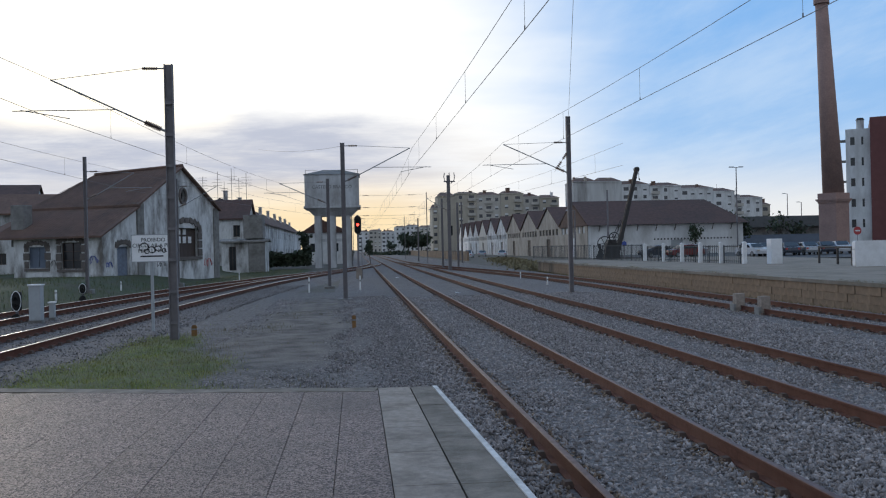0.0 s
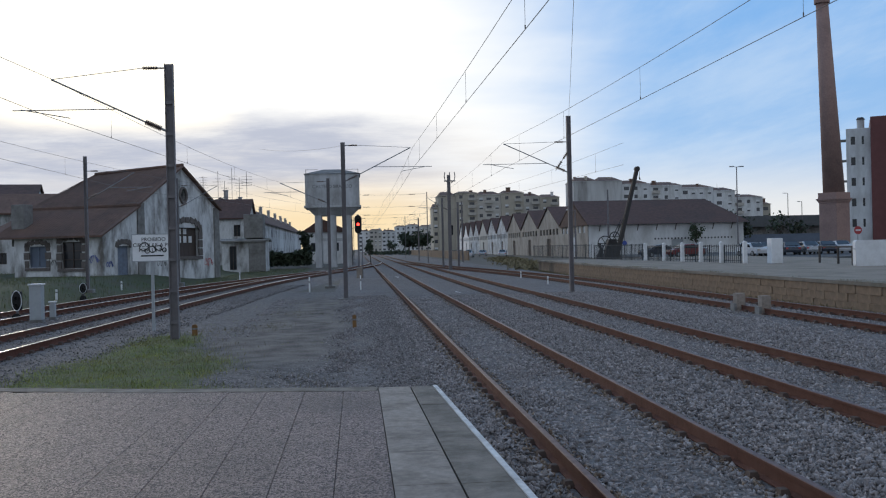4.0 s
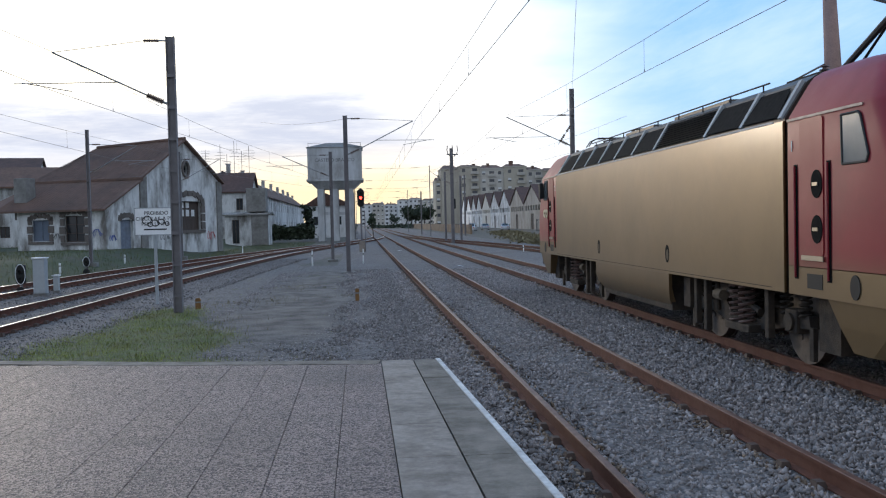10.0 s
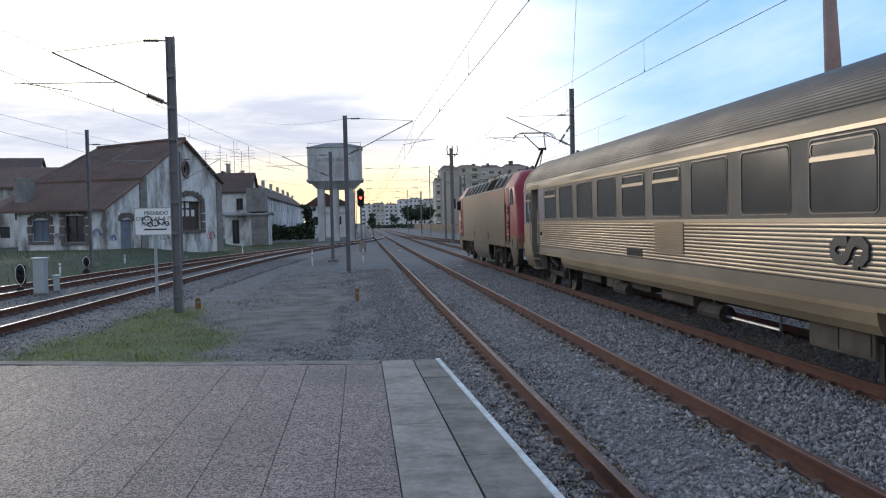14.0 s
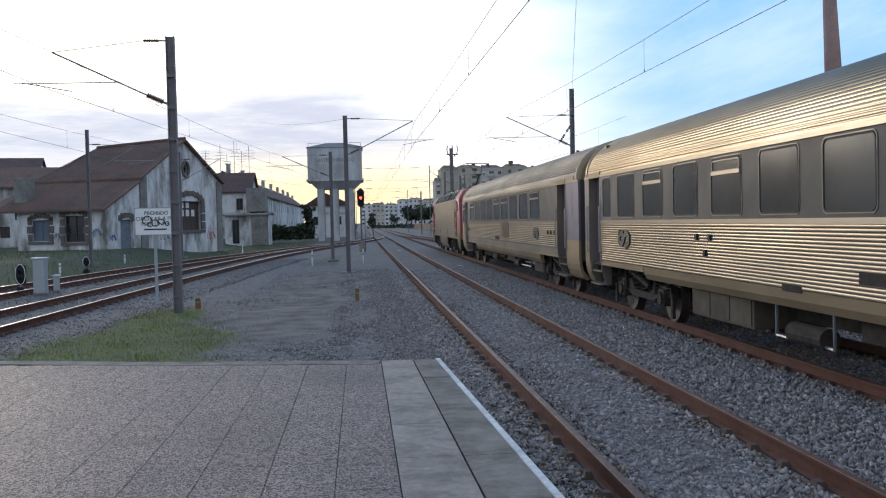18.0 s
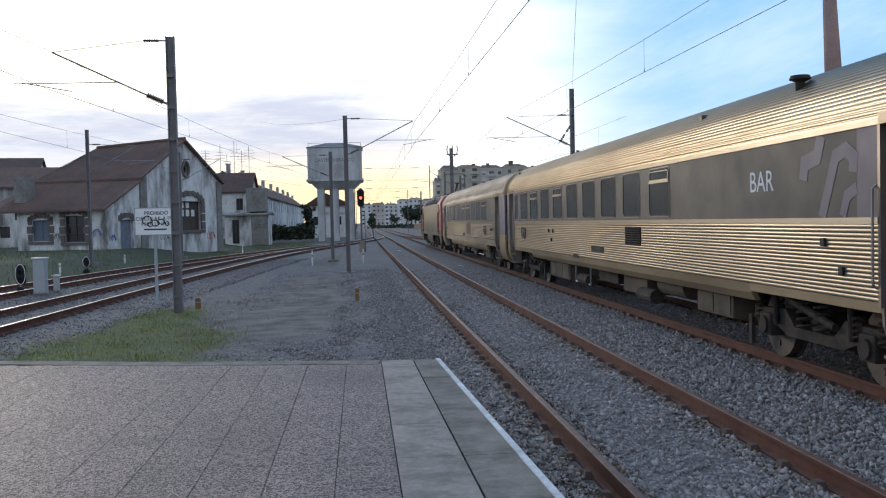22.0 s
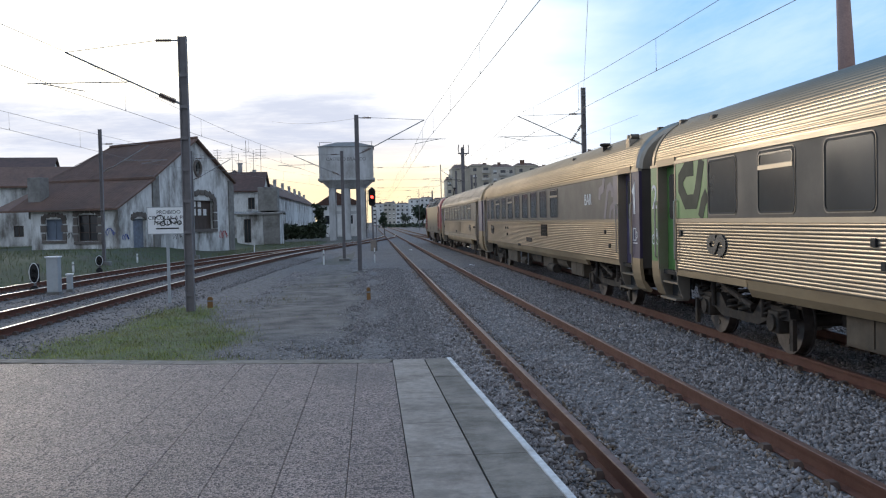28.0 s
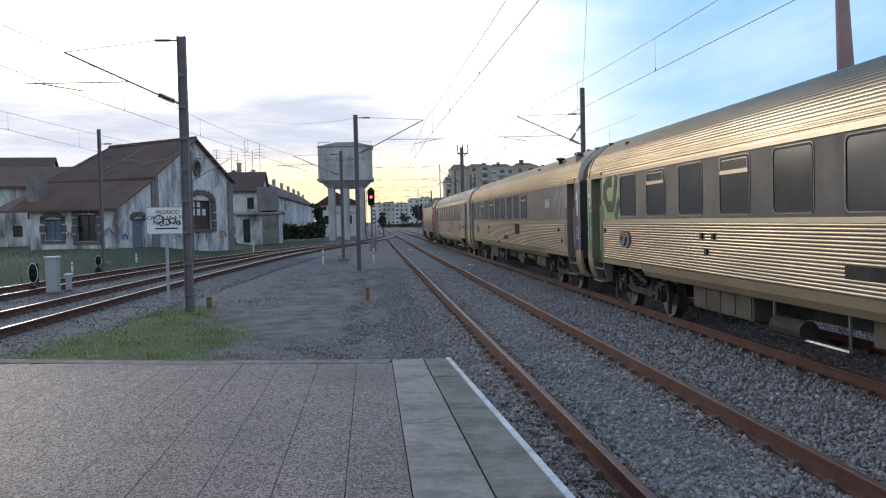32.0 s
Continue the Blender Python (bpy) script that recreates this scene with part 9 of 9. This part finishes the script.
th = thing("house_behind_tower", pose(-5.2, 150, 0.0), "small white house with a dark tile roof behind the tower", "house")
bm = B()
holed(bm, "y", 0.0, 0.3, -3.6, 4.0, -0.3, 5.0, [(1.2, 2.2, 1.8, 3.2), (-2.4, -1.4, 1.8, 3.2)])
part("wall", bm, "plaster2", th)
boxpart("body", (-3.6, 4.0, 0.3, 7, -0.3, 5.0), "cream", th)
bm = B()
prism(bm, [(-4.0, 4.95), (4.4, 4.95), (-0.6, 7.2)], "y", -0.4, 7.3)
part("roof", bm, "roofdark", th)
for u in (1.2, -2.4):
    boxpart("window", (u, u + 1.0, 0.1, 0.16, 1.8, 3.2), "glassdark", th)
sheet("grass_strip", [(33.8, 62), (44, 60), (60, 70), (64, 78), (50, 80), (34, 82)], 0.02, "turf", "strip of grass between the dock and the car park", "grass")
hedge("dry_weeds", 16.5, 79, 24.0, 150, -0.25, 0.6, 2.6, 7000, "dry brown weeds at the end of the dock", 0.16, 9).data.materials[0] = M["drygrass"]

text_part(TOWER, "CASTELO BRANCO", 0.60, pose(0.0, -3.56, 10.3, 90), "fadeblack", "lettering", "faded black painted lettering on the tank")

# ---- far overhead line ----
th = thing("terminal_fork", pose(9.05, 86.2, 8.3), "forked wire terminals on the mast head", "mast fitting", "overhead line masts")
for dx in (-0.45, 0.0, 0.45):
    bm = B()
    polytube(bm, [(dx * 0.3, 0, -0.1), (dx, 0, 0.2), (dx * 1.15, 0, 0.55), (dx, 0, 0.95)], 0.045)
    part("horn", bm, "mast", th)
bm = B()
tube(bm, (-0.55, 0, 0.1), (0.55, 0, 0.1), 0.06)
part("crossbar", bm, "mast", th)
mast(11.1, 98.0, -0.25, 6.95, [], "thin dark catenary mast", wide=0.2)
mast(10.45, 152.0, -0.25, 7.1, [(-1, 6.8, 2.6, 5.4, 5.7, 6.7)], "thin far catenary mast", wide=0.2)
mast(-0.9, 150.0, -0.25, 7.1, [(1, 6.8, 2.6, 5.4, 5.7, 6.7)], "thin far catenary mast", wide=0.2)
mast(15.2, 129.0, -0.25, 8.6, [], "tall thin catenary mast beside the low wall", wide=0.2)


def head_span(y, x0, x1, zs):
    """Cross wires over all the tracks with an insulator near either end."""
    th = thing("head_span", Matrix.Identity(4), "thin cross-span wires with insulators over the tracks", "overhead wire", "overhead wires", "structure")
    for z in zs:
        bm = B()
        span(bm, (x0, y, z), (x1, y, z), 0.15, 0.012, 6)
        part("cross_wire", bm, "wire", th)
        for c in (x0 + 2.1, x1 - 2.1):
            bm = B()
            insulator(bm, (c - 0.45, y, z - 0.1), (c + 0.45, y, z - 0.1), 0.08, 6)
            part("insulator", bm, "insul", th, "ribbed brown insulator")


head_span(130, -0.6, 10.2, (9.9, 8.15, 7.0))
head_span(190, -0.6, 10.2, (8.6, 7.3))
mast(-0.65, 130.0, -0.25, 10.1, [], "tall thin catenary mast", wide=0.09)
mast(10.25, 130.0, -0.25, 10.1, [], "tall thin catenary mast", wide=0.09)
mast(-0.65, 190.0, -0.25, 8.8, [], "tall thin catenary mast", wide=0.08)
mast(10.25, 190.0, -0.25, 8.8, [], "tall thin catenary mast", wide=0.08)


# ---- masonry of the dock wall ----
def dock_masonry():
    """Rough uneven stones in the face of the dock, with thin joints, and a fringe of weeds on its edge."""
    rnd = random.Random(31)
    kinds = []
    for ln in (0.42, 0.55, 0.55, 0.7, 0.85):
        bm = B()
        box(bm, -0.05, 0.0, 0.002, ln - 0.002, 0.002, 0.264, bevel=0.008)
        for v in bm.verts:
            v.co += Vector((rnd.uniform(-0.008, 0.006), rnd.uniform(-0.008, 0.008), rnd.uniform(-0.008, 0.008)))
        me = bpy.data.meshes.new("dock_stone")
        bm.normal_update()
        bm.to_mesh(me)
        bm.free()
        me.materials.append(M["dockwall"])
        kinds.append((ln, me))
    for row in range(3):
        y = 14.0 + 0.23 * row
        while y < 70:
            a = 15.3 + max(0.0, y - 60) / 18 * 0.6
            ln, me = rnd.choice(kinds)
            ob = new("dock_stone", me)
            ob.parent = dock
            ob.matrix_basis = pose(a + 0.016 + rnd.uniform(-0.012, 0.014), y, -0.24 + 0.266 * row, 0, 0, -1.9 if y > 60 else 0)
            y += ln
    rg = np.random.RandomState(33)
    y = rg.uniform(15, 77, 9000)
    clump = np.sin(y * 1.7) + np.sin(y * 0.53 + 1) + rg.uniform(-1, 1, len(y))
    y = y[clump > 0.5]
    x = 15.27 + np.maximum(0, y - 60) / 18 * 0.6 + np.abs(rg.normal(0, 0.16, len(y)))
    grass("dock_weeds", np.stack([x, y, np.full(len(y), DZ - 0.01)], -1), 0.02, 0.09, "dry weeds along the edge of the dock", 34, "drygrass")
    y = rg.uniform(15, 90, 5000)
    x = 15.15 + np.maximum(0, y - 60) / 18 * 0.6 - np.abs(rg.normal(0, 0.18, len(y)))
    grass("dock_foot_weeds", np.stack([x, y, np.full(len(y), -0.25)], -1), 0.04, 0.2, "dry weeds at the foot of the dock", 35, "drygrass")


dock_masonry()


# ---- scraps of litter between the rails ----
for k, (x, y) in enumerate(((2.94, 67.35), (4.75, 42.55), (18.39, 98.81))):
    th = thing("paper_scrap", pose(x, y, -0.165, 4, 6, 40 * k), "crumpled white scrap of paper on the ballast", "litter", "paper scraps")
    bm = B()
    g = [[bm.verts.new(((i - 2) * 0.06, (j - 1.5) * 0.06, 0.03 + 0.035 * noise.noise(Vector((i * .9, j * .9, k * 7))))) for i in range(5)] for j in range(4)]
    for j in range(3):
        for i in range(4):
            bm.faces.new((g[j][i], g[j][i + 1], g[j + 1][i + 1], g[j + 1][i]))
    bmesh.ops.solidify(bm, geom=bm.faces[:], thickness=0.004)
    part("sheet", bm, "signwhite", th)


# ---- movement ----
REF = [(0, -29.5), (3.5, -17.2), (5.5, -9.9), (6, -7.85), (6.5, -5.77), (7, -3.63), (7.5, -1.42), (8, 0.86), (8.5, 3.23), (9, 5.68), (9.5, 8.20), (10, 10.79), (10.5, 13.45), (11, 16.17), (11.5, 18.93),
       (12, 21.74), (12.5, 24.6), (13, 27.46), (13.5, 30.30), (14, 33.10), (14.5, 35.80), (15.5, 40.75), (16.5, 45.15), (17, 47.28), (17.5, 49.22), (18, 51.03), (18.5, 52.71), (19, 54.3), (19.5, 55.84),
       (20, 57.31), (20.5, 58.73), (21, 60.06), (21.5, 61.3), (22, 62.47), (22.5, 63.58), (23, 64.64), (23.5, 65.65), (24, 66.6), (24.5, 67.49), (25, 68.35), (25.5, 69.18),
       (26.5, 70.77), (27.5, 72.24), (28, 72.93), (28.5, 73.59), (29, 74.22), (29.5, 74.85), (30, 75.47), (30.5, 76.1), (31, 76.73), (31.5, 77.36), (32, 78.0)]
OFFSETS = [(L0, 7.15), (C1, -16.33), (C2, -42.35), (C3, -68.5)]


def run_at(t):
    for (a, p), (b, q) in zip(REF, REF[1:]):
        if t <= b:
            return p + (q - p) * (t - a) / (b - a)
    return REF[-1][1]


def motions():
    for ob, off in OFFSETS:
        walk(ob, [(t, pose(T2X, s + off, 0)) for t, s in REF])
    for ob, y, r in WHEELSETS:
        rows, t = [], 0.0
        last = None
        for k in range(0, 32 * FPS + 1):
            t = k / FPS
            turn = -(run_at(t) - REF[0][1]) / r
            if last is None or abs(turn - last) > 1.25 or k == 32 * FPS:
                rows.append((t, pose(0, y, r) @ Matrix.Rotation(turn, 4, "X")))
                last = turn
        walk(ob, rows)


motions()
